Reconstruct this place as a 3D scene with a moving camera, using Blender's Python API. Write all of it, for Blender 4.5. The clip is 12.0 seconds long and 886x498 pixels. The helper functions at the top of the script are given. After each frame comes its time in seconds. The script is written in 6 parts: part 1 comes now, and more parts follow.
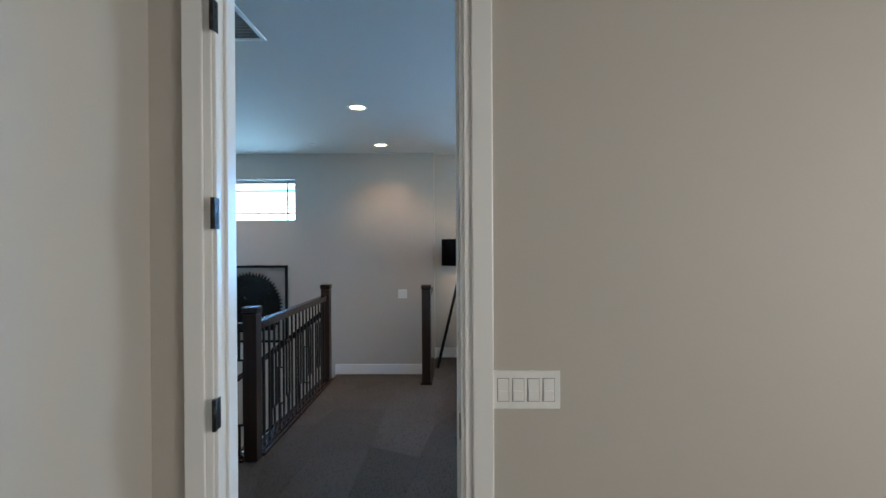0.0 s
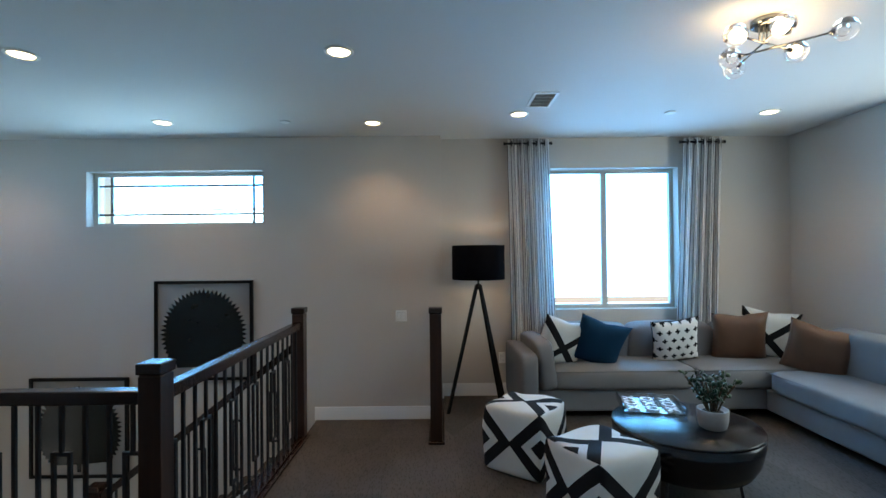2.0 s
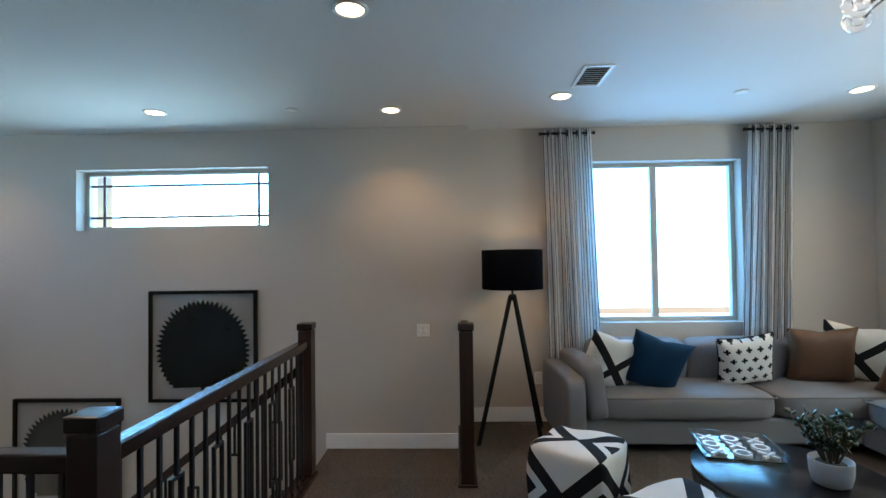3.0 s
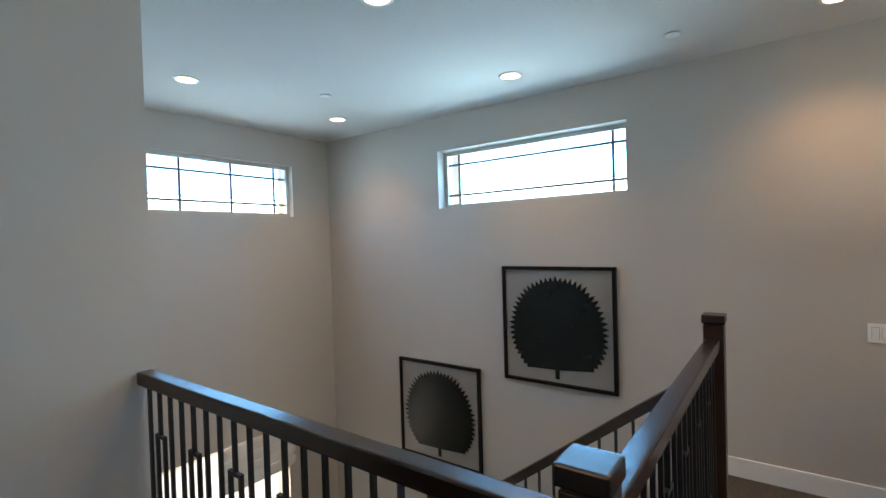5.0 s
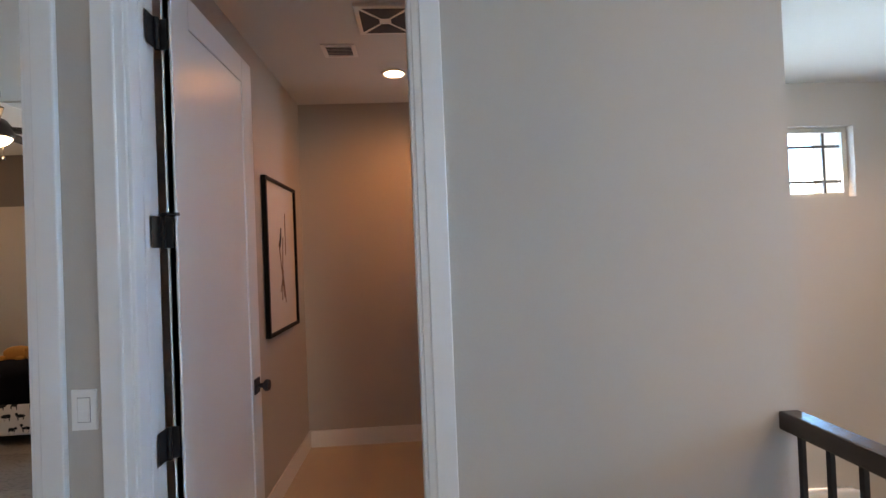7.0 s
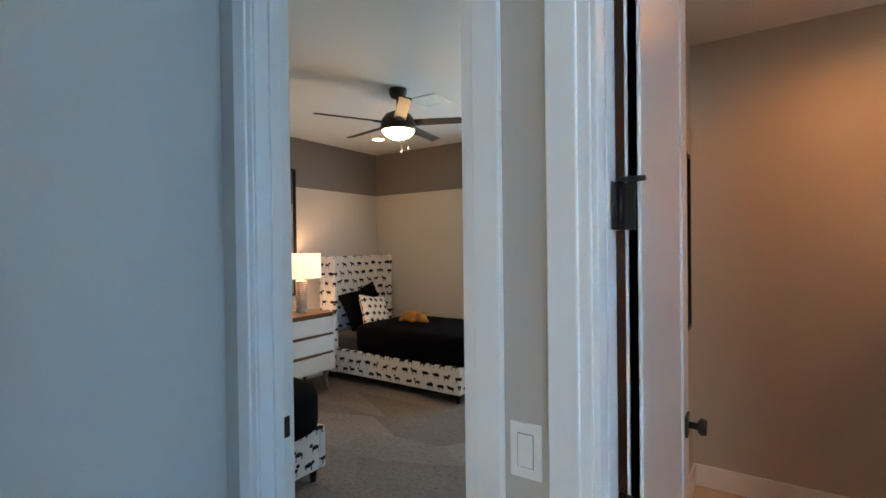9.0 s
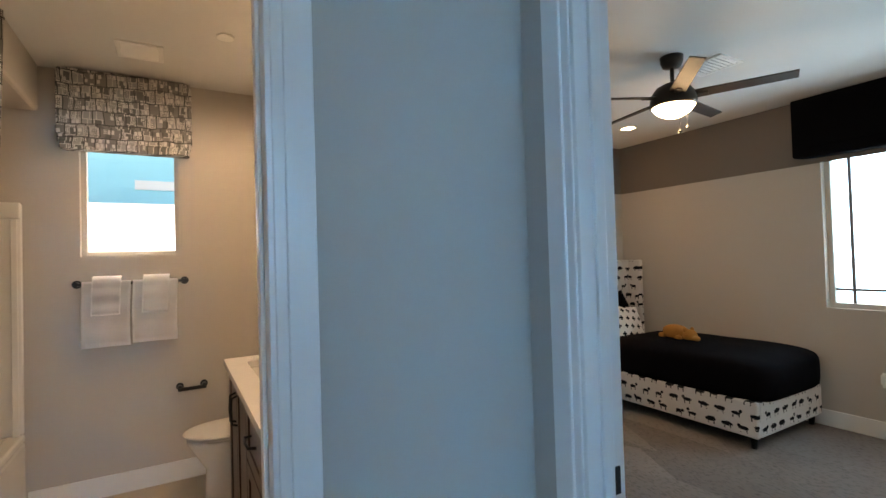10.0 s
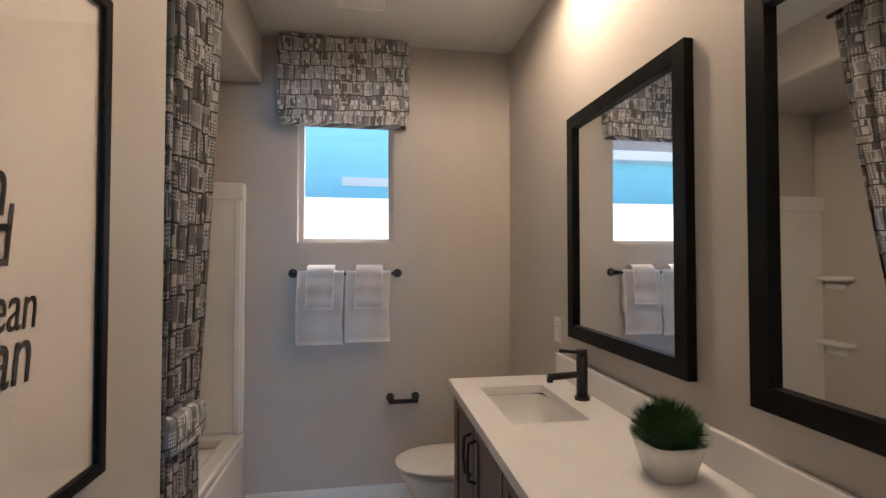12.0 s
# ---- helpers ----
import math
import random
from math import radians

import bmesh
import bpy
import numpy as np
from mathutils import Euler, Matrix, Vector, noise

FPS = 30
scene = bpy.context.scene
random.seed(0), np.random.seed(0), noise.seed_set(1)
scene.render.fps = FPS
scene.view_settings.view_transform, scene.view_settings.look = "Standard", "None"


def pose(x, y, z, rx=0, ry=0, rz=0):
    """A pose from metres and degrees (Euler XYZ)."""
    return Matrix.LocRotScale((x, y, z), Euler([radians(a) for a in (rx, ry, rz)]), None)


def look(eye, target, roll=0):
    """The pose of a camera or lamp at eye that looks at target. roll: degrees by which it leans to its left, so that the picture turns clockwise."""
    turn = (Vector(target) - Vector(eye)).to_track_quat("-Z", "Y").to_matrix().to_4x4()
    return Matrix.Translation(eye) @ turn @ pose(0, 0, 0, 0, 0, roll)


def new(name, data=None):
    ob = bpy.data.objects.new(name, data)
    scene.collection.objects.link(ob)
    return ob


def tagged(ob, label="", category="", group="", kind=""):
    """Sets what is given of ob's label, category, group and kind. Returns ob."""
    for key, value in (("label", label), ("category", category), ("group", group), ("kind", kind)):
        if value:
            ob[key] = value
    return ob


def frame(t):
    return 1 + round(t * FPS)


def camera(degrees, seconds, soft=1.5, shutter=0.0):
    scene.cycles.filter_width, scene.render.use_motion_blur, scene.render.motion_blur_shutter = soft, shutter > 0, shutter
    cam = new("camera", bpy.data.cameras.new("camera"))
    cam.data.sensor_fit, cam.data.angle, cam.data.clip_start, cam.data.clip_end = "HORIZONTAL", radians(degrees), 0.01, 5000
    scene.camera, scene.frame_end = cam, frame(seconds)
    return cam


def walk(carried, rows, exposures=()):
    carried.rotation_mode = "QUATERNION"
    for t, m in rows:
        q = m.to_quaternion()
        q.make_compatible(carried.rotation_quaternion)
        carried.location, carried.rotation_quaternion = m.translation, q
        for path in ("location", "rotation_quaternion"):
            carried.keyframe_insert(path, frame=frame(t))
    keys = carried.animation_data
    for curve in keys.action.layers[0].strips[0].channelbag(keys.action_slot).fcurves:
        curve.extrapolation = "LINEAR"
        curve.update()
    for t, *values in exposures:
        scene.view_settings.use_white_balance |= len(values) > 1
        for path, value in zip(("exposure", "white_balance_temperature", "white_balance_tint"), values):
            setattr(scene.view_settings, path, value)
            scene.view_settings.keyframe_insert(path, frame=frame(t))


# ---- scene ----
cam = camera(87.0, 12.0)
PATH = [
    (0, (0.336, 0.232, 1.494), (0.297, 2.232, 1.485), -0.3),
    (0.5, (0.209, 0.567, 1.491), (0.058, 2.561, 1.482), -0.2),
    (1, (0.198, 0.93, 1.491), (0.057, 2.925, 1.479), -0.6),
    (1.5, (0.16, 1.271, 1.499), (0.089, 3.269, 1.487), -0.5),
    (2, (0.115, 1.56, 1.511), (0.116, 3.56, 1.532), -0.6),
    (2.5, (0.089, 1.86, 1.521), (0.115, 3.859, 1.567), -0.8),
    (4.5, (-0.542, 2.615, 1.49), (-1.451, 4.396, 1.466), -1.3),
    (5, (-0.769, 2.625, 1.504), (-1.953, 4.237, 1.47), -1.7),
    (5.5, (-0.967, 2.63, 1.495), (-2.481, 3.938, 1.492), -1.95),
    (6, (-1.23, 2.62, 1.465), (-3.045, 3.459, 1.508), -1.65),
    (6.5, (-1.466, 2.52, 1.485), (-3.415, 2.965, 1.499), -1.8),
    (7, (-1.69, 2.378, 1.487), (-3.687, 2.481, 1.513), -2.3),
    (7.2, (-1.775, 2.335, 1.490), (-3.775, 2.282, 1.510), -2.1),
    (8.8, (-2.177, 1.915, 1.515), (-3.91, 0.918, 1.495), -0.7),
    (9, (-2.186, 1.813, 1.517), (-3.838, 0.686, 1.501), -0.7),
    (9.5, (-2.211, 1.558, 1.521), (-3.567, 0.088, 1.501), -1.1),
    (10, (-2.218, 1.311, 1.488), (-3.215, -0.423, 1.526), -1.7),
    (10.5, (-2.156, 1.017, 1.488), (-2.894, -0.84, 1.552), -1.8),
    (11, (-2.126, 0.783, 1.488), (-2.677, -1.138, 1.56), -1.9),
    (11.5, (-2.133, 0.556, 1.483), (-2.551, -1.398, 1.567), -1.2),
    (12, (-2.099, 0.357, 1.464), (-2.417, -1.617, 1.511), -0.0),
]
walk(cam, [(t, look(eye, target, roll)) for t, eye, target, roll in PATH], exposures=[(0, 0.48, 7000, 8), (2.5, 0.25, 7900, 10), (4.5, 0.68, 9000, 15), (5.5, 0.62, 8800, 15), (7, 1.2, 10000, 26), (9, 1.5, 9500, 18), (10.5, 1.35, 8700, 17), (12, 1.17, 6600, 14)])
# ---- light ----
world = bpy.data.worlds.new("world")
scene.world = world
world.use_nodes = True
wn = world.node_tree
sky = wn.nodes.new("ShaderNodeTexSky")
sky.sky_type, sky.sun_disc = "NISHITA", False
sky.sun_elevation, sky.sun_rotation = radians(52), radians(200)
wn.links.new(sky.outputs[0], wn.nodes["Background"].inputs[0])
wn.nodes["Background"].inputs[1].default_value = 0.15
sun = new("sun", bpy.data.lights.new("sun", "SUN"))
sun.data.energy, sun.data.angle, sun.data.color = 5.0, radians(0.5), (1, 0.95, 0.88)
sun.matrix_world = pose(0, 0, 12, 38, 0, -20)


def window_light(x, y, z, rz, w, h, power, color=(0.34, 0.64, 1.0)):
    """Skylight that falls in through one window opening, and lamps added out of view."""
    lamp = new("window_light", bpy.data.lights.new("window_light", "AREA"))
    lamp.data.shape, lamp.data.size, lamp.data.size_y = "RECTANGLE", w, h
    lamp.data.energy, lamp.data.color = power, color
    lamp.matrix_world = pose(x, y, z, 90, 0, rz)


SKY, GROUND = (0.085, 0.43, 1.0), (0.36, 0.70, 1.0)
# outside each loft and stair window: blue sky above the horizon, sunlit ground below it
window_light(-2.65, 7.35, 2.90, 180, 2.6, 1.6, 200, SKY)
window_light(-2.65, 7.35, 1.20, 180, 2.6, 1.76, 150, GROUND)
window_light(1.92, 7.45, 2.25, 180, 2.6, 2.6, 250, SKY)
window_light(1.92, 7.45, -0.32, 180, 2.6, 2.4, 45, GROUND)
window_light(-6.05, 4.95, 2.90, -90, 2.6, 1.6, 130, SKY)
window_light(-6.05, 4.95, 1.20, -90, 2.6, 1.76, 115, GROUND)
window_light(-7.03, 0.1, 1.62, -90, 1.1, 1.2, 17, (0.26, 0.62, 1.0))
window_light(-5.36, 5.05, -0.9, -90, 1.2, 0.7, 1.2)
# lamp added inside the start room, out of view; no window is cut there
window_light(3.75, -0.6, 1.6, 90, 1.6, 1.4, 60, (0.95, 0.97, 1.0))
# lamp of an added loft window, out of view, that brightens the hall
window_light(3.93, 4.55, 1.66, 90, 1.2, 1.3, 22, (0.66, 0.86, 1.0))

# ---- materials ----


def material(name, color, rough=0.5, metal=0.0, vary=0.06, scale=6.0, grain=0.0, grain_scale=200.0, bump=0.0, spec=0.5):
    m = bpy.data.materials.new(name)
    m.use_nodes = True
    nt = m.node_tree
    p = nt.nodes["Principled BSDF"]
    p.inputs["Roughness"].default_value, p.inputs["Metallic"].default_value = rough, metal
    p.inputs["Specular IOR Level"].default_value = spec
    tc = nt.nodes.new("ShaderNodeTexCoord")
    n1 = nt.nodes.new("ShaderNodeTexNoise")
    n1.inputs["Scale"].default_value, n1.inputs["Detail"].default_value = scale, 4
    n2 = nt.nodes.new("ShaderNodeTexNoise")
    n2.inputs["Scale"].default_value, n2.inputs["Detail"].default_value = grain_scale, 3
    nt.links.new(tc.outputs["Object"], n1.inputs["Vector"])
    nt.links.new(tc.outputs["Object"], n2.inputs["Vector"])
    add = nt.nodes.new("ShaderNodeMath")
    add.operation = "MULTIPLY_ADD"
    nt.links.new(n2.outputs[0], add.inputs[0])
    add.inputs[1].default_value = grain
    nt.links.new(n1.outputs[0], add.inputs[2])
    mp = nt.nodes.new("ShaderNodeMapRange")
    mp.inputs[1].default_value, mp.inputs[2].default_value = 0.25 + grain * 0.25, 0.75 + grain * 0.75
    mp.inputs[3].default_value, mp.inputs[4].default_value = 1 - vary, 1 + vary
    nt.links.new(add.outputs[0], mp.inputs[0])
    mul = nt.nodes.new("ShaderNodeVectorMath")
    mul.operation = "SCALE"
    mul.inputs[0].default_value = color
    nt.links.new(mp.outputs[0], mul.inputs["Scale"])
    nt.links.new(mul.outputs[0], p.inputs["Base Color"])
    if bump:
        b = nt.nodes.new("ShaderNodeBump")
        b.inputs["Strength"].default_value, b.inputs["Distance"].default_value = min(bump, 1.0), 0.5 / grain_scale
        nt.links.new(n2.outputs[0], b.inputs["Height"])
        nt.links.new(b.outputs[0], p.inputs["Normal"])
    return m


def glow(name, color, strength):
    m = bpy.data.materials.new(name)
    m.use_nodes = True
    p = m.node_tree.nodes["Principled BSDF"]
    p.inputs["Base Color"].default_value = (*color, 1)
    p.inputs["Emission Color"].default_value = (*color, 1)
    p.inputs["Emission Strength"].default_value = strength
    return m


def carpet_material(name, color, wedge=0.08):
    """Looped carpet: short dark dashes, pile grain and broad brushed patches."""
    m = material(name, color, 0.95, vary=0.16, scale=1.6, grain=0.5, grain_scale=160, bump=0.9, spec=0.1)
    nt = m.node_tree
    p = nt.nodes["Principled BSDF"]
    src = p.inputs["Base Color"].links[0].from_socket
    tc = nt.nodes.new("ShaderNodeTexCoord")
    mpn = nt.nodes.new("ShaderNodeMapping")
    mpn.inputs["Scale"].default_value = (95, 24, 1)
    vo = nt.nodes.new("ShaderNodeTexVoronoi")
    vo.inputs["Scale"].default_value = 1.0
    nt.links.new(tc.outputs["Object"], mpn.inputs[0])
    nt.links.new(mpn.outputs[0], vo.inputs["Vector"])
    rp = nt.nodes.new("ShaderNodeMapRange")
    rp.inputs[1].default_value, rp.inputs[2].default_value = 0.15, 0.45
    rp.inputs[3].default_value, rp.inputs[4].default_value = 0.62, 1.05
    nt.links.new(vo.outputs["Distance"], rp.inputs[0])
    # broad wedges left by the vacuum cleaner
    mw = nt.nodes.new("ShaderNodeMapping")
    mw.inputs["Rotation"].default_value, mw.inputs["Scale"].default_value = (0, 0, 0.6), (2.6, 0.9, 1)
    vw = nt.nodes.new("ShaderNodeTexVoronoi")
    vw.inputs["Scale"].default_value = 1.0
    nt.links.new(tc.outputs["Object"], mw.inputs[0])
    nt.links.new(mw.outputs[0], vw.inputs["Vector"])
    sw = nt.nodes.new("ShaderNodeMapRange")
    sw.inputs[3].default_value, sw.inputs[4].default_value = 1 - wedge, 1 + wedge
    nt.links.new(vw.outputs["Color"], sw.inputs[0])
    both = nt.nodes.new("ShaderNodeMath")
    both.operation = "MULTIPLY"
    nt.links.new(rp.outputs[0], both.inputs[0])
    nt.links.new(sw.outputs[0], both.inputs[1])
    mul = nt.nodes.new("ShaderNodeVectorMath")
    mul.operation = "SCALE"
    nt.links.new(src, mul.inputs[0])
    nt.links.new(both.outputs[0], mul.inputs["Scale"])
    nt.links.new(mul.outputs[0], p.inputs["Base Color"])
    return m


def wood_material(name, dark, light, rough=0.35, axis=0):
    m = bpy.data.materials.new(name)
    m.use_nodes = True
    nt = m.node_tree
    p = nt.nodes["Principled BSDF"]
    p.inputs["Roughness"].default_value, p.inputs["Specular IOR Level"].default_value = rough, 0.5
    tc = nt.nodes.new("ShaderNodeTexCoord")
    mpn = nt.nodes.new("ShaderNodeMapping")
    s = [28, 28, 28]
    s[axis] = 1.6
    mpn.inputs["Scale"].default_value = s
    n = nt.nodes.new("ShaderNodeTexNoise")
    n.inputs["Scale"].default_value, n.inputs["Detail"].default_value, n.inputs["Distortion"].default_value = 1.0, 6, 0.6
    r = nt.nodes.new("ShaderNodeValToRGB")
    r.color_ramp.elements[0].position, r.color_ramp.elements[0].color = 0.3, (*dark, 1)
    r.color_ramp.elements[1].position, r.color_ramp.elements[1].color = 0.7, (*light, 1)
    nt.links.new(tc.outputs["Object"], mpn.inputs[0])
    nt.links.new(mpn.outputs[0], n.inputs["Vector"])
    nt.links.new(n.outputs[0], r.inputs[0])
    nt.links.new(r.outputs[0], p.inputs["Base Color"])
    b = nt.nodes.new("ShaderNodeBump")
    b.inputs["Strength"].default_value, b.inputs["Distance"].default_value = 0.15, 0.002
    nt.links.new(n.outputs[0], b.inputs["Height"])
    nt.links.new(b.outputs[0], p.inputs["Normal"])
    return m


def glass_material(name, tint=(1, 1, 1), rough=0.0):
    m = bpy.data.materials.new(name)
    m.use_nodes = True
    p = m.node_tree.nodes["Principled BSDF"]
    p.inputs["Base Color"].default_value = (*tint, 1)
    p.inputs["Transmission Weight"].default_value = 1.0
    p.inputs["Roughness"].default_value, p.inputs["IOR"].default_value = rough, 1.45
    return m


WALL = material("wall_paint", (0.50, 0.465, 0.425), 0.6, vary=0.02, scale=1.2, grain=0.3, grain_scale=110, bump=0.08, spec=0.3)
CEIL = material("ceiling_paint", (0.68, 0.68, 0.67), 0.75, vary=0.02, scale=1.0, grain=0.3, grain_scale=90, bump=0.18, spec=0.2)
DARKWALL = material("taupe_paint", (0.17, 0.15, 0.135), 0.6, vary=0.03, scale=1.2, grain=0.3, grain_scale=110, bump=0.16, spec=0.3)
TRIM = material("white_trim_paint", (0.80, 0.80, 0.79), 0.3, vary=0.015, scale=3)
CARPET = carpet_material("beige_loop_carpet", (0.085, 0.073, 0.064), 0.22)
BEDCARPET = carpet_material("grey_carpet", (0.17, 0.155, 0.145), 0.22)
TILE = material("cream_tile", (0.55, 0.46, 0.36), 0.4, vary=0.06, scale=3, grain=0.3, grain_scale=40, bump=0.05)
WALNUT = wood_material("dark_stained_wood", (0.012, 0.005, 0.0035), (0.032, 0.013, 0.008), 0.24)
WALNUT.node_tree.nodes["Principled BSDF"].inputs["Specular IOR Level"].default_value = 0.8
WALNUTZ = wood_material("dark_stained_wood_upright", (0.014, 0.006, 0.004), (0.036, 0.015, 0.009), 0.32, axis=2)
IRON = material("black_iron", (0.009, 0.009, 0.010), 0.45, 0.1, vary=0.15, scale=20, grain=0.5, grain_scale=300, bump=0.1)
BLACK = material("black_hardware", (0.012, 0.012, 0.013), 0.4, 0.2, vary=0.15, scale=15, grain=0.4, grain_scale=250, bump=0.08)
BLACKWOOD = material("black_painted_wood", (0.007, 0.007, 0.007), 0.42, vary=0.15, scale=10, grain=0.4, grain_scale=120, bump=0.1, spec=0.12)
PLASTIC = material("white_plastic", (0.80, 0.80, 0.78), 0.3, vary=0.01)
VINYL = material("tan_vinyl_frame", (0.50, 0.47, 0.42), 0.4, vary=0.03)
GLASS = glass_material("window_glass")
LENS = glow("lamp_lens", (1.0, 0.80, 0.55), 9.0)
BULBGLOW = glow("bulb_glow", (1.0, 0.74, 0.42), 22.0)
# the blue skylight on this shaded wall is put into its base colour
STUCCO = material("skylight_tinted_stucco", (0.30, 0.74, 0.86), 0.9, vary=0.03, scale=2, grain=0.4, grain_scale=60, bump=0.4)

# ---- building tools ----


def box(bm, x0, x1, y0, y1, z0, z1, bevel=0.0, m=None):
    vs = [bm.verts.new((x, y, z)) for x in (x0, x1) for y in (y0, y1) for z in (z0, z1)]
    fs = [bm.faces.new([vs[i] for i in q]) for q in ((0, 1, 3, 2), (4, 6, 7, 5), (0, 4, 5, 1), (2, 3, 7, 6), (0, 2, 6, 4), (1, 5, 7, 3))]
    new_verts = vs
    if bevel:
        es = list({e for f in fs for e in f.edges})
        r = bmesh.ops.bevel(bm, geom=es, offset=bevel, segments=2, affect="EDGES", profile=0.5)
        new_verts = list({v for f in r["faces"] for v in f.verts} | {v for v in vs if v.is_valid})
    if m is not None:
        bmesh.ops.transform(bm, matrix=m, verts=new_verts)
    return new_verts


def cyl(bm, p, q, r0, r1=None, n=16, caps=True):
    """A round bar from p to q."""
    p, q = Vector(p), Vector(q)
    r1 = r0 if r1 is None else r1
    d = (q - p)
    side = d.orthogonal().normalized()
    up = d.normalized().cross(side)
    rings = []
    for c, r in ((p, r0), (q, r1)):
        rings.append([bm.verts.new(c + r * (math.cos(2 * math.pi * k / n) * side + math.sin(2 * math.pi * k / n) * up)) for k in range(n)])
    for k in range(n):
        f = bm.faces.new((rings[0][k], rings[0][(k + 1) % n], rings[1][(k + 1) % n], rings[1][k]))
        f.smooth = n > 6
    if caps:
        bm.faces.new(rings[0][::-1])
        bm.faces.new(rings[1])


def lathe(bm, cx, cy, profile, n=32, cap_low=True, cap_high=True):
    """Turns (radius, z) pairs, from the bottom up, about a vertical axis."""
    rings = [[bm.verts.new((cx + r * math.cos(2 * math.pi * k / n), cy + r * math.sin(2 * math.pi * k / n), z)) for k in range(n)] for r, z in profile]
    for a, b in zip(rings, rings[1:]):
        for k in range(n):
            f = bm.faces.new((a[k], a[(k + 1) % n], b[(k + 1) % n], b[k]))
            f.smooth = True
    if cap_low:
        bm.faces.new(rings[0][::-1])
    if cap_high:
        bm.faces.new(rings[-1])


def bar(bm, p, q, w, h=None):
    """A square bar between two points."""
    p, q = Vector(p), Vector(q)
    h = w if h is None else h
    d = (q - p).normalized()
    side = d.cross(Vector((0, 0, 1)))
    side = Vector((1, 0, 0)) if side.length < 1e-3 else side.normalized()
    up = side.cross(d)
    vs = [[bm.verts.new(c + sx * w / 2 * side + sy * h / 2 * up) for sx, sy in ((-1, -1), (1, -1), (1, 1), (-1, 1))] for c in (p, q)]
    for k in range(4):
        bm.faces.new((vs[0][k], vs[0][(k + 1) % 4], vs[1][(k + 1) % 4], vs[1][k]))
    bm.faces.new(vs[0][::-1])
    bm.faces.new(vs[1])


def tube(bm, pts, r, n=8):
    """A round tube along a line of points."""
    rings = []
    for i, c in enumerate(pts):
        c = Vector(c)
        d = (Vector(pts[min(i + 1, len(pts) - 1)]) - Vector(pts[max(i - 1, 0)])).normalized()
        side = d.cross(Vector((0.01, 0.02, 1))).normalized()
        up = side.cross(d)
        rings.append([bm.verts.new(c + r * (math.cos(2 * math.pi * k / n) * side + math.sin(2 * math.pi * k / n) * up)) for k in range(n)])
    for a, b in zip(rings, rings[1:]):
        for k in range(n):
            bm.faces.new((a[k], a[(k + 1) % n], b[(k + 1) % n], b[k])).smooth = True
    bm.faces.new(rings[0][::-1])
    bm.faces.new(rings[-1])


def softbox(bm, sx, sy, sz, puff=0.0, n=10, p=5.0, m=None, crown=0.0):
    """A stuffed block: a box with well-rounded edges (a superellipsoid), its faces puffed out."""
    start = len(bm.verts)
    tmp = bmesh.new()
    bmesh.ops.create_cube(tmp, size=2)
    bmesh.ops.subdivide_edges(tmp, edges=tmp.edges[:], cuts=n, use_grid_fill=True)
    for v in tmp.verts:
        c = v.co.copy()
        # pull toward corners evenly
        c = Vector([math.sin(a * math.pi / 2) * 0.35 + a * 0.65 for a in c])
        nrm = (abs(c.x) ** p + abs(c.y) ** p + abs(c.z) ** p) ** (1 / p)
        s = c / nrm
        s.z *= 1 + puff * (1 - s.x ** 2) * (1 - s.y ** 2)
        s.x *= 1 + puff * 0.4 * (1 - s.z ** 2) * (1 - s.y ** 2)
        s.y *= 1 + puff * 0.4 * (1 - s.z ** 2) * (1 - s.x ** 2)
        v.co = Vector((s.x * sx / 2, s.y * sy / 2, s.z * sz / 2))
    if m is not None:
        bmesh.ops.transform(tmp, matrix=m, verts=tmp.verts[:])
    for f in tmp.faces:
        f.smooth = True
    me = bpy.data.meshes.new("tmp")
    tmp.to_mesh(me)
    tmp.free()
    bm.from_mesh(me)
    bpy.data.meshes.remove(me)


def mesh_of(name, bm, mat):
    bmesh.ops.recalc_face_normals(bm, faces=bm.faces[:])
    me = bpy.data.meshes.new(name)
    bm.to_mesh(me)
    bm.free()
    for k in (mat if isinstance(mat, (list, tuple)) else [mat]):
        me.materials.append(k)
    return me


def part(name, bm, mat, parent=None, label=""):
    ob = new(name, mesh_of(name, bm, mat))
    if parent is not None:
        ob.parent = parent
    return tagged(ob, label)


def thing(name, label, category, at=(0, 0, 0), rz=0, group=""):
    ob = new(name)
    ob.empty_display_size = 0.05
    ob.matrix_world = pose(*at, 0, 0, rz)
    return tagged(ob, label, category, group)


def setting(name, bm, mat, label="", category=""):
    return tagged(part(name, bm, mat), label, category, kind="structure")


def boxes(*bs, bevel=0.0):
    bm = bmesh.new()
    for b in bs:
        box(bm, *b, bevel=bevel)
    return bm


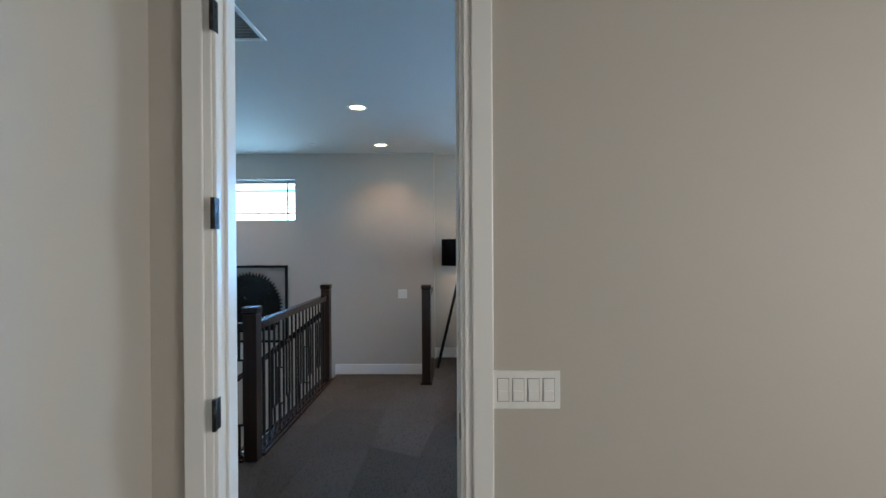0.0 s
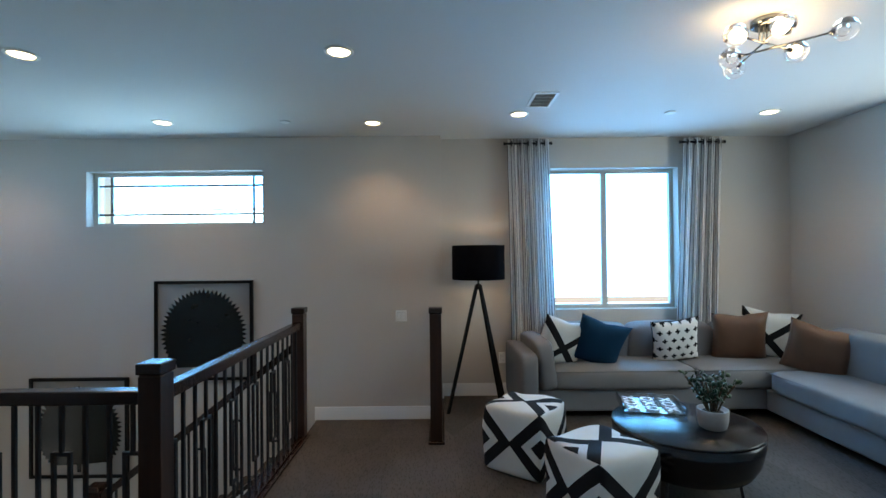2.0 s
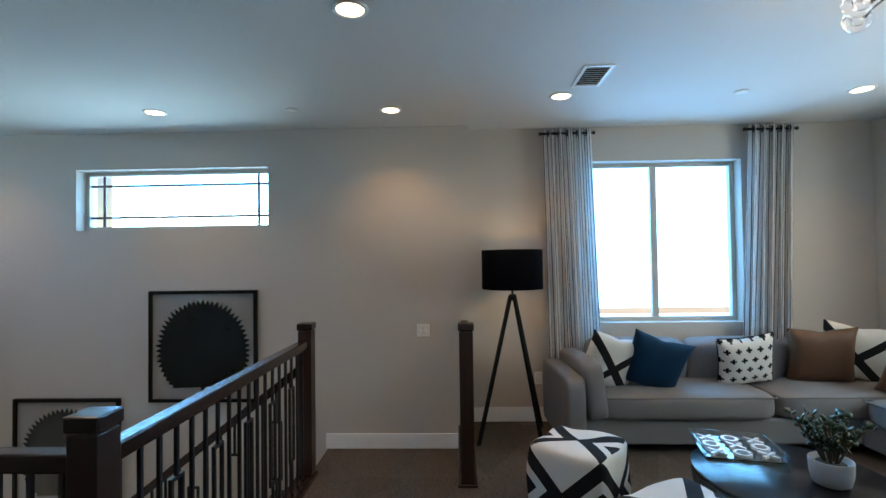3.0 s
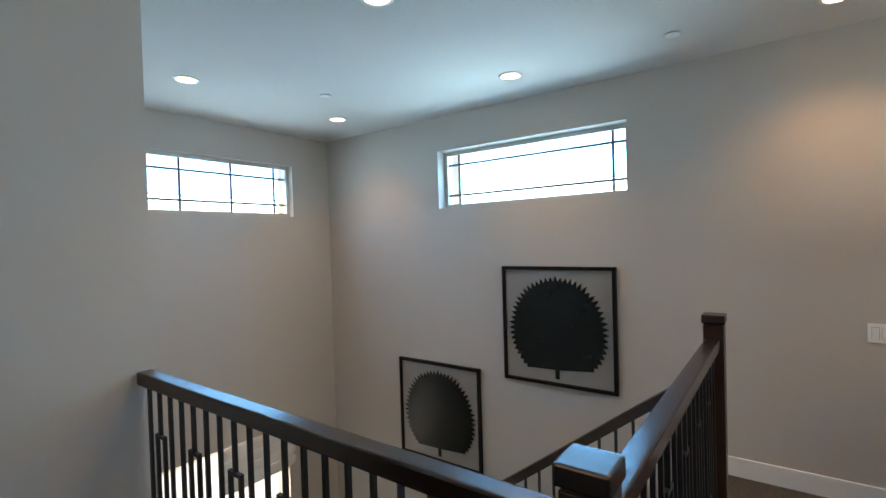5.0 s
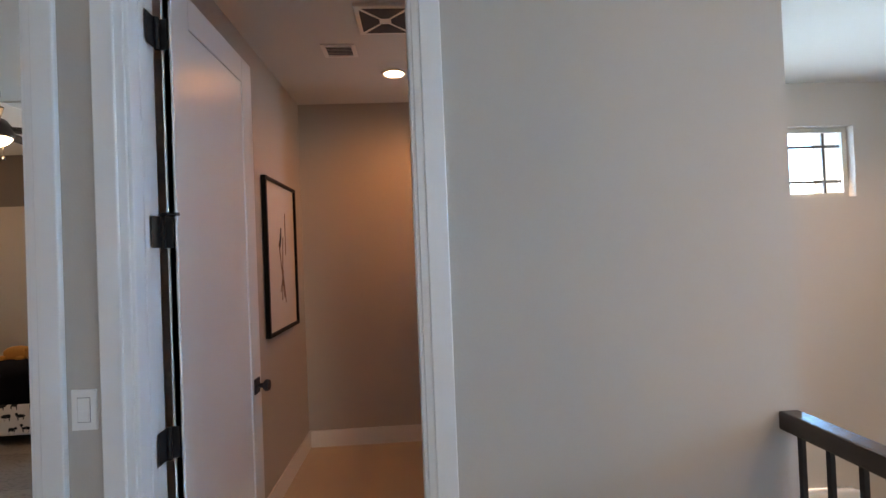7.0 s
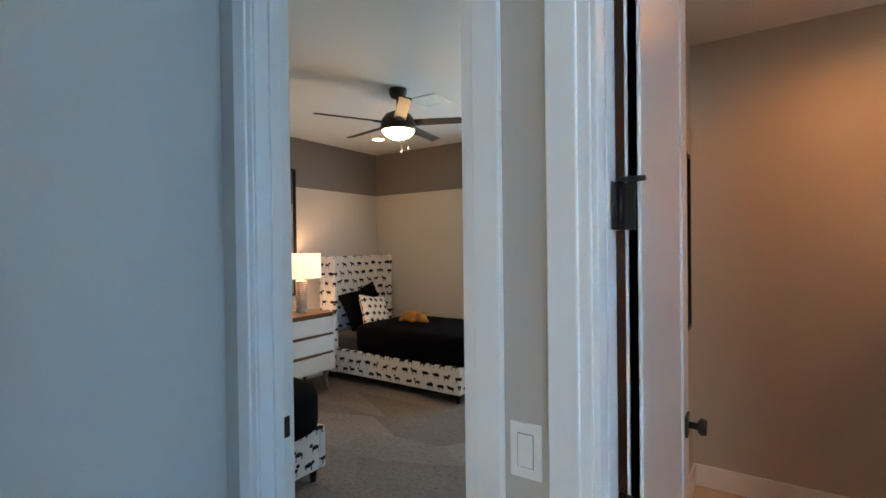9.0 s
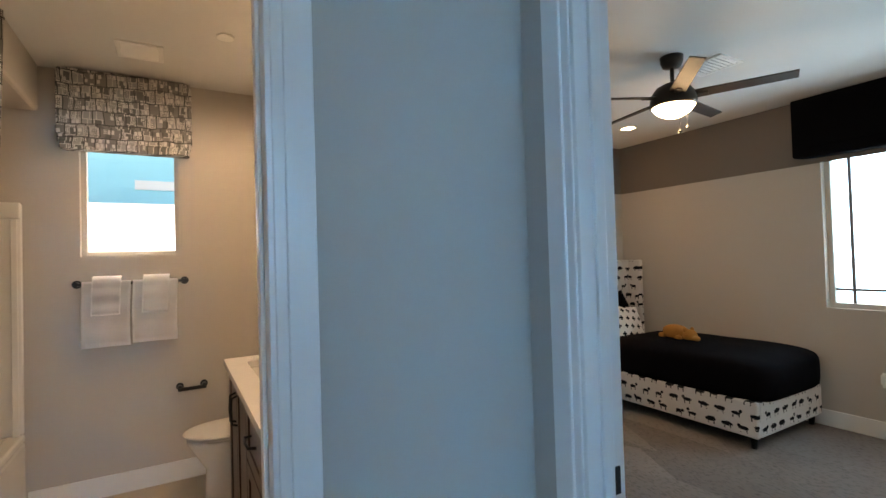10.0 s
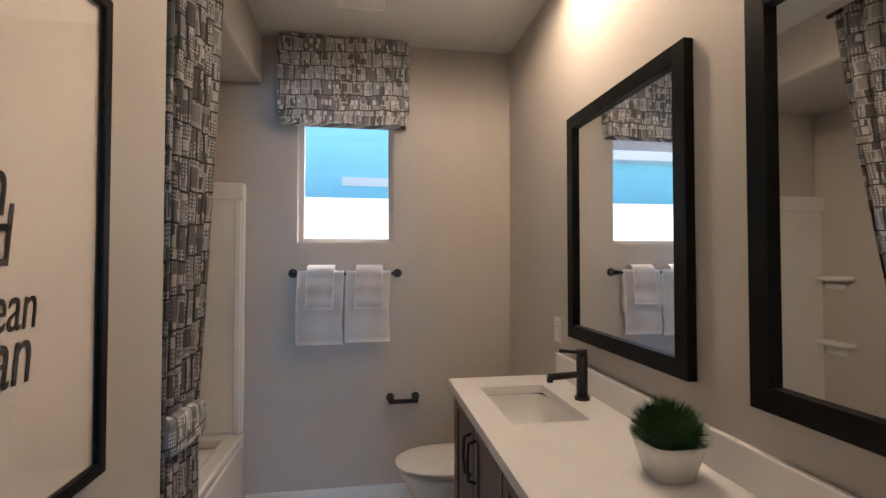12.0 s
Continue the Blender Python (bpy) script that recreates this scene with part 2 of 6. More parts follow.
def wall(name, axis, t0, t1, u0, u1, z0, z1, openings=(), mat=None, label=""):
    """A wall along x or y (axis), t0..t1 thick across, u0..u1 long, with openings (u0, u1, z0, z1) cut through."""
    us = sorted({u0, u1, *[v for o in openings for v in o[:2]]})
    zs = sorted({z0, z1, *[v for o in openings for v in o[2:]]})
    us, zs = [u for u in us if u0 <= u <= u1], [z for z in zs if z0 <= z <= z1]
    solid = {}
    for i in range(len(us) - 1):
        for j in range(len(zs) - 1):
            cu, cz = (us[i] + us[i + 1]) / 2, (zs[j] + zs[j + 1]) / 2
            solid[i, j] = not any(o[0] < cu < o[1] and o[2] < cz < o[3] for o in openings)
    bm = bmesh.new()

    def quad(*ps):
        bm.faces.new([bm.verts.new((u, t, z) if axis == "x" else (t, u, z)) for u, t, z in ps])

    for (i, j), s in solid.items():
        if not s:
            continue
        a, b, c, d = us[i], us[i + 1], zs[j], zs[j + 1]
        for t in (t0, t1):
            quad((a, t, c), (b, t, c), (b, t, d), (a, t, d))
        for (k, l), (p, q) in (((i - 1, j), ((a, c), (a, d))), ((i + 1, j), ((b, c), (b, d))), ((i, j - 1), ((a, c), (b, c))), ((i, j + 1), ((a, d), (b, d)))):
            if not solid.get((k, l), False):
                quad((p[0], t0, p[1]), (q[0], t0, q[1]), (q[0], t1, q[1]), (p[0], t1, p[1]))
    bmesh.ops.remove_doubles(bm, verts=bm.verts[:], dist=1e-4)
    return setting(name, bm, mat or WALL, label or "painted drywall wall with light orange-peel texture", "wall")


# ---- structure ----
H = 2.74
BATHY = -2.47
W1 = (-3.57, -1.745, 1.83, 2.40)
W2 = (1.20, 2.64, 0.905, 2.415)
W3 = (4.02, 5.88, 1.825, 2.395)
W3B = (4.25, 5.72, -1.9, -0.46)
W4 = (-0.48, 1.0, 0.98, 2.40)
W5 = (-2.253, -1.690, 1.565, 2.40)
DOOR = 2.44

wall("wall_north_stair", "x", 6.39, 6.65, -5.40, 0.10, -3.0, H, [W1])
wall("wall_north_loft", "x", 6.55, 6.80, 0.10, 3.98, -0.3, H, [W2])
# the opening here is for the added side window, out of view
wall("wall_east_loft", "y", 3.835, 3.98, 1.78, 6.55, -0.3, H, [(3.9, 5.2, 0.905, 2.415)])
wall("wall_west_stair", "y", -5.40, -5.235, 3.42, 6.39, -3.0, H, [W3, W3B])
wall("wall_stair_south", "x", 3.42, 3.545, -5.235, -3.21, -3.0, H)
wall("wall_hall_west", "y", -3.21, -3.09, 0.16, 3.545, -3.0, H, [(0.465, 1.272, -0.001, DOOR), (1.540, 2.386, -0.001, DOOR)])
wall("wall_laundry_west", "y", -5.60, -5.48, 1.45, 3.42, -0.3, H)
wall("wall_laundry_south", "x", 1.33, 1.45, -6.91, -3.21, -0.3, H)
wall("wall_bedroom_west", "y", -7.06, -6.91, -2.65, 1.45, -0.3, H, [W4])
wall("wall_bedroom_south", "x", -2.65, -2.49, -6.91, -3.10, -0.3, H)
wall("wall_bath_west", "y", -3.21, -2.98, -2.62, 0.16, -0.3, H + 0.05)
wall("wall_bath_north", "x", 0.16, 0.28, -3.09, -1.45, -0.3, H + 0.05, [(-2.405, -1.60, -0.001, DOOR)])
wall("wall_bath_south", "x", BATHY - 0.15, BATHY, -2.98, -0.50, -0.3, H + 0.05, [W5])
wall("wall_bath_picture", "y", -1.545, -1.45, -1.03, 0.16, -0.3, H + 0.05)
wall("wall_alcove_north", "x", -0.86, -0.74, -1.45, -0.50, -0.3, H + 0.05)
wall("wall_alcove_east", "y", -0.62, -0.50, BATHY, -0.86, -0.3, H + 0.05)
wall("wall_lobby_east", "y", -1.57, -1.45, 0.28, 1.78, -0.3, H)
wall("wall_start_door", "x", 1.66, 1.78, -1.45, 3.98, -0.3, H, [(-0.405, 0.378, -0.001, DOOR)])
wall("wall_start_west", "y", -0.72, -0.60, -2.5, 1.66, -0.3, H)
wall("wall_start_south", "x", -2.65, -2.5, -0.72, 3.98, -0.3, H)
wall("wall_start_east", "y", 3.835, 3.98, -2.5, 1.66, -0.3, H)
# soffit over the bath tub
setting("bath_soffit", boxes((-1.49, -0.62, BATHY, -0.86, 2.48, H + 0.05), bevel=0.02), WALL, "dropped drywall soffit over the tub", "soffit")
# the taupe band of the bedroom
setting("wall_band_west", boxes((-6.91, -6.906, -2.486, 1.33, 2.19, H)), DARKWALL, "taupe painted band along the top of the wall", "wall")
setting("wall_band_south", boxes((-6.906, -3.21, -2.49, -2.486, 2.19, H)), DARKWALL, "taupe painted band along the top of the wall", "wall")

setting("floor_hall", boxes((-3.09, 3.835, 0.28, 3.50, -0.30, 0), (-1.06, 3.835, 3.50, 5.42, -0.30, 0), (0.10, 3.835, 5.42, 6.55, -0.30, 0)), CARPET, "beige looped carpet with short dark dashes", "floor")
setting("floor_start_room", boxes((-0.60, 3.835, -2.5, 1.78, -0.30, -0.002)), CARPET, "beige looped carpet", "floor")
setting("floor_bedroom", boxes((-6.91, -3.21, -2.49, 1.33, -0.30, 0), (-3.21, -3.09, 0.28, 1.33, -0.30, -0.002)), BEDCARPET, "grey cut carpet with vacuum marks", "floor")
setting("floor_laundry", boxes((-5.48, -3.21, 1.45, 3.42, -0.30, 0), (-3.21, -3.09, 1.45, 2.5, -0.30, -0.004)), TILE, "cream tile floor", "floor")
setting("floor_bath", boxes((-2.98, -0.62, BATHY, 0.28, -0.30, -0.003)), TILE, "cream tile floor", "floor")
setting("floor_stair_hall", boxes((-5.235, -1.06, 3.545, 6.39, -3.1, -3.0)), CARPET, "beige carpet at the foot of the stairs", "floor")
setting("ceiling_hall", boxes((-5.40, 3.98, 3.42, 6.80, H, H + 0.2), (-3.21, 3.98, 0.28, 3.42, H, H + 0.2)), CEIL, "flat white painted ceiling", "ceiling")
setting("ceiling_bedroom", boxes((-7.06, -3.21, -2.65, 1.40, H, H + 0.2)), CEIL, "flat white painted ceiling", "ceiling")
setting("ceiling_laundry", boxes((-5.60, -3.21, 1.40, 3.42, H, H + 0.2)), CEIL, "flat painted ceiling of the laundry", "ceiling")
setting("ceiling_bath", boxes((-3.21, -0.50, -2.62, 0.22, H + 0.03, H + 0.23)), CEIL, "flat white painted bathroom ceiling", "ceiling")
setting("ceiling_start_room", boxes((-0.72, 3.98, -2.65, 1.72, H, H + 0.19)), CEIL, "flat white painted ceiling", "ceiling")
# ---- trim, doors and windows ----


def doorway(name, axis, f0, f1, u0, u1, label, sides=(1, 1), stop=0.011):
    """Jamb lining, stop and casings of one door opening through the wall between f0 < f1."""
    d = tagged(new(name), label, "door frame", kind="structure")

    def b(bm, ua, ub, ta, tb, za, zb, bevel=0.003):
        box(bm, ua, ub, ta, tb, za, zb, bevel=bevel) if axis == "x" else box(bm, ta, tb, ua, ub, za, zb, bevel=bevel)

    e = 0.006
    for ua, ub in ((u0, u0 + 0.018), (u1 - 0.018, u1)):
        bm = bmesh.new()
        b(bm, ua, ub, f0 - e, f1 + e, 0, DOOR)
        part("jamb", bm, TRIM, d)
        bm = bmesh.new()
        s = 1 if ua == u0 else -1
        c = ub if s > 0 else ua
        m = (f0 + f1) / 2
        b(bm, min(c, c + s * stop), max(c, c + s * stop), m - 0.018, m + 0.018, 0, DOOR - 0.018)
        part("door_stop", bm, TRIM, d)
    bm = bmesh.new()
    b(bm, u0 + 0.018, u1 - 0.018, f0 - e, f1 + e, DOOR - 0.018, DOOR)
    part("head_jamb", bm, TRIM, d)
    w = 0.088
    for face, sgn, on in ((f0, -1, sides[0]), (f1, 1, sides[1])):
        if not on:
            continue
        for ua, ub, inner in ((u0 - w + 0.006, u0 + 0.006, 1), (u1 - 0.006, u1 + w - 0.006, -1)):
            bm = bmesh.new()
            b(bm, ua, ub, min(face, face + sgn * 0.012), max(face, face + sgn * 0.012), 0, DOOR + w - 0.006)
            oa, ob_ = (ua, ua + 0.064) if inner > 0 else (ub - 0.064, ub)
            b(bm, oa, ob_, min(face + sgn * 0.010, face + sgn * 0.020), max(face + sgn * 0.010, face + sgn * 0.020), 0, DOOR + w - 0.006, 0.004)
            part("casing", bm, TRIM, d)
        bm = bmesh.new()
        b(bm, u0 + 0.006, u1 - 0.006, min(face, face + sgn * 0.014), max(face, face + sgn * 0.014), DOOR - 0.006, DOOR + w - 0.006)
        part("casing_head", bm, TRIM, d)
    return d


d_start = doorway("door_1", "x", 1.66, 1.78, -0.405, 0.378, "white painted door frame without its door leaf")
d_bed = doorway("door_2", "y", -3.21, -3.09, 0.465, 1.272, "white painted bedroom door frame")
d_laundry = doorway("door_3", "y", -3.21, -3.09, 1.540, 2.386, "white painted laundry door frame", stop=0.004)
d_bath = doorway("door_4", "x", 0.16, 0.28, -2.405, -1.60, "white painted bathroom door frame")


for z in (2.205, 1.6, 0.985, 0.28):
    bm = bmesh.new()
    box(bm, -0.388, -0.385, 1.636, 1.668, z - 0.048, z + 0.048, bevel=0.001)
    hb = part("hinge", bm, BLACK, d_start, "black butt hinge leaf")
    bm = bmesh.new()
    cyl(bm, (-0.389, 1.634, z - 0.048), (-0.389, 1.634, z + 0.048), 0.007, n=12)
    part("knuckle", bm, BLACK, hb)
    bm = bmesh.new()
    for dz in (-0.03, 0.0, 0.03):
        cyl(bm, (-0.3852, 1.655, z + dz), (-0.3840, 1.655, z + dz), 0.0035, n=8)
    part("screw", bm, IRON, hb)
for dd, xx in ((d_start, 0.356),):
    bm = bmesh.new()
    box(bm, xx, xx + 0.003, 1.655, 1.690, 0.905, 0.975, bevel=0.001)
    part("strike_plate", bm, BLACK, dd, "black strike plate")
bm = bmesh.new()
box(bm, -3.195, -3.150, 0.483, 0.487, 0.875, 0.945, bevel=0.001)
part("strike_plate", bm, BLACK, d_bed, "black strike plate")


def door_leaf(at, rz):
    """Shaker door leaf, 8 foot, hung on its right edge; the leaf runs along -x from the hinge."""
    d = thing("laundry_door", "open white one-panel shaker door with black knob", "door", at, rz)
    W, T = 0.725, 0.035
    bm = bmesh.new()
    box(bm, -W, 0, -T / 2 + 0.007, T / 2 - 0.007, 0.012, 2.425, bevel=0.001)
    part("panel", bm, TRIM, d)
    for n, a in (("stile", (-W, -W + 0.115, 0.012, 2.425)), ("stile", (-0.115, 0, 0.012, 2.425)), ("top_rail", (-W + 0.115, -0.115, 2.31, 2.425)), ("bottom_rail", (-W + 0.115, -0.115, 0.012, 0.21))):
        bm = bmesh.new()
        box(bm, a[0], a[1], -T / 2, T / 2, a[2], a[3], bevel=0.003)
        part(n, bm, TRIM, d)
    for s in (1, -1):
        bm = bmesh.new()
        box(bm, -W + 0.038, -W + 0.098, min(s * T / 2, s * (T / 2 + 0.008)), max(s * T / 2, s * (T / 2 + 0.008)), 0.885, 0.955, bevel=0.002)
        k = part("knob_plate", bm, BLACK, d, "black square knob plate")
        bm = bmesh.new()
        cyl(bm, (-W + 0.068, s * (T / 2 + 0.008), 0.92), (-W + 0.068, s * (T / 2 + 0.035), 0.92), 0.011, n=16)
        cyl(bm, (-W + 0.068, s * (T / 2 + 0.035), 0.92), (-W + 0.068, s * (T / 2 + 0.045), 0.92), 0.019, 0.028, n=24)
        cyl(bm, (-W + 0.068, s * (T / 2 + 0.045), 0.92), (-W + 0.068, s * (T / 2 + 0.060), 0.92), 0.028, 0.024, n=24)
        part("knob", bm, BLACK, k)
    for z in (2.235, 1.595, 0.925, 0.28):
        bm = bmesh.new()
        box(bm, 0.0005, 0.004, -T / 2 - 0.008, 0.006, z - 0.05, z + 0.05, bevel=0.001)
        box(bm, 0.020, 0.082, -0.030, -0.026, z - 0.05, z + 0.05, bevel=0.001)
        cyl(bm, (0.012, -T / 2 - 0.006, z - 0.052), (0.012, -T / 2 - 0.006, z + 0.052), 0.008, n=12)
        if z == 1.595:
            box(bm, 0.004, 0.022, -T / 2 - 0.01, 0.028, z + 0.052, z + 0.062, bevel=0.002)
        part("hinge", bm, BLACK, d, "black butt hinge")
    bm = bmesh.new()
    box(bm, -W - 0.001, -W + 0.001, -0.012, 0.012, 0.88, 0.96)
    part("latch_plate", bm, BLACK, d)
    return d


door_leaf((-3.235, 1.588, 0), 0)


def baseboard(name, *runs):
    """Runs of (x0, x1, y0, y1): white board 133 mm high with an eased top."""
    b0 = tagged(new(name), "white painted baseboard", "baseboard", kind="structure")
    for r in runs:
        z = r[4] if len(r) > 4 else 0
        bm = bmesh.new()
        box(bm, *r[:4], z, z + 0.133, bevel=0.003)
        part("board", bm, TRIM, b0)


t = 0.014
baseboard("baseboard_loft", (0.115, 3.835, 6.55 - t, 6.55), (0.10, 0.10 + t, 6.39, 6.55), (3.835 - t, 3.835, 1.78, 6.535), (0.45, 3.82, 1.78, 1.78 + t))
baseboard("baseboard_landing", (-1.22, 0.0, 6.39 - t, 6.39, -0.185), (-0.014, 0.0, 5.45, 6.375, -0.150))
baseboard("baseboard_hall", (-3.09, -3.09 + t, 2.47, 3.44), (-3.09, -3.09 + t, 1.36, 1.46), (-3.09, -3.09 + t, 0.294, 0.38), (-3.09, -2.49, 0.28, 0.28 + t), (-1.45, -0.48, 1.78, 1.78 + t))
baseboard("baseboard_start_room", (0.45, 3.82, 1.66 - t, 1.66), (-0.60, -0.60 + t, -2.49, 1.64))
baseboard("baseboard_laundry", (-5.48, -5.48 + t, 1.465, 3.42), (-5.48, -3.26, 1.45, 1.45 + t))
baseboard("baseboard_bedroom", (-6.91, -6.91 + t, -2.475, 1.33), (-6.895, -3.21, -2.49, -2.49 + t), (-6.89, -3.22, 1.33 - t, 1.33))
baseboard("baseboard_bath", (-2.98, -1.42, BATHY, BATHY + t), (-2.98, -2.98 + t, BATHY + t, -1.72), (-1.545 - t, -1.545, -1.02, 0.14))


def window(name, axis, face_t, o, label, verts=(), horis=(), slider=None, inward=1, frame_w=0.04):
    """Vinyl window set back in its opening o = (u0, u1, z0, z1) at face_t, with thin bars in the glass."""
    wd = tagged(new(name), label, "window", kind="structure")

    def b(bm, ua, ub, ta, tb, za, zb, bevel=0.002):
        box(bm, ua, ub, ta, tb, za, zb, bevel=bevel) if axis == "x" else box(bm, ta, tb, ua, ub, za, zb, bevel=bevel)

    u0, u1, z0, z1 = o
    a, c = face_t - 0.03, face_t + 0.03
    for n, q in (("frame_side", (u0, u0 + frame_w, z0, z1)), ("frame_side", (u1 - frame_w, u1, z0, z1)), ("frame_sill", (u0 + frame_w, u1 - frame_w, z0, z0 + frame_w)), ("frame_head", (u0 + frame_w, u1 - frame_w, z1 - frame_w, z1))):
        bm = bmesh.new()
        b(bm, q[0], q[1], a, c, q[2], q[3])
        part(n, bm, VINYL, wd)
    panes = [(u0 + frame_w, u1 - frame_w)]
    if slider is not None:
        panes = [(u0 + frame_w, slider), (slider, u1 - frame_w)]
        bm = bmesh.new()
        b(bm, slider - 0.03, slider + 0.03, a + 0.005, c - 0.005, z0 + frame_w, z1 - frame_w)
        part("meeting_stile", bm, VINYL, wd)
        bm = bmesh.new()
        t_in = a if inward < 0 else c
        b(bm, slider - 0.012, slider + 0.012, min(t_in, t_in + 0.014 * inward), max(t_in, t_in + 0.014 * inward), (z0 + z1) / 2 - 0.05, (z0 + z1) / 2 + 0.05)
        part("latch", bm, VINYL, wd)
    for pa, pb in panes:
        bm = bmesh.new()
        b(bm, pa, pb, face_t - 0.003, face_t + 0.003, z0 + frame_w, z1 - frame_w, 0)
        g = part("pane", bm, GLASS, wd)
        g.visible_shadow = False
    for v in verts:
        bm = bmesh.new()
        b(bm, v - 0.011, v + 0.011, face_t - 0.008, face_t + 0.008, z0 + frame_w, z1 - frame_w, 0)
        part("glazing_bar", bm, MUNTIN, wd)
    for v in horis:
        bm = bmesh.new()
        b(bm, u0 + frame_w, u1 - frame_w, face_t - 0.0075, face_t + 0.0075, v - 0.011, v + 0.011, 0)
        part("glazing_bar", bm, MUNTIN, wd)
    return wd


MUNTIN = material("grey_glazing_bar", (0.16, 0.17, 0.18), 0.5, vary=0.02)
window("window_1", "x", 6.53, W1, "high wide window with thin glazing bars, bright outside", (-3.40, -1.89), (2.265, 1.96), inward=-1)
window("window_2", "x", 6.70, W2, "two-pane sliding window with tan vinyl frame", (), (), slider=1.885, inward=-1)
window("window_3", "y", -5.33, W3, "high wide window with thin glazing bars, bright outside", (4.2, 4.70, 5.205, 5.70), (2.246, 1.959))
window("window_4", "y", -7.00, W4, "bedroom window with glazing bars, bright outside", (-0.32, 0.25), (1.13,), slider=0.42)
window("window_5", "x", BATHY - 0.09, W5, "small bathroom window with frosted lower light", (), (), frame_w=0.03)
# unseen side window, added so that its lamp can light the hall
window("added_window", "y", 3.93, (3.9, 5.2, 0.905, 2.415), "added out-of-view loft side window with tan vinyl frame", slider=4.55, inward=-1)
window("window_6", "y", -5.33, W3B, "stair window below the landing, bright outside", (4.98,), ())

# ---- stairs and railings ----
setting("floor_landing", boxes((-1.20, 0.0, 5.42, 6.39, -0.33, -0.185)), CARPET, "carpeted stair landing one step down", "floor")
setting("floor_edge_trim", boxes((0.0, 0.10, 5.42, 6.39, -0.33, -0.001)), TRIM, "white skirt below the loft railing", "trim")
setting("floor_edge_fascia", boxes((-3.09, -1.06, 3.50, 3.545, -0.45, -0.001), (-1.105, -1.06, 3.545, 5.42, -0.45, -0.001)), TRIM, "white floor edge of the stairwell", "trim")
stairs = tagged(new("stairs"), "carpeted flight of stairs going down", "stairs", kind="structure")
for i in range(15):
    bm = bmesh.new()
    zt = -0.185 - 0.1875 * (i + 1)
    box(bm, -1.20 - 0.25 * (i + 1), -1.20 - 0.25 * i, 5.46, 6.39, zt - 0.30, zt, bevel=0.012)
    part("step", bm, CARPET, stairs)
bm = bmesh.new()
for s in range(15):
    x0 = -1.20 - 0.25 * s
    z = -0.185 - 0.1875 * s
    vs = [(x0, z + 0.02), (x0 - 0.25, z - 0.1675), (x0 - 0.25, z - 0.55), (x0, z - 0.36)]
    f = [[bm.verts.new((x, y, zz)) for x, zz in vs] for y in (5.38, 5.45)]
    bm.faces.new(f[0]), bm.faces.new(f[1][::-1])
    for k in range(4):
        bm.faces.new((f[0][k], f[0][(k + 1) % 4], f[1][(k + 1) % 4], f[1][k]))
part("stringer", bm, TRIM, stairs)


def newel(at, top=1.08, base=0.0, label="dark-stained square newel post with a flat cap"):
    """Square post with a recessed neck and a flat cap."""
    nw = thing("newel_post", label, "newel post", at, group="stair newel posts")
    bm = bmesh.new()
    box(bm, -0.047, 0.047, -0.047, 0.047, base, top - 0.055, bevel=0.003)
    part("post", bm, WALNUTZ, nw)
    bm = bmesh.new()
    box(bm, -0.042, 0.042, -0.042, 0.042, top - 0.055, top - 0.047)
    part("neck", bm, WALNUTZ, nw)
    bm = bmesh.new()
    box(bm, -0.054, 0.054, -0.054, 0.054, top - 0.047, top, bevel=0.006)
    part("cap", bm, WALNUT, nw)
    return nw


RAILZ = 0.965


def railing(name, p, q, label, shoe=True, first=0):
    """Level guard from p to q (x, y): handrail, shoe and iron balusters, every third one forked into a box."""
    r = thing(name, label, "railing", (p[0], p[1], 0))
    dx, dy = q[0] - p[0], q[1] - p[1]
    L = math.hypot(dx, dy)
    r.matrix_world = pose(p[0], p[1], 0, 0, 0, math.degrees(math.atan2(dy, dx)))
    bm = bmesh.new()
    box(bm, 0, L, -0.033, 0.033, RAILZ - 0.058, RAILZ, bevel=0.007)
    part("handrail", bm, WALNUT, r)
    bm = bmesh.new()
    box(bm, 0, L, -0.065, 0.065, 0.0, 0.022, bevel=0.004)
    box(bm, 0, L, -0.035, 0.035, 0.022, 0.034, bevel=0.003)
    part("shoe_rail", bm, WALNUT, r)
    n = int(L / 0.098)
    for i in range(n):
        x = (i + 0.5) * L / n
        bm = bmesh.new()
        w = 0.0145
        if (i + first) % 3 == 1:
            zt, zb, hw = 0.70, 0.24, 0.034
            bar(bm, (x, 0, RAILZ - 0.06), (x, 0, zt), w)
            bar(bm, (x - hw - w / 2, 0, zt), (x + hw + w / 2, 0, zt), w)
            bar(bm, (x - hw, 0, zt - w / 2), (x - hw, 0, zb + w / 2), w)
            bar(bm, (x + hw, 0, zt - w / 2), (x + hw, 0, zb + w / 2), w)
            bar(bm, (x - hw - w / 2, 0, zb), (x + hw + w / 2, 0, zb), w)
            bar(bm, (x, 0, zb), (x, 0, 0.03), w)
            part("box_baluster", bm, IRON, r)
        else:
            bar(bm, (x, 0, RAILZ - 0.06), (x, 0, 0.03), w)
            part("baluster", bm, IRON, r)
    return r


NX = -1.078
railing("stair_guard", (-3.09, 3.50), (NX - 0.047, 3.50), "stairwell railing with dark wood handrail and black iron balusters")
railing("stair_guard", (NX, 3.547), (NX, 5.383), "stairwell railing with dark wood handrail and black iron balusters", first=1)
railing("stair_guard", (0.05, 5.382), (0.05, 6.39), "short railing with dark wood handrail and black iron balusters")
newel((NX, 3.50, 0))
newel((NX, 5.43, 0))
newel((0.05, 5.335, 0))
for x, y in ((0.05, 5.335), (NX, 5.43)):
    setting("newel_base", boxes((x - 0.065, x + 0.065, y - 0.07, y + 0.05, 0.0, 0.024), bevel=0.004), WALNUT, "dark wood base plate of a newel post", "trim")
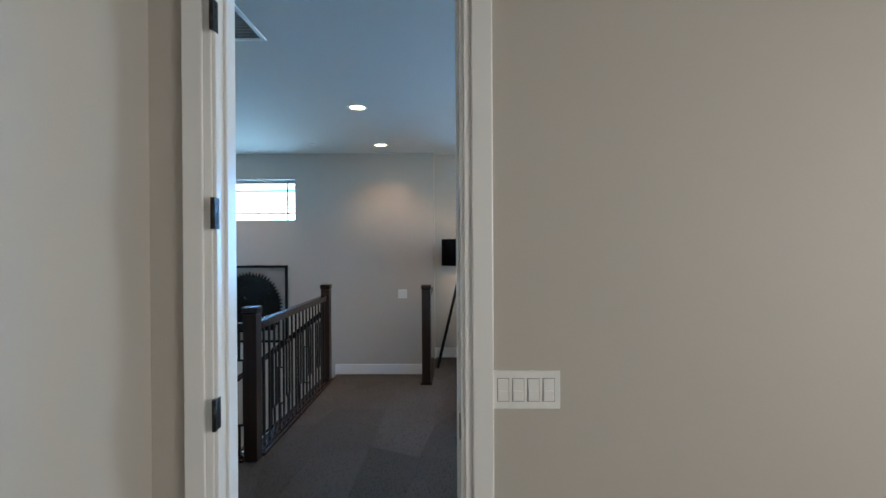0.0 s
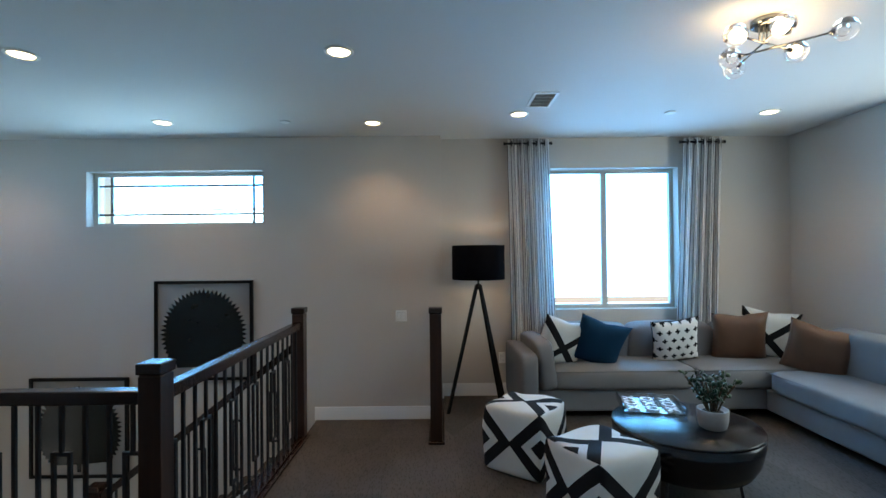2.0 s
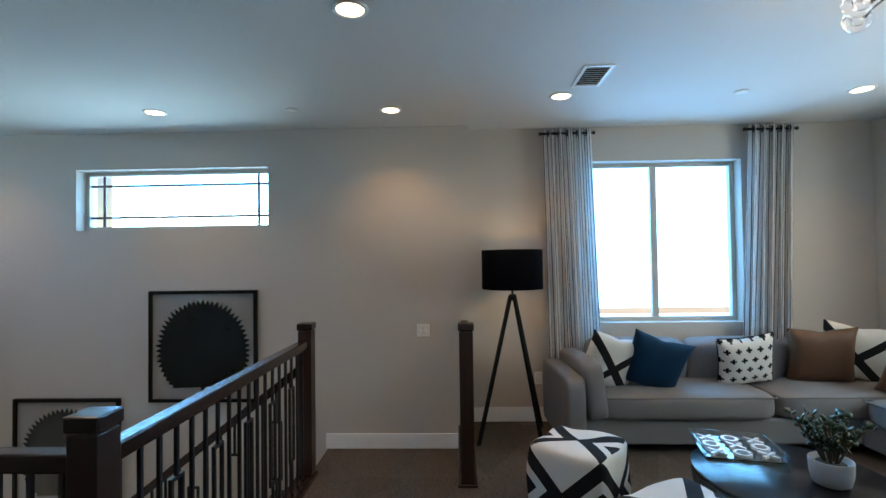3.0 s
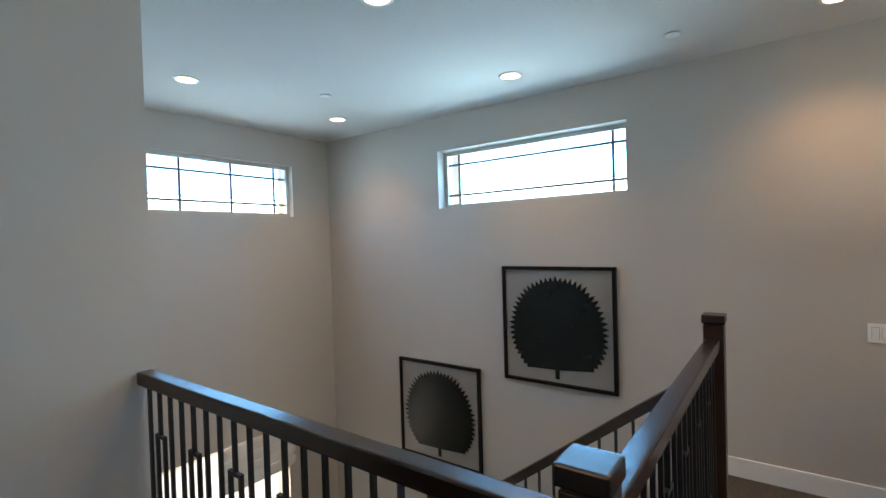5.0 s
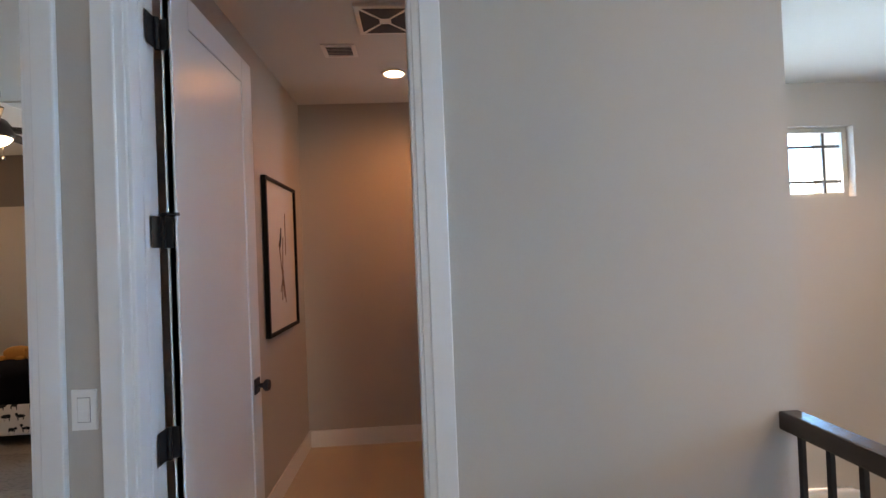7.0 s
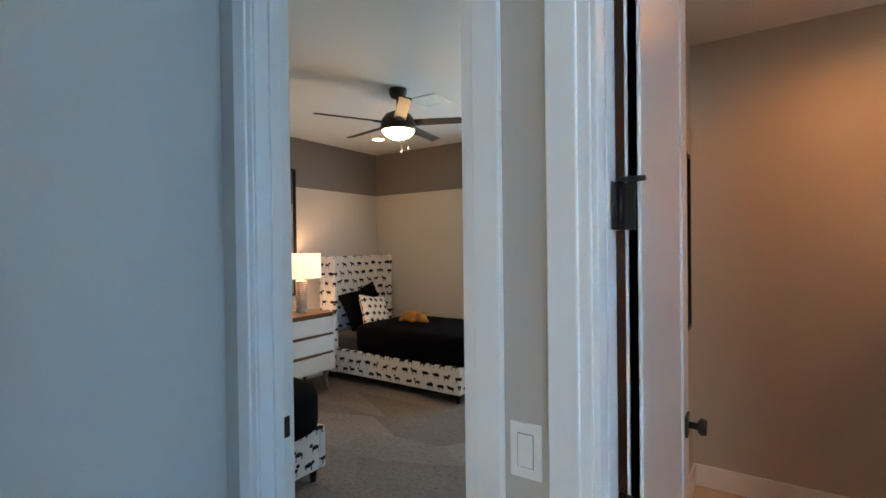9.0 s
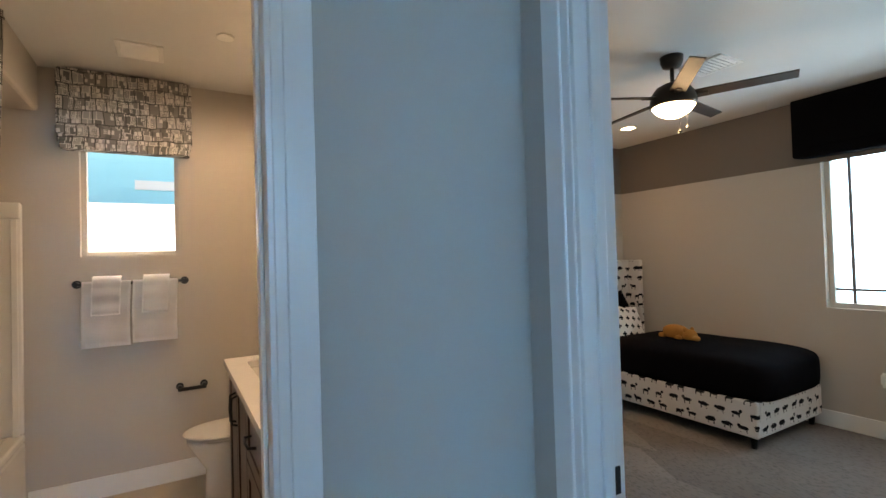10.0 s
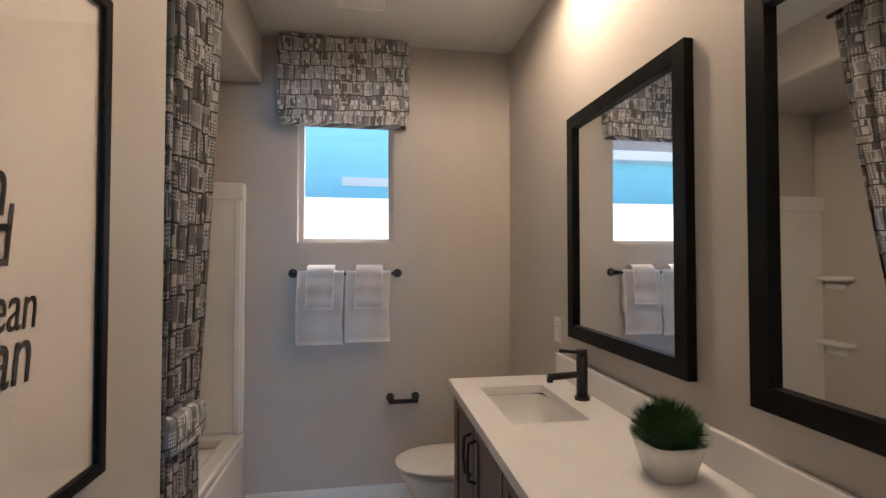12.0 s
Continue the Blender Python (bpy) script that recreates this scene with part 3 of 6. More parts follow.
# sloped guard of the flight going down
sg = thing("flight_guard", "sloped stair railing with dark wood handrail and iron balusters", "railing", (NX, 5.43, 0))
SL = 0.766


def sloped(name, z_at, w, h, mat, x0=-0.047, x1=-2.5):
    bm = bmesh.new()
    bar(bm, (x0, 0, z_at + SL * x0), (x1, 0, z_at + SL * x1), w, h)
    part(name, bm, mat, sg)


sloped("handrail", 0.79, 0.06, 0.055, WALNUT)
sloped("shoe_rail", -0.06, 0.06, 0.05, WALNUT)
for i in range(24):
    x = -0.12 - 0.1 * i
    bm = bmesh.new()
    if i % 3 == 1:
        zt = 0.55 + SL * x
        bar(bm, (x, 0, 0.78 + SL * x), (x, 0, zt), 0.0145)
        bar(bm, (x - 0.04, 0, zt), (x + 0.04, 0, zt), 0.0145)
        bar(bm, (x - 0.034, 0, zt), (x - 0.034, 0, zt - 0.4), 0.0145)
        bar(bm, (x + 0.034, 0, zt), (x + 0.034, 0, zt - 0.4), 0.0145)
        bar(bm, (x - 0.04, 0, zt - 0.4), (x + 0.04, 0, zt - 0.4), 0.0145)
        bar(bm, (x, 0, zt - 0.4), (x, 0, -0.06 + SL * x), 0.0145)
        part("box_baluster", bm, IRON, sg)
    else:
        bar(bm, (x, 0, 0.78 + SL * x), (x, 0, -0.06 + SL * x), 0.0145)
        part("baluster", bm, IRON, sg)
newel((-2.76, 5.43, 0), top=-0.36, base=-1.55, label="dark-stained lower newel post on the stairs")

# ---- ceiling fixtures ----


def downlight(x, y, z=H, power=11.0, color=(1.0, 0.68, 0.42), wide=125, blend=0.9):
    dl = thing("downlight", "round white recessed ceiling downlight, lit warm", "downlight", (x, y, z), group="recessed downlights")
    bm = bmesh.new()
    lathe(bm, 0, 0, [(0.066, -0.004), (0.070, -0.010), (0.088, -0.006), (0.090, 0.0)], n=32, cap_low=False, cap_high=False)
    part("trim_ring", bm, PLASTIC, dl)
    bm = bmesh.new()
    lathe(bm, 0, 0, [(0.001, -0.007), (0.040, -0.006), (0.067, -0.0045)], n=32, cap_high=False)
    part("lens", bm, LENS, dl, "warm glowing lens")
    lamp = new("downlight_lamp", bpy.data.lights.new("downlight_lamp", "SPOT"))
    lamp.data.energy, lamp.data.color, lamp.data.spot_size, lamp.data.spot_blend, lamp.data.shadow_soft_size = power, color, radians(wide), blend, 0.06
    lamp.matrix_world = Matrix.Translation((x, y, z - 0.03))


CAN = 19
for x, y in ((-0.50, 4.364), (-0.525, 5.894), (0.80, 5.668), (3.02, 5.68), (-2.43, 5.812), (-4.28, 4.302), (-4.325, 5.77), (-2.41, 4.36)):
    downlight(x, y, power=CAN)
downlight(-4.87, 2.255, power=7.5, color=(1.0, 0.41, 0.14), wide=160, blend=0.8)
downlight(-4.87, 3.05, power=6.0, color=(1.0, 0.41, 0.14), wide=160, blend=0.8)
downlight(-6.20, -1.80, power=CAN * 0.26)
downlight(-6.19, 0.60, power=CAN * 0.28)
downlight(-2.715, -1.315, H + 0.03, power=22, color=(1.0, 0.78, 0.57), wide=176, blend=0.4)
downlight(-2.69, -0.40, H + 0.03, power=4, color=(1.0, 0.78, 0.57), wide=176, blend=0.4)


def ceiling_vent(x, y, sx, sy, z=H, slats=8, along="x", label="white metal ceiling air vent with angled slats"):
    v = thing("ceiling_vent", label, "air vent", (x, y, z))
    bm = bmesh.new()
    f = 0.025
    box(bm, -sx / 2, sx / 2, -sy / 2, -sy / 2 + f, -0.010, 0, bevel=0.003)
    box(bm, -sx / 2, sx / 2, sy / 2 - f, sy / 2, -0.010, 0, bevel=0.003)
    box(bm, -sx / 2, -sx / 2 + f, -sy / 2 + f, sy / 2 - f, -0.010, 0, bevel=0.003)
    box(bm, sx / 2 - f, sx / 2, -sy / 2 + f, sy / 2 - f, -0.010, 0, bevel=0.003)
    part("frame", bm, PLASTIC, v)
    # flat dark sheet paints the shade of the duct between the slats
    bm = bmesh.new()
    box(bm, -sx / 2 + f, sx / 2 - f, -sy / 2 + f, sy / 2 - f, -0.002, -0.0005)
    part("backing", bm, DARKGREY, v, "dark sheet painted as the shade inside the duct")
    span = (sy if along == "x" else sx) - 2 * f
    for i in range(slats):
        c = -span / 2 + (i + 0.5) * span / slats
        bm = bmesh.new()
        w = span / slats * 0.52
        if along == "x":
            box(bm, -sx / 2 + f, sx / 2 - f, -w / 2, w / 2, -0.0012, 0.0012, m=pose(0, c, -0.007, 25, 0, 0))
        else:
            box(bm, -w / 2, w / 2, -sy / 2 + f, sy / 2 - f, -0.0012, 0.0012, m=pose(c, 0, -0.007, 0, 25, 0))
        part("slat", bm, PLASTIC, v)
    return v


DARKGREY = material("duct_shade_and_grille_grey", (0.05, 0.05, 0.055), 0.7)
ceiling_vent(0.925, 5.29, 0.20, 0.37, along="x", slats=9)
ceiling_vent(-0.965, 2.78, 0.40, 0.46, along="x", slats=22, label="large white return air grille in the ceiling")
ceiling_vent(-4.50, 1.95, 0.17, 0.20, along="y", slats=6, label="small white ceiling air vent")
ceiling_vent(-5.39, -0.49, 0.27, 0.29, along="x", slats=8)
ceiling_vent(-2.06, -1.95, 0.24, 0.24, z=H + 0.03, slats=12, label="white bathroom exhaust fan grille")


def sprinkler(x, y, z=H):
    # the flat disc that covers a ceiling sprinkler, not a detector
    s = thing("sprinkler_cover", "flat round white ceiling sprinkler cover", "sprinkler", (x, y, z), group="ceiling covers")
    bm = bmesh.new()
    lathe(bm, 0, 0, [(0.040, -0.012), (0.046, -0.009), (0.046, -0.004), (0.03, 0.0)], n=28)
    part("cover", bm, PLASTIC, s)


for x, y in ((2.13, 5.66), (-1.315, 5.82), (-3.82, 5.20), (-6.0, -1.2)):
    sprinkler(x, y)
sprinkler(-2.485, -1.54, H + 0.03)
# square speaker-like fixture in the laundry ceiling
lf = thing("laundry_exhaust_fan", "square white ceiling exhaust fan with a grey X-shaped cover", "exhaust fan", (-4.12, 2.25, H))
bm = bmesh.new()
box(bm, -0.15, 0.15, -0.15, 0.15, -0.022, 0, bevel=0.006)
part("cover", bm, PLASTIC, lf)
for k in range(4):
    bm = bmesh.new()
    m = pose(0, 0, -0.024, 0, 0, 90 * k)
    vs = [bm.verts.new(m @ Vector(p)) for p in ((0.03, -0.02, 0), (0.125, -0.11, 0), (0.125, 0.11, 0), (0.03, 0.02, 0))]
    top = [bm.verts.new(v.co + Vector((0, 0, 0.004))) for v in vs]
    bm.faces.new(vs), bm.faces.new(top[::-1])
    for j in range(4):
        bm.faces.new((vs[j], vs[(j + 1) % 4], top[(j + 1) % 4], top[j]))
    part("grille", bm, DARKGREY, lf)


ROCKERSHADE = material("painted_shadow_line", (0.22, 0.22, 0.22), 0.8)


def switch_plate(at, rz, gangs=1, label="white wall switch plate with rocker switches", kind_name="light_switch", rocker=True, w=None):
    """On a wall that faces -y before the turn."""
    s = thing(kind_name, label, "switch" if rocker else "outlet", at, rz)
    W = w or (0.070 + 0.046 * (gangs - 1))
    bm = bmesh.new()
    box(bm, -W / 2, W / 2, -0.006, 0, -0.058, 0.058, bevel=0.0015)
    part("plate", bm, PLASTIC, s)
    for g in range(gangs):
        c = (g - (gangs - 1) / 2) * 0.046
        # grey slab that paints the shadow line round the rocker
        bm = bmesh.new()
        box(bm, c - 0.0182, c + 0.0182, -0.0064, -0.0056, -0.0357, 0.0357)
        part("gap", bm, ROCKERSHADE, s)
        bm = bmesh.new()
        box(bm, c - 0.0165, c + 0.0165, -0.0085, -0.0055, -0.034, 0.034, bevel=0.0008)
        rk = part("rocker" if rocker else "socket", bm, PLASTIC, s)
        bm = bmesh.new()
        if rocker:
            box(bm, c - 0.0150, c + 0.0150, -0.0108, -0.0080, -0.031, -0.002, bevel=0.0006)
            part("paddle", bm, PLASTIC, rk)
        else:
            for zz in (-0.018, 0.018):
                for xx in (-0.006, 0.006):
                    box(bm, c + xx - 0.001, c + xx + 0.001, -0.0092, -0.0080, zz - 0.004, zz + 0.004)
            part("slot", bm, BLACK, rk)
        bm = bmesh.new()
        for zz in (-0.048, 0.048):
            cyl(bm, (c, -0.0055, zz), (c, -0.0068, zz), 0.003, n=10)
        part("screw", bm, PLASTIC, s)
    return s


switch_plate((0.558, 1.66, 1.058), 0, 4, "white four-gang switch plate with rocker switches")
switch_plate((-0.321, 6.39, 0.877), 0, 2, "white two-gang switch plate")
switch_plate((-3.09, 1.403, 1.085), 90, 1, "white single rocker switch plate between door casings")
switch_plate((-2.98, -1.72, 1.14), 90, 1, "white wall outlet beside the mirror", "wall_outlet", False)
switch_plate((0.735, 6.55, 0.40), 0, 1, "white double wall outlet above the baseboard", "wall_outlet", False)
ao = switch_plate((-6.91, -0.11, 0.45), 90, 1, "white wall outlet with a plug-in device", "wall_outlet", False)
bm = bmesh.new()
box(bm, -0.035, 0.035, -0.05, -0.008, -0.03, 0.05, bevel=0.012)
part("plug_in_device", bm, PLASTIC, ao)
# ---- fabrics and finer materials ----


class Nodes:
    """Short-hand for sums in a node tree."""

    def __init__(self, m):
        self.nt = m.node_tree

    def op(self, operation, a, b=None, c=None):
        n = self.nt.nodes.new("ShaderNodeMath")
        n.operation = operation
        for k, v in enumerate((a, b, c)):
            if v is None:
                continue
            if isinstance(v, (int, float)):
                n.inputs[k].default_value = v
            else:
                self.nt.links.new(v, n.inputs[k])
        return n.outputs[0]

    def coords(self, kind="Object"):
        tc = self.nt.nodes.new("ShaderNodeTexCoord")
        sp = self.nt.nodes.new("ShaderNodeSeparateXYZ")
        self.nt.links.new(tc.outputs[kind], sp.inputs[0])
        return sp.outputs[0], sp.outputs[1], sp.outputs[2]

    def inside(self, v, lo, hi):
        return self.op("MULTIPLY", self.op("GREATER_THAN", v, lo), self.op("LESS_THAN", v, hi))

    def dye(self, mask, color):
        p = self.nt.nodes["Principled BSDF"]
        src = p.inputs["Base Color"].links[0].from_socket
        mx = self.nt.nodes.new("ShaderNodeMix")
        mx.data_type = "RGBA"
        self.nt.links.new(mask, mx.inputs["Factor"])
        self.nt.links.new(src, mx.inputs["A"])
        mx.inputs["B"].default_value = (*color, 1)
        self.nt.links.new(mx.outputs["Result"], p.inputs["Base Color"])


def cloth(name, color, rough=0.9, grain_scale=450, bump=0.35, vary=0.07):
    return material(name, color, rough, vary=vary, scale=7, grain=0.6, grain_scale=grain_scale, bump=bump, spec=0.15)


def chevron_cloth(name):
    """White canvas with bold black chevrons."""
    m = cloth(name, (0.66, 0.64, 0.60))
    n = Nodes(m)
    x, y, z = n.coords()
    d = n.op("ABSOLUTE", n.op("SUBTRACT", n.op("ABSOLUTE", x), n.op("ABSOLUTE", n.op("ADD", z, 0.03))))
    n.dye(n.op("LESS_THAN", d, 0.046), (0.014, 0.014, 0.016))
    return m


def cross_cloth(name, pitch=0.084, arm=0.024, thick=0.0088, base=(0.72, 0.70, 0.67)):
    """White cotton with staggered black plus signs, read in x and z."""
    m = cloth(name, base)
    n = Nodes(m)
    x, y, z = n.coords()
    row = n.op("FLOOR", n.op("DIVIDE", z, pitch))
    xs = n.op("ADD", x, n.op("MULTIPLY", row, pitch / 2))
    fx = n.op("ABSOLUTE", n.op("SUBTRACT", n.op("MODULO", n.op("ADD", xs, 10 * pitch * 8), pitch), pitch / 2))
    fz = n.op("ABSOLUTE", n.op("SUBTRACT", n.op("MODULO", n.op("ADD", z, 10 * pitch * 8), pitch), pitch / 2))
    h = n.op("MULTIPLY", n.op("LESS_THAN", fx, arm), n.op("LESS_THAN", fz, thick))
    v = n.op("MULTIPLY", n.op("LESS_THAN", fz, arm), n.op("LESS_THAN", fx, thick))
    n.dye(n.op("MAXIMUM", h, v), (0.012, 0.012, 0.014))
    return m


def stripe_cloth(name):
    """Off-white curtain linen with thin grey stripes that follow the cloth."""
    m = cloth(name, (0.74, 0.73, 0.72), grain_scale=600)
    n = Nodes(m)
    u, v, w = n.coords("UV")
    s = n.op("MODULO", n.op("MULTIPLY", u, 46.0), 1.0)
    n.dye(n.op("LESS_THAN", s, 0.20), (0.07, 0.07, 0.08))
    return m


def city_cloth(name):
    """Grey cloth printed with blocky houses, windows and hatching."""
    m = cloth(name, (0.33, 0.33, 0.335))
    n = Nodes(m)
    nt = n.nt
    tc = nt.nodes.new("ShaderNodeTexCoord")
    bend = nt.nodes.new("ShaderNodeTexNoise")
    bend.inputs["Scale"].default_value = 5.0
    nt.links.new(tc.outputs["UV"], bend.inputs["Vector"])
    outs = []
    for size, bw, rh, off, gap, turn in ((1, 0.058, 0.085, 0.37, 0.003, 0.03), (1, 0.036, 0.058, 0.23, 0.0024, -0.05), (1, 0.021, 0.030, 0.41, 0.0022, 0.04), (1, 0.0085, 0.0105, 0.0, 0.0022, 0.0), (1, 3.0, 0.0075, 0.0, 0.0022, 0.0)):
        mp = nt.nodes.new("ShaderNodeMapping")
        mp.inputs["Rotation"].default_value = (0, 0, turn)
        mp.inputs["Location"].default_value = (3.1 + turn, 2.3 - turn, 0)
        warp = nt.nodes.new("ShaderNodeVectorMath")
        warp.operation = "MULTIPLY_ADD"
        warp.inputs[1].default_value = (0.03, 0.05, 0)
        nt.links.new(bend.outputs[1], warp.inputs[0])
        nt.links.new(tc.outputs["UV"], warp.inputs[2])
        nt.links.new(warp.outputs[0], mp.inputs[0])
        br = nt.nodes.new("ShaderNodeTexBrick")
        br.inputs["Scale"].default_value, br.inputs["Mortar Size"].default_value = 1.0, gap
        br.inputs["Mortar Smooth"].default_value = 0.0
        br.inputs["Brick Width"].default_value, br.inputs["Row Height"].default_value = bw, rh
        br.inputs["Color1"].default_value, br.inputs["Color2"].default_value, br.inputs["Mortar"].default_value = (0, 0, 0, 1), (1, 1, 1, 1), (0.5, 0.5, 0.5, 1)
        br.offset = off
        nt.links.new(mp.outputs[0], br.inputs["Vector"])
        outs.append(br)
    c1, c2, c3, c4, _ = (n.op("ADD", o.outputs[0], 0.0) for o in outs)
    big, mid, small, grid, hatch = (n.op("LESS_THAN", o.outputs[1], 0.5) for o in outs)
    # tall blocks in three greys, houses on some of them, then window grids and hatching
    n.dye(n.op("LESS_THAN", c1, 0.33), (0.22, 0.217, 0.21))
    n.dye(n.op("GREATER_THAN", c1, 0.72), (0.36, 0.352, 0.34))
    house = n.op("MULTIPLY", mid, n.op("GREATER_THAN", c2, 0.58))
    n.dye(house, (0.22, 0.217, 0.21))
    n.dye(n.op("MULTIPLY", mid, n.op("LESS_THAN", c2, 0.2)), (0.15, 0.148, 0.144))
    hut = n.op("MULTIPLY", small, n.op("GREATER_THAN", c3, 0.66))
    n.dye(hut, (0.62, 0.61, 0.59))
    n.dye(n.op("MULTIPLY", n.op("MULTIPLY", hatch, n.inside(c1, 0.33, 0.6)), n.inside(c2, 0.2, 0.42)), (0.46, 0.45, 0.43))
    n.dye(n.op("MULTIPLY", grid, n.op("MULTIPLY", n.op("GREATER_THAN", c2, 0.64), mid)), (0.70, 0.685, 0.66))
    n.dye(n.op("MULTIPLY", grid, n.op("MULTIPLY", n.op("GREATER_THAN", c3, 0.86), small)), (0.06, 0.06, 0.06))
    rim = n.op("MULTIPLY", n.op("SUBTRACT", 1.0, mid), n.op("GREATER_THAN", c1, 0.45))
    n.dye(rim, (0.55, 0.54, 0.52))
    n.dye(n.op("SUBTRACT", 1.0, big), (0.085, 0.083, 0.08))
    return m


def critter_cloth(name):
    """White cotton with rows of small dark animal-like silhouettes."""
    m = cloth(name, (0.68, 0.66, 0.65))
    n = Nodes(m)
    nt = n.nt
    x, y, z = n.coords()
    px, pz = 0.13, 0.105
    run = n.op("ADD", n.op("ADD", x, y), 12.0)
    row = n.op("FLOOR", n.op("DIVIDE", n.op("ADD", z, 4.0), pz))
    xs = n.op("ADD", run, n.op("MULTIPLY", row, 0.047))
    fx = n.op("SUBTRACT", n.op("DIVIDE", n.op("MODULO", xs, px), px), 0.5)
    fz = n.op("SUBTRACT", n.op("DIVIDE", n.op("MODULO", n.op("ADD", z, 4.0), pz), pz), 0.5)
    tc = nt.nodes.new("ShaderNodeTexCoord")
    nz = nt.nodes.new("ShaderNodeTexNoise")
    nz.inputs["Scale"].default_value, nz.inputs["Detail"].default_value = 60, 2.0
    nt.links.new(tc.outputs["Object"], nz.inputs["Vector"])
    wob = n.op("MULTIPLY", n.op("SUBTRACT", nz.outputs[0], 0.5), 0.75)
    cell = nt.nodes.new("ShaderNodeCombineXYZ")
    nt.links.new(n.op("FLOOR", n.op("DIVIDE", xs, px)), cell.inputs[0])
    nt.links.new(row, cell.inputs[1])
    wn = nt.nodes.new("ShaderNodeTexWhiteNoise")
    nt.links.new(cell.outputs[0], wn.inputs["Vector"])
    r = wn.outputs["Value"]
    r2 = n.op("FRACT", n.op("MULTIPLY", r, 7.31))
    fx = n.op("ADD", fx, n.op("MULTIPLY", n.op("SUBTRACT", r, 0.5), 0.22))
    fz = n.op("ADD", fz, n.op("MULTIPLY", n.op("SUBTRACT", r2, 0.5), 0.18))
    bx = n.op("MULTIPLY", n.op("MULTIPLY", fx, fx), n.op("ADD", 4.2, n.op("MULTIPLY", r2, 5.0)))
    bz = n.op("MULTIPLY", n.op("MULTIPLY", fz, fz), n.op("ADD", 11.0, n.op("MULTIPLY", r, 16.0)))
    d = n.op("ADD", bx, bz)
    # a head at one end, high or low
    hx = n.op("SUBTRACT", fx, n.op("MULTIPLY", n.op("SUBTRACT", n.op("GREATER_THAN", r2, 0.5), 0.5), 0.52))
    hz = n.op("SUBTRACT", fz, n.op("SUBTRACT", n.op("MULTIPLY", r, 0.30), 0.06))
    head = n.op("LESS_THAN", n.op("ADD", n.op("MULTIPLY", hx, hx), n.op("MULTIPLY", n.op("MULTIPLY", hz, hz), 0.8)), 0.011)
    body = n.op("LESS_THAN", n.op("ADD", d, wob), 0.42)
    legs = n.op("MULTIPLY", n.inside(fz, -0.36, -0.05), n.op("MULTIPLY", n.inside(n.op("ABSOLUTE", fx), 0.13, 0.21), n.op("GREATER_THAN", nz.outputs[0], 0.44)))
    n.dye(n.op("MAXIMUM", n.op("MAXIMUM", body, head), legs), (0.018, 0.018, 0.02))
    return m


GREYSOFA = cloth("grey_linen", (0.19, 0.186, 0.188), grain_scale=380, bump=0.5)
PIPING = cloth("dark_grey_piping", (0.15, 0.148, 0.15))
TEAL = cloth("teal_velvet", (0.003, 0.034, 0.075), 0.8)
LEATHER = material("brown_leather", (0.125, 0.058, 0.032), 0.42, vary=0.14, scale=9, grain=0.5, grain_scale=220, bump=0.25)
BOLD = chevron_cloth("white_pillow_black_bands")
CROSS = cross_cloth("white_cotton_black_plus_signs")
STRIPE = stripe_cloth("striped_curtain_linen")
CITY = city_cloth("grey_city_print")
CRITTER = critter_cloth("white_critter_print")
BLACKCLOTH = material("black_cotton", (0.0035, 0.0035, 0.005), 0.9, vary=0.2, scale=7, grain=0.6, grain_scale=450, bump=0.3, spec=0.04)
GREYCLOTH = cloth("dark_grey_cotton", (0.05, 0.05, 0.055))
TABLEBLACK = material("black_stained_table", (0.006, 0.006, 0.008), 0.22, vary=0.15, scale=6, grain=0.4, grain_scale=90, bump=0.04, spec=0.55)
CERAMIC = material("white_ceramic", (0.74, 0.73, 0.71), 0.25, vary=0.03, scale=8)
SOIL = material("potting_soil", (0.03, 0.022, 0.016), 0.95, vary=0.4, scale=60, bump=0.6)
LEAF = material("jade_leaf", (0.020, 0.050, 0.020), 0.35, vary=0.4, scale=14)
BRANCH = material("jade_stem", (0.09, 0.06, 0.035), 0.8, vary=0.3, scale=30, bump=0.4)
CHROME = material("dark_chrome", (0.25, 0.25, 0.26), 0.15, 1.0, vary=0.05)
ACRYLIC = glass_material("clear_acrylic", (0.97, 1.0, 1.0))
GLOBE = glass_material("clear_globe_glass")
ARTPAPER = material("grey_art_backing", (0.27, 0.26, 0.245), 0.3, vary=0.06, scale=4)
ARTINK = material("black_green_art", (0.005, 0.009, 0.009), 0.22, vary=0.2, scale=10, spec=0.3)
PAPER = material("cream_paper", (0.66, 0.60, 0.54), 0.6, vary=0.02, scale=5)

# ---- loft ----


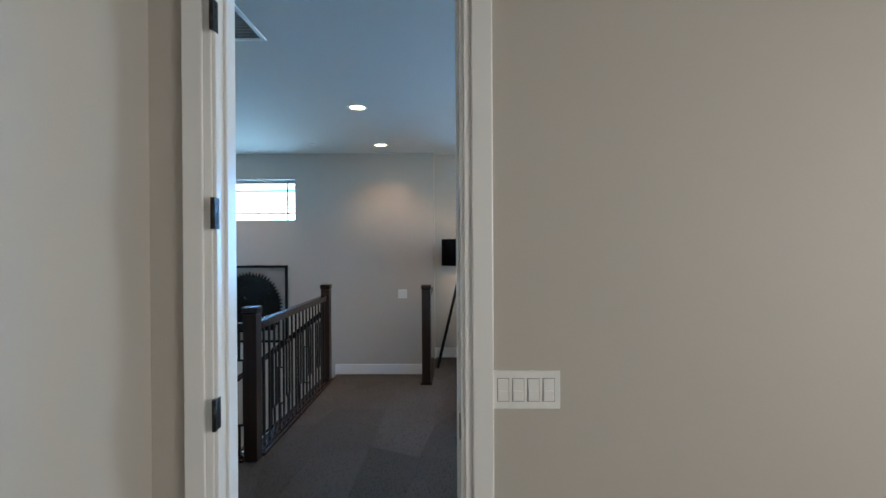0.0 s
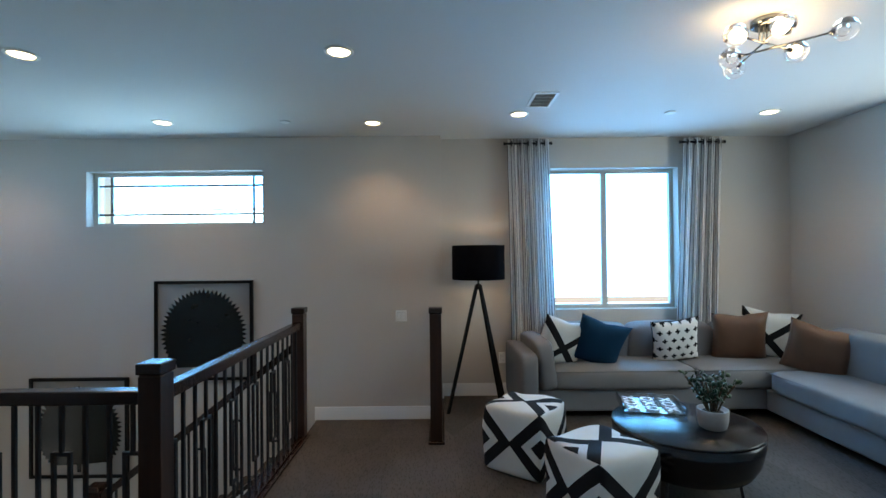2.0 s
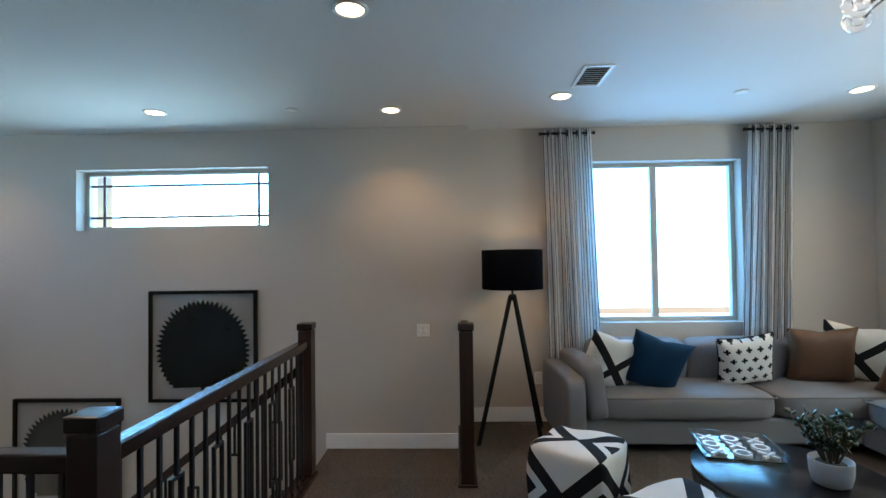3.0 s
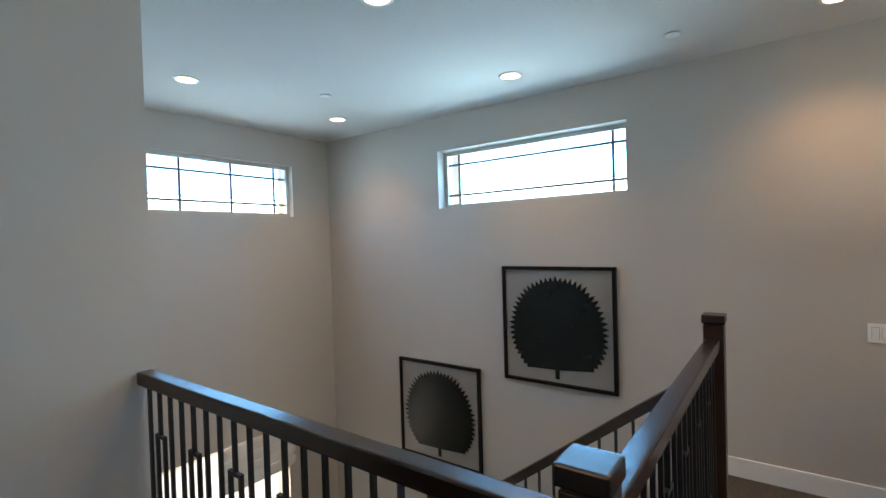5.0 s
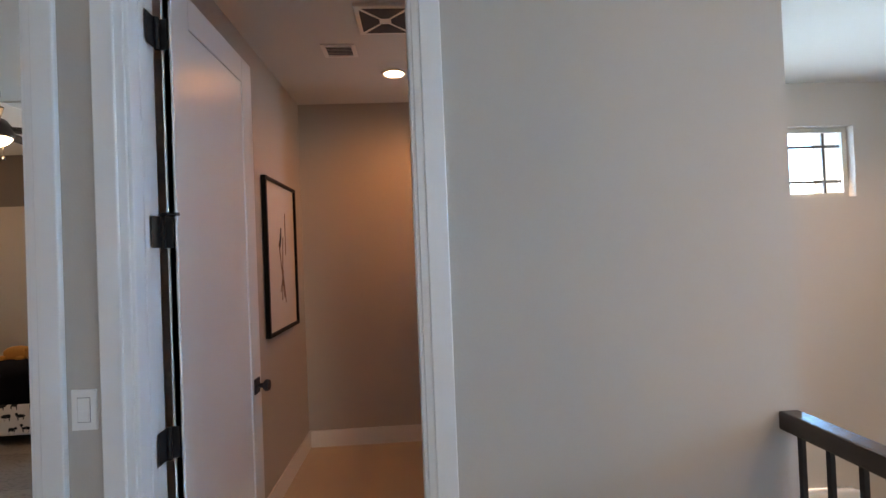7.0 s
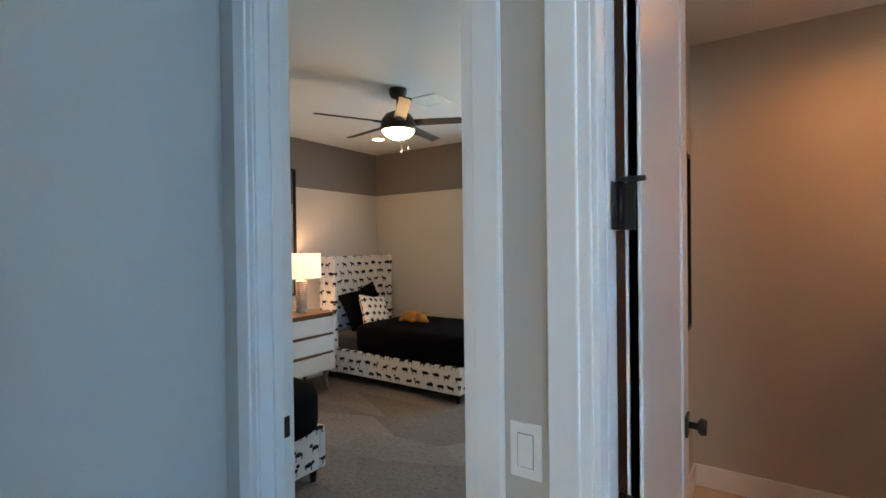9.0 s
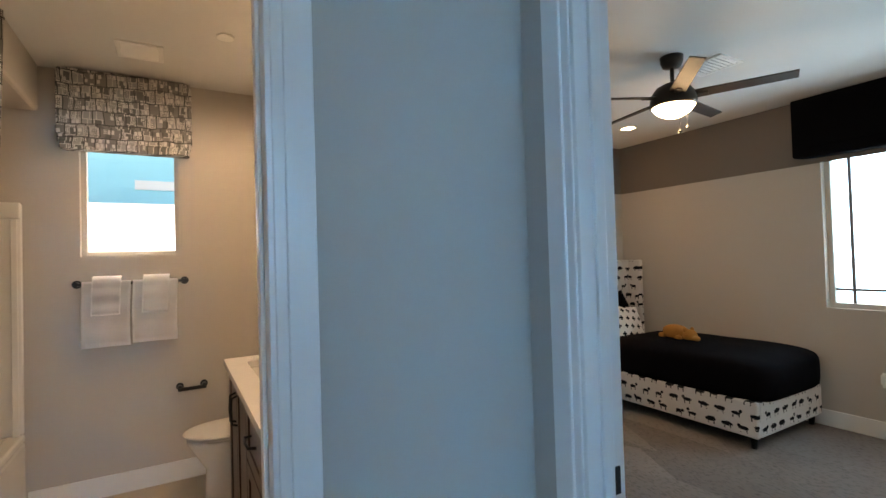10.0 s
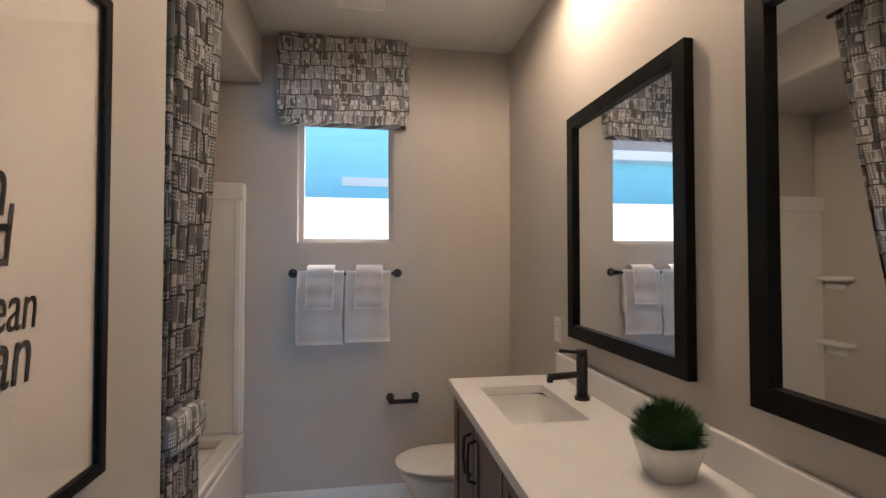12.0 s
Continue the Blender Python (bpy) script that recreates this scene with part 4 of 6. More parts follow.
def curtain(name, label, axis, u0, u1, t, z0, z1, folds, amp, flare=1.0, shift=0.0, mat=None, pinch=None, parent=None, rows=26, rep=1.0, cat="curtain"):
    """Hanging cloth in soft folds between u0 and u1, hung at t; flare widens it below, pinch = (z, factor) ties it in."""
    n = folds * 10
    bm = bmesh.new()
    uvl = bm.loops.layers.uv.new("UVMap")
    grid = []
    rnd = random.Random(len(name) + int(abs(u0) * 100))
    ph = [rnd.uniform(-0.5, 0.5) for _ in range(folds + 1)]
    length = (u1 - u0) * 1.7
    for j in range(rows + 1):
        f = j / rows
        z = z1 + (z0 - z1) * f
        w = 1 + (flare - 1) * f ** 1.5
        am = amp * (0.75 + 0.5 * f)
        off = shift * f
        if pinch:
            k = min(1.0, (z1 - z) / (z1 - pinch[0])) ** 1.15
            k -= 0.12 * max(0.0, pinch[0] - z)
            w *= 1 - (1 - pinch[1]) * k
            am *= 1 - 0.45 * k
            off = (u1 - u0) * (1 - w) / 2
        line = []
        for i in range(n + 1):
            s = i / n
            q = s * folds
            k = int(min(q, folds - 1))
            a = 2 * math.pi * (q + 0.12 * f * math.sin(3 * q + ph[k])) + 0.5 * ph[k] * f
            c = (u0 + u1) / 2 + off + (s - 0.5) * (u1 - u0) * w + 0.010 * math.sin(2.1 * a + ph[k])
            d = t + am * math.sin(a) * (0.8 + 0.35 * ph[k])
            line.append((bm.verts.new((c, d, z) if axis == "x" else (d, c, z)), s * length * rep, z * rep))
        grid.append(line)
    for j in range(rows):
        for i in range(n):
            q = [grid[j][i], grid[j][i + 1], grid[j + 1][i + 1], grid[j + 1][i]]
            f = bm.faces.new([v for v, _, _ in q])
            f.smooth = True
            for lp, (_, u, v) in zip(f.loops, q):
                lp[uvl].uv = (u, v)
    r = bmesh.ops.solidify(bm, geom=bm.faces[:], thickness=0.003)
    ob = part("cloth", bm, mat or STRIPE, parent)
    return ob


def loft_curtain(u0, u1, shift):
    c = thing("curtain", "floor-length off-white curtain with thin grey stripes on a black rod", "curtain", (0, 0, 0), group="loft window curtains")
    curtain("curtain", "", "x", u0, u1, 6.425, 0.02, 2.70, 5, 0.032, 1.12, shift, parent=c)
    bm = bmesh.new()
    cyl(bm, (u0 - 0.03, 6.425, 2.655), (u1 + 0.03, 6.425, 2.655), 0.0115, n=16)
    for e in (u0 - 0.03, u1 + 0.03):
        cyl(bm, (e - 0.008, 6.425, 2.655), (e + 0.008, 6.425, 2.655), 0.017, n=16)
    part("rod", bm, BLACK, c, "black metal curtain rod")
    bm = bmesh.new()
    box(bm, (u0 + u1) / 2 - 0.012, (u0 + u1) / 2 + 0.012, 6.43, 6.55, 2.647, 2.663, bevel=0.002)
    part("bracket", bm, BLACK, c)
    for k in range(5):
        q = u0 + (u1 - u0) * (k + 0.5) / 5
        bm = bmesh.new()
        for a in range(20):
            a0, a1 = 2 * math.pi * a / 20, 2 * math.pi * (a + 1) / 20
            bar(bm, (q, 6.425 + 0.026 * math.cos(a0), 2.655 + 0.026 * math.sin(a0)), (q, 6.425 + 0.026 * math.cos(a1), 2.655 + 0.026 * math.sin(a1)), 0.012, 0.006)
        part("grommet", bm, BLACK, c, "dark metal grommet")


loft_curtain(0.80, 1.23, 0.06)
loft_curtain(2.64, 3.04, -0.12)


def cushion(name, at, size, thick, mat, label, rot=(0, 0, 0), piping=None, group="", ears=0.10):
    """A square throw pillow standing in x and z, pinched to pointed corners."""
    c = thing(name, label, "pillow", at, group=group)
    c.matrix_world = pose(*at, *rot)
    bm = bmesh.new()
    n = 18
    w, h = size if isinstance(size, tuple) else (size, size)
    sheets = []
    for s in (-1, 1):
        g = []
        for j in range(n + 1):
            row = []
            for i in range(n + 1):
                u, v = 2 * i / n - 1, 2 * j / n - 1
                fat = ((1 - u ** 4) * (1 - v ** 4)) ** 0.6 * (1 - 0.34 * math.exp(-(u / 0.22) ** 2) * max(0.0, v) ** 1.5)
                sx = 1 - ears * (1 - v ** 2) ** 1.0 * abs(u) ** 2 * 0.9
                sz = 1 - ears * (1 - u ** 2) ** 1.0 * abs(v) ** 2 * 0.9 - (0.07 * math.exp(-(u / 0.25) ** 2) * v ** 4 if v > 0 else 0)
                wr = 0.012 * math.sin(9 * u + 4 * v) * fat * (1 - fat)
                row.append(bm.verts.new((u * w / 2 * sx, s * (thick / 2 * fat + wr), v * h / 2 * sz)))
            g.append(row)
        sheets.append(g)
        for j in range(n):
            for i in range(n):
                bm.faces.new((g[j][i], g[j][i + 1], g[j + 1][i + 1], g[j + 1][i])).smooth = True
    bmesh.ops.remove_doubles(bm, verts=bm.verts[:], dist=0.0005)
    part("cover", bm, mat, c)
    if piping:
        bm = bmesh.new()
        ring = []
        for k in range(4 * n):
            side, q = divmod(k, n)
            s = 2 * q / n - 1
            u, v = ((s, -1), (1, s), (-s, 1), (-1, -s))[side]
            ring.append((u * w / 2 * (1 - ears * (1 - v ** 2) * u * u * 0.9), 0, v * h / 2 * (1 - ears * (1 - u ** 2) * v * v * 0.9)))
        ring.append(ring[0])
        tube(bm, ring, 0.004, 6)
        part("piping", bm, piping, c)
    return c


# sectional sofa: long seat under the window, return along the east wall
sofa = thing("sectional_sofa", "grey linen corner sofa with loose cushions and piping", "sofa", (0, 0, 0))


def soft_part(name, x0, x1, y0, y1, z0, z1, mat, parent, puff=0.06, p=7, n=9, label=""):
    bm = bmesh.new()
    softbox(bm, x1 - x0, y1 - y0, z1 - z0, puff, n, p, m=Matrix.Translation(((x0 + x1) / 2, (y0 + y1) / 2, (z0 + z1) / 2)))
    return part(name, bm, mat, parent, label)


def piping_loop(x0, x1, y0, y1, z, parent, r=0.006):
    bm = bmesh.new()
    c = 0.035
    pts = []
    for cx, cy, a0 in ((x1 - c, y1 - c, 0), (x0 + c, y1 - c, 90), (x0 + c, y0 + c, 180), (x1 - c, y0 + c, 270)):
        for k in range(5):
            a = radians(a0 + 22.5 * k)
            pts.append((cx + c * math.cos(a), cy + c * math.sin(a), z))
    pts.append(pts[0])
    tube(bm, pts, r, 6)
    part("piping", bm, PIPING, parent)


b = boxes((0.94, 3.78, 5.80, 6.50, 0.07, 0.27), bevel=0.02)
part("seat_base", b, GREYSOFA, sofa)
b = boxes((3.02, 3.78, 3.85, 5.79, 0.07, 0.27), bevel=0.02)
part("return_base", b, GREYSOFA, sofa)
bm = bmesh.new()
softbox(bm, 0.16, 0.80, 0.54, 0.02, 9, 12, m=pose(0.86, 6.10, 0.335, 0, 0, 3))
part("arm", bm, GREYSOFA, sofa)
for x, y in ((0.86, 5.78), (0.86, 6.42), (3.70, 6.42), (3.08, 3.92), (3.72, 3.92), (2.0, 5.85)):
    bm = bmesh.new()
    box(bm, x - 0.025, x + 0.025, y - 0.025, y + 0.025, 0.0, 0.08, bevel=0.004)
    part("foot", bm, BLACKWOOD, sofa)
s1 = soft_part("seat_cushion", 1.06, 2.42, 5.76, 6.42, 0.26, 0.455, GREYSOFA, sofa, 0.10, 8)
piping_loop(1.08, 2.41, 5.765, 6.41, 0.435, s1)
s2_ = soft_part("seat_cushion", 2.42, 3.72, 5.76, 6.42, 0.26, 0.455, GREYSOFA, sofa, 0.10, 8)
piping_loop(2.43, 3.71, 5.765, 6.41, 0.435, s2_)
s3_ = soft_part("seat_cushion", 2.98, 3.72, 3.84, 5.76, 0.26, 0.445, GREYSOFA, sofa, 0.06, 9)
piping_loop(2.99, 3.71, 3.85, 5.75, 0.425, s3_)
for x0, x1 in ((1.12, 1.98), (1.98, 2.83), (2.83, 3.60)):
    bm = bmesh.new()
    softbox(bm, x1 - x0 - 0.01, 0.20, 0.40, 0.10, 9, 9, m=pose((x0 + x1) / 2, 6.36, 0.585, 12, 0, 0))
    part("back_cushion", bm, GREYSOFA, sofa)
for y0, y1 in ((5.0, 5.80), (4.2, 5.0)):
    bm = bmesh.new()
    softbox(bm, 0.20, y1 - y0 - 0.01, 0.42, 0.10, 9, 9, m=pose(3.62, (y0 + y1) / 2, 0.60, 0, -12, 0))
    part("back_cushion", bm, GREYSOFA, sofa)
part("back_frame", boxes((0.86, 3.82, 6.42, 6.52, 0.07, 0.66), (3.72, 3.82, 3.85, 6.42, 0.07, 0.66), bevel=0.02), GREYSOFA, sofa)
bm = bmesh.new()
softbox(bm, 0.16, 0.74, 0.44, 0.08, 9, 8, m=pose(1.02, 6.08, 0.49, 0, -7, 3))
part("arm_cushion", bm, GREYSOFA, sofa)

PG = "sofa throw pillows"
cushion("throw_pillow", (1.24, 6.04, 0.655), 0.50, 0.16, BOLD, "white throw pillow with bold black diamond bands", (20, 14, 14), group=PG)
cushion("throw_pillow", (1.585, 6.00, 0.655), 0.48, 0.16, TEAL, "deep teal velvet throw pillow", (18, 17, -4), group=PG)
cushion("throw_pillow", (2.36, 6.10, 0.65), 0.46, 0.15, CROSS, "white throw pillow with black plus signs and black piping", (18, -8, -3), piping=BLACKCLOTH, group=PG)
cushion("throw_pillow", (3.00, 6.13, 0.675), 0.50, 0.17, LEATHER, "brown leather throw pillow", (14, -3, -14), group=PG)
cushion("throw_pillow", (3.30, 6.17, 0.695), 0.50, 0.16, BOLD, "white throw pillow with bold black diamond bands", (14, 8, -24), group=PG)
cushion("throw_pillow", (3.40, 5.66, 0.625), 0.50, 0.17, LEATHER, "brown leather throw pillow lying against the corner", (16, 14, -42), group=PG)


def pouf(at, rz, size=0.46, group="patterned poufs"):
    """A soft cube covered in canvas, diamonds on every face."""
    p = thing("pouf", "soft cube pouf in white canvas with black diamonds", "pouf", at, rz, group=group)
    bm = bmesh.new()
    softbox(bm, size, size, size * 0.97, 0.03, 14, 13, m=Matrix.Translation((0, 0, size * 0.485)))
    for v in bm.verts:
        v.co += Vector((0.016 * noise.noise(v.co * 6), 0.016 * noise.noise(v.co * 6 + Vector((3, 1, 4))), 0.020 * noise.noise(v.co * 5 + Vector((9, 2, 0))) * (1 if v.co.z > 0.1 else 0)))
    part("cover", bm, POUF, p)
    return p


def pouf_cloth(name, size):
    """Diamonds on each face of a cube: two running axes picked by the face's own normal."""
    m = cloth(name, (0.66, 0.64, 0.60))
    n = Nodes(m)
    tc = n.nt.nodes.new("ShaderNodeTexCoord")
    sn = n.nt.nodes.new("ShaderNodeSeparateXYZ")
    n.nt.links.new(tc.outputs["Normal"], sn.inputs[0])
    x, y, z = n.coords()
    zc = n.op("SUBTRACT", z, size * 0.485)
    big = n.op("GREATER_THAN", n.op("ABSOLUTE", sn.outputs[2]), 0.7)
    isx = n.op("GREATER_THAN", n.op("ABSOLUTE", sn.outputs[0]), n.op("ABSOLUTE", sn.outputs[1]))
    # u is y on the faces that look along x, otherwise x; v is z on the sides and y on the top
    u = n.op("ADD", n.op("MULTIPLY", isx, y), n.op("MULTIPLY", n.op("SUBTRACT", 1.0, isx), x))
    u = n.op("ADD", n.op("MULTIPLY", big, x), n.op("MULTIPLY", n.op("SUBTRACT", 1.0, big), u))
    v = n.op("ADD", n.op("MULTIPLY", big, y), n.op("MULTIPLY", n.op("SUBTRACT", 1.0, big), zc))
    # diamonds sit on the upright edges, half of each on either face
    edge = n.op("SUBTRACT", size / 2, n.op("ABSOLUTE", u))
    d = n.op("DIVIDE", n.op("ADD", edge, n.op("ABSOLUTE", v)), size)
    n.dye(n.op("MAXIMUM", n.inside(d, 0.31, 0.53), n.op("LESS_THAN", d, 0.17)), (0.014, 0.014, 0.016))
    return m


POUF = pouf_cloth("pouf_canvas_black_diamonds", 0.46)
pouf((0.69, 4.92, 0), -36)
pouf((0.99, 4.20, 0), 25)

# coffee table
ct = thing("coffee_table", "round black drum coffee table on thin metal legs", "table", (1.65, 4.56, 0))
bm = bmesh.new()
lathe(bm, 0, 0, [(0.4385, 0.403), (0.440, 0.407), (0.440, 0.416), (0.436, 0.42), (0.001, 0.42)], n=64, cap_high=False)
part("tabletop", bm, TABLEBLACK, ct)
bm = bmesh.new()
lathe(bm, 0, 0, [(0.18, 0.125), (0.30, 0.135), (0.375, 0.175), (0.415, 0.245), (0.434, 0.33), (0.4395, 0.402)], n=64)
part("drum", bm, TABLEBLACK, ct)
for k in range(4):
    a = radians(45 + 90 * k)
    bm = bmesh.new()
    bar(bm, (0.30 * math.cos(a), 0.30 * math.sin(a), 0.17), (0.33 * math.cos(a), 0.33 * math.sin(a), 0.0), 0.016)
    part("leg", bm, IRON, ct)
# acrylic tray with a pierced white pattern
tray = thing("acrylic_tray", "clear acrylic game tray with white ring and star tiles", "tray", (1.56, 4.86, 0.42), -12)
bm = bmesh.new()
box(bm, -0.20, 0.20, -0.17, 0.17, 0.002, 0.010, bevel=0.002)
part("base", bm, ACRYLIC, tray)
for a in ((-0.20, 0.20, -0.17, -0.164), (-0.20, 0.20, 0.164, 0.17), (-0.20, -0.194, -0.164, 0.164), (0.194, 0.20, -0.164, 0.164)):
    bm = bmesh.new()
    box(bm, *a, 0.010, 0.045, bevel=0.001)
    part("rim", bm, ACRYLIC, tray)
for i in range(3):
    for j in range(3):
        cx, cy = -0.125 + 0.125 * i, -0.105 + 0.105 * j
        bm = bmesh.new()
        if (i + j) % 2:
            for k in range(20):
                a0, a1 = 2 * math.pi * k / 20, 2 * math.pi * (k + 1) / 20
                bar(bm, (cx + 0.038 * math.cos(a0), cy + 0.038 * math.sin(a0), 0.018), (cx + 0.038 * math.cos(a1), cy + 0.038 * math.sin(a1), 0.018), 0.016, 0.014)
            part("ring_tile", bm, CERAMIC, tray)
        else:
            for s in (1, -1):
                bar(bm, (cx - 0.038, cy - s * 0.038, 0.018), (cx + 0.038, cy + s * 0.038, 0.018), 0.016, 0.014)
            part("cross_tile", bm, CERAMIC, tray)
# jade plant
pp = thing("potted_plant", "jade plant in a plain grey cement pot", "plant", (1.77, 4.45, 0.42))
bm = bmesh.new()
lathe(bm, 0, 0, [(0.060, 0.0), (0.076, 0.010), (0.086, 0.05), (0.090, 0.116), (0.088, 0.120), (0.081, 0.118), (0.078, 0.103), (0.001, 0.100)], n=40, cap_high=False)
part("pot", bm, material("grey_cement", (0.36, 0.34, 0.33), 0.8, vary=0.1, scale=20, grain=0.4, grain_scale=200, bump=0.2), pp)
bm = bmesh.new()
lathe(bm, 0, 0, [(0.079, 0.098), (0.05, 0.105), (0.001, 0.108)], n=24, cap_high=False)
part("soil", bm, SOIL, pp)
rnd = random.Random(5)
stems, leaves = bmesh.new(), bmesh.new()
for k in range(15):
    a = rnd.uniform(0, 2 * math.pi)
    lean = rnd.uniform(0.03, 0.15)
    top = rnd.uniform(0.19, 0.33)
    p0 = Vector((0.02 * math.cos(a), 0.02 * math.sin(a), 0.09))
    p1 = Vector((lean * math.cos(a), lean * math.sin(a), top))
    mid = (p0 + p1) / 2 + Vector((0, 0, 0.02))
    tube(stems, [p0, mid, p1], 0.0055, 6)
    for j in range(15):
        f = rnd.uniform(0.35, 1.05)
        c = p0.lerp(p1, f) + Vector((rnd.uniform(-0.02, 0.02), rnd.uniform(-0.02, 0.02), rnd.uniform(0, 0.02)))
        la, le = rnd.uniform(0, 2 * math.pi), rnd.uniform(0.1, 1.0)
        d = Vector((math.cos(la) * math.cos(le), math.sin(la) * math.cos(le), math.sin(le)))
        s = d.orthogonal().normalized()
        u = d.cross(s)
        ln, wd, th = rnd.uniform(0.034, 0.052), rnd.uniform(0.014, 0.020), 0.004
        base = leaves.verts.new(c)
        ring1 = [leaves.verts.new(c + d * ln * 0.55 + s * wd * math.cos(q) + u * th * math.sin(q)) for q in (0, 1.57, 3.14, 4.71)]
        tip = leaves.verts.new(c + d * ln)
        for q in range(4):
            leaves.faces.new((base, ring1[q], ring1[(q + 1) % 4])).smooth = True
            leaves.faces.new((ring1[q], tip, ring1[(q + 1) % 4])).smooth = True
part("stem", stems, BRANCH, pp)
part("foliage", leaves, LEAF, pp, "dark green thick leaves")

# tripod floor lamp
fl = thing("floor_lamp", "black tripod floor lamp with a black drum shade", "floor lamp", (0.46, 6.12, 0))
bm = bmesh.new()
lathe(bm, 0, 0, [(0.255, 1.26), (0.2565, 1.262), (0.2565, 1.588), (0.255, 1.59), (0.250, 1.588), (0.250, 1.262), (0.255, 1.26)], n=56, cap_low=False, cap_high=False)
part("shade", bm, BLACKCLOTH, fl, "black cloth drum shade")
bm = bmesh.new()
cyl(bm, (0, 0, 1.16), (0, 0, 1.33), 0.010, n=12)
part("stem", bm, BLACK, fl)
bm = bmesh.new()
cyl(bm, (0, 0, 1.17), (0, 0, 1.215), 0.035, 0.028, n=20)
part("hub", bm, BLACKWOOD, fl)
for fx, fy in ((-0.31, -0.14), (0.27, 0.27), (0.20, -0.20)):
    bm = bmesh.new()
    bar(bm, (fx * 0.06, fy * 0.06, 1.20), (fx, fy, 0.0), 0.022, 0.03)
    part("leg", bm, BLACKWOOD, fl)
for a in range(3):
    bm = bmesh.new()
    q = radians(120 * a + 20)
    cyl(bm, (0, 0, 1.33), (0.25 * math.cos(q), 0.25 * math.sin(q), 1.33), 0.003, n=6)
    part("spider", bm, BLACK, fl)
bm = bmesh.new()
lathe(bm, 0, 0, [(0.012, 1.33), (0.030, 1.38), (0.028, 1.42), (0.001, 1.445)], n=16, cap_high=False)
part("bulb", bm, BULBGLOW, fl, "warm lit bulb")
fb = new("floor_lamp_light", bpy.data.lights.new("floor_lamp_light", "POINT"))
fb.data.energy, fb.data.color, fb.data.shadow_soft_size = 10, (1.0, 0.72, 0.45), 0.03
fb.location = (0.46, 6.12, 1.42)

# branching ceiling lamp
ch = thing("ceiling_lamp", "dark chrome branching ceiling lamp with clear glass globes", "ceiling lamp", (1.85, 4.03, H))
bm = bmesh.new()
lathe(bm, 0, 0, [(0.055, -0.045), (0.075, -0.035), (0.075, -0.005), (0.07, 0.0)], n=32)
part("canopy", bm, CHROME, ch)
ends = [((-0.16, -0.05, -0.115), (0.19, 0.09, -0.125)), ((-0.04, 0.15, -0.13), (0.26, -0.10, -0.12)), ((0.01, 0.25, -0.14), (-0.02, -0.10, -0.11))]
for p, q in ends:
    bm = bmesh.new()
    cyl(bm, p, q, 0.0055, n=10)
    part("arm", bm, CHROME, ch)
bm = bmesh.new()
for x, y in ((0, 0.0), (-0.03, -0.02), (-0.06, -0.03)):
    cyl(bm, (x, y, -0.045), (x, y, -0.125), 0.005, n=8)
part("stem", bm, CHROME, ch)
for k, e in enumerate([e for pq in ends for e in pq]):
    d = (Vector(e) - Vector([p for p in ends[k // 2] if p != e][0])).normalized()
    c = Vector(e) + d * 0.055
    bm = bmesh.new()
    cyl(bm, Vector(e) - d * 0.01, Vector(e) + d * 0.022, 0.012, 0.014, n=14)
    part("socket", bm, CHROME, ch)
    bm = bmesh.new()
    bmesh.ops.create_uvsphere(bm, u_segments=28, v_segments=18, radius=0.058, matrix=Matrix.Translation(c))
    for f in bm.faces:
        f.smooth = True
    g = part("globe", bm, GLOBE, ch, "clear glass globe")
    g.visible_shadow = False
    lit = k in (0, 1, 5)
    bm = bmesh.new()
    bmesh.ops.create_uvsphere(bm, u_segments=14, v_segments=10, radius=0.024, matrix=Matrix.Translation(c - d * 0.008))
    part("bulb", bm, BULBGLOW if lit else GLOBE, g, "warm lit bulb" if lit else "dim bulb")
cl = new("ceiling_lamp_light", bpy.data.lights.new("ceiling_lamp_light", "POINT"))
cl.data.energy, cl.data.color, cl.data.shadow_soft_size = 4.0, (1.0, 0.74, 0.45), 0.10
cl.location = (1.83, 3.99, H - 0.19)

# ---- framed art by the stairs ----


def framed(name, axis, at, w, h, label, bar_w=0.03, depth=0.035, frame_mat=None, back=None, rz=0):
    """A picture frame that hangs on a wall facing -y before the turn; at is its lower middle on the wall."""
    a = thing(name, label, "framed picture", at, rz)
    fm = frame_mat or BLACKWOOD
    for n, q in (("frame_bar", (-w / 2, -w / 2 + bar_w, 0, h)), ("frame_bar", (w / 2 - bar_w, w / 2, 0, h)), ("frame_bar", (-w / 2 + bar_w, w / 2 - bar_w, 0, bar_w)), ("frame_bar", (-w / 2 + bar_w, w / 2 - bar_w, h - bar_w, h))):
        bm = bmesh.new()
        box(bm, q[0], q[1], -depth, -0.001, q[2], q[3], bevel=0.002)
        part(n, bm, fm, a)
    bm = bmesh.new()
    box(bm, -w / 2 + bar_w, w / 2 - bar_w, -depth * 0.45, -0.002, bar_w, h - bar_w)
    part("backing", bm, back or ARTPAPER, a)
    return a


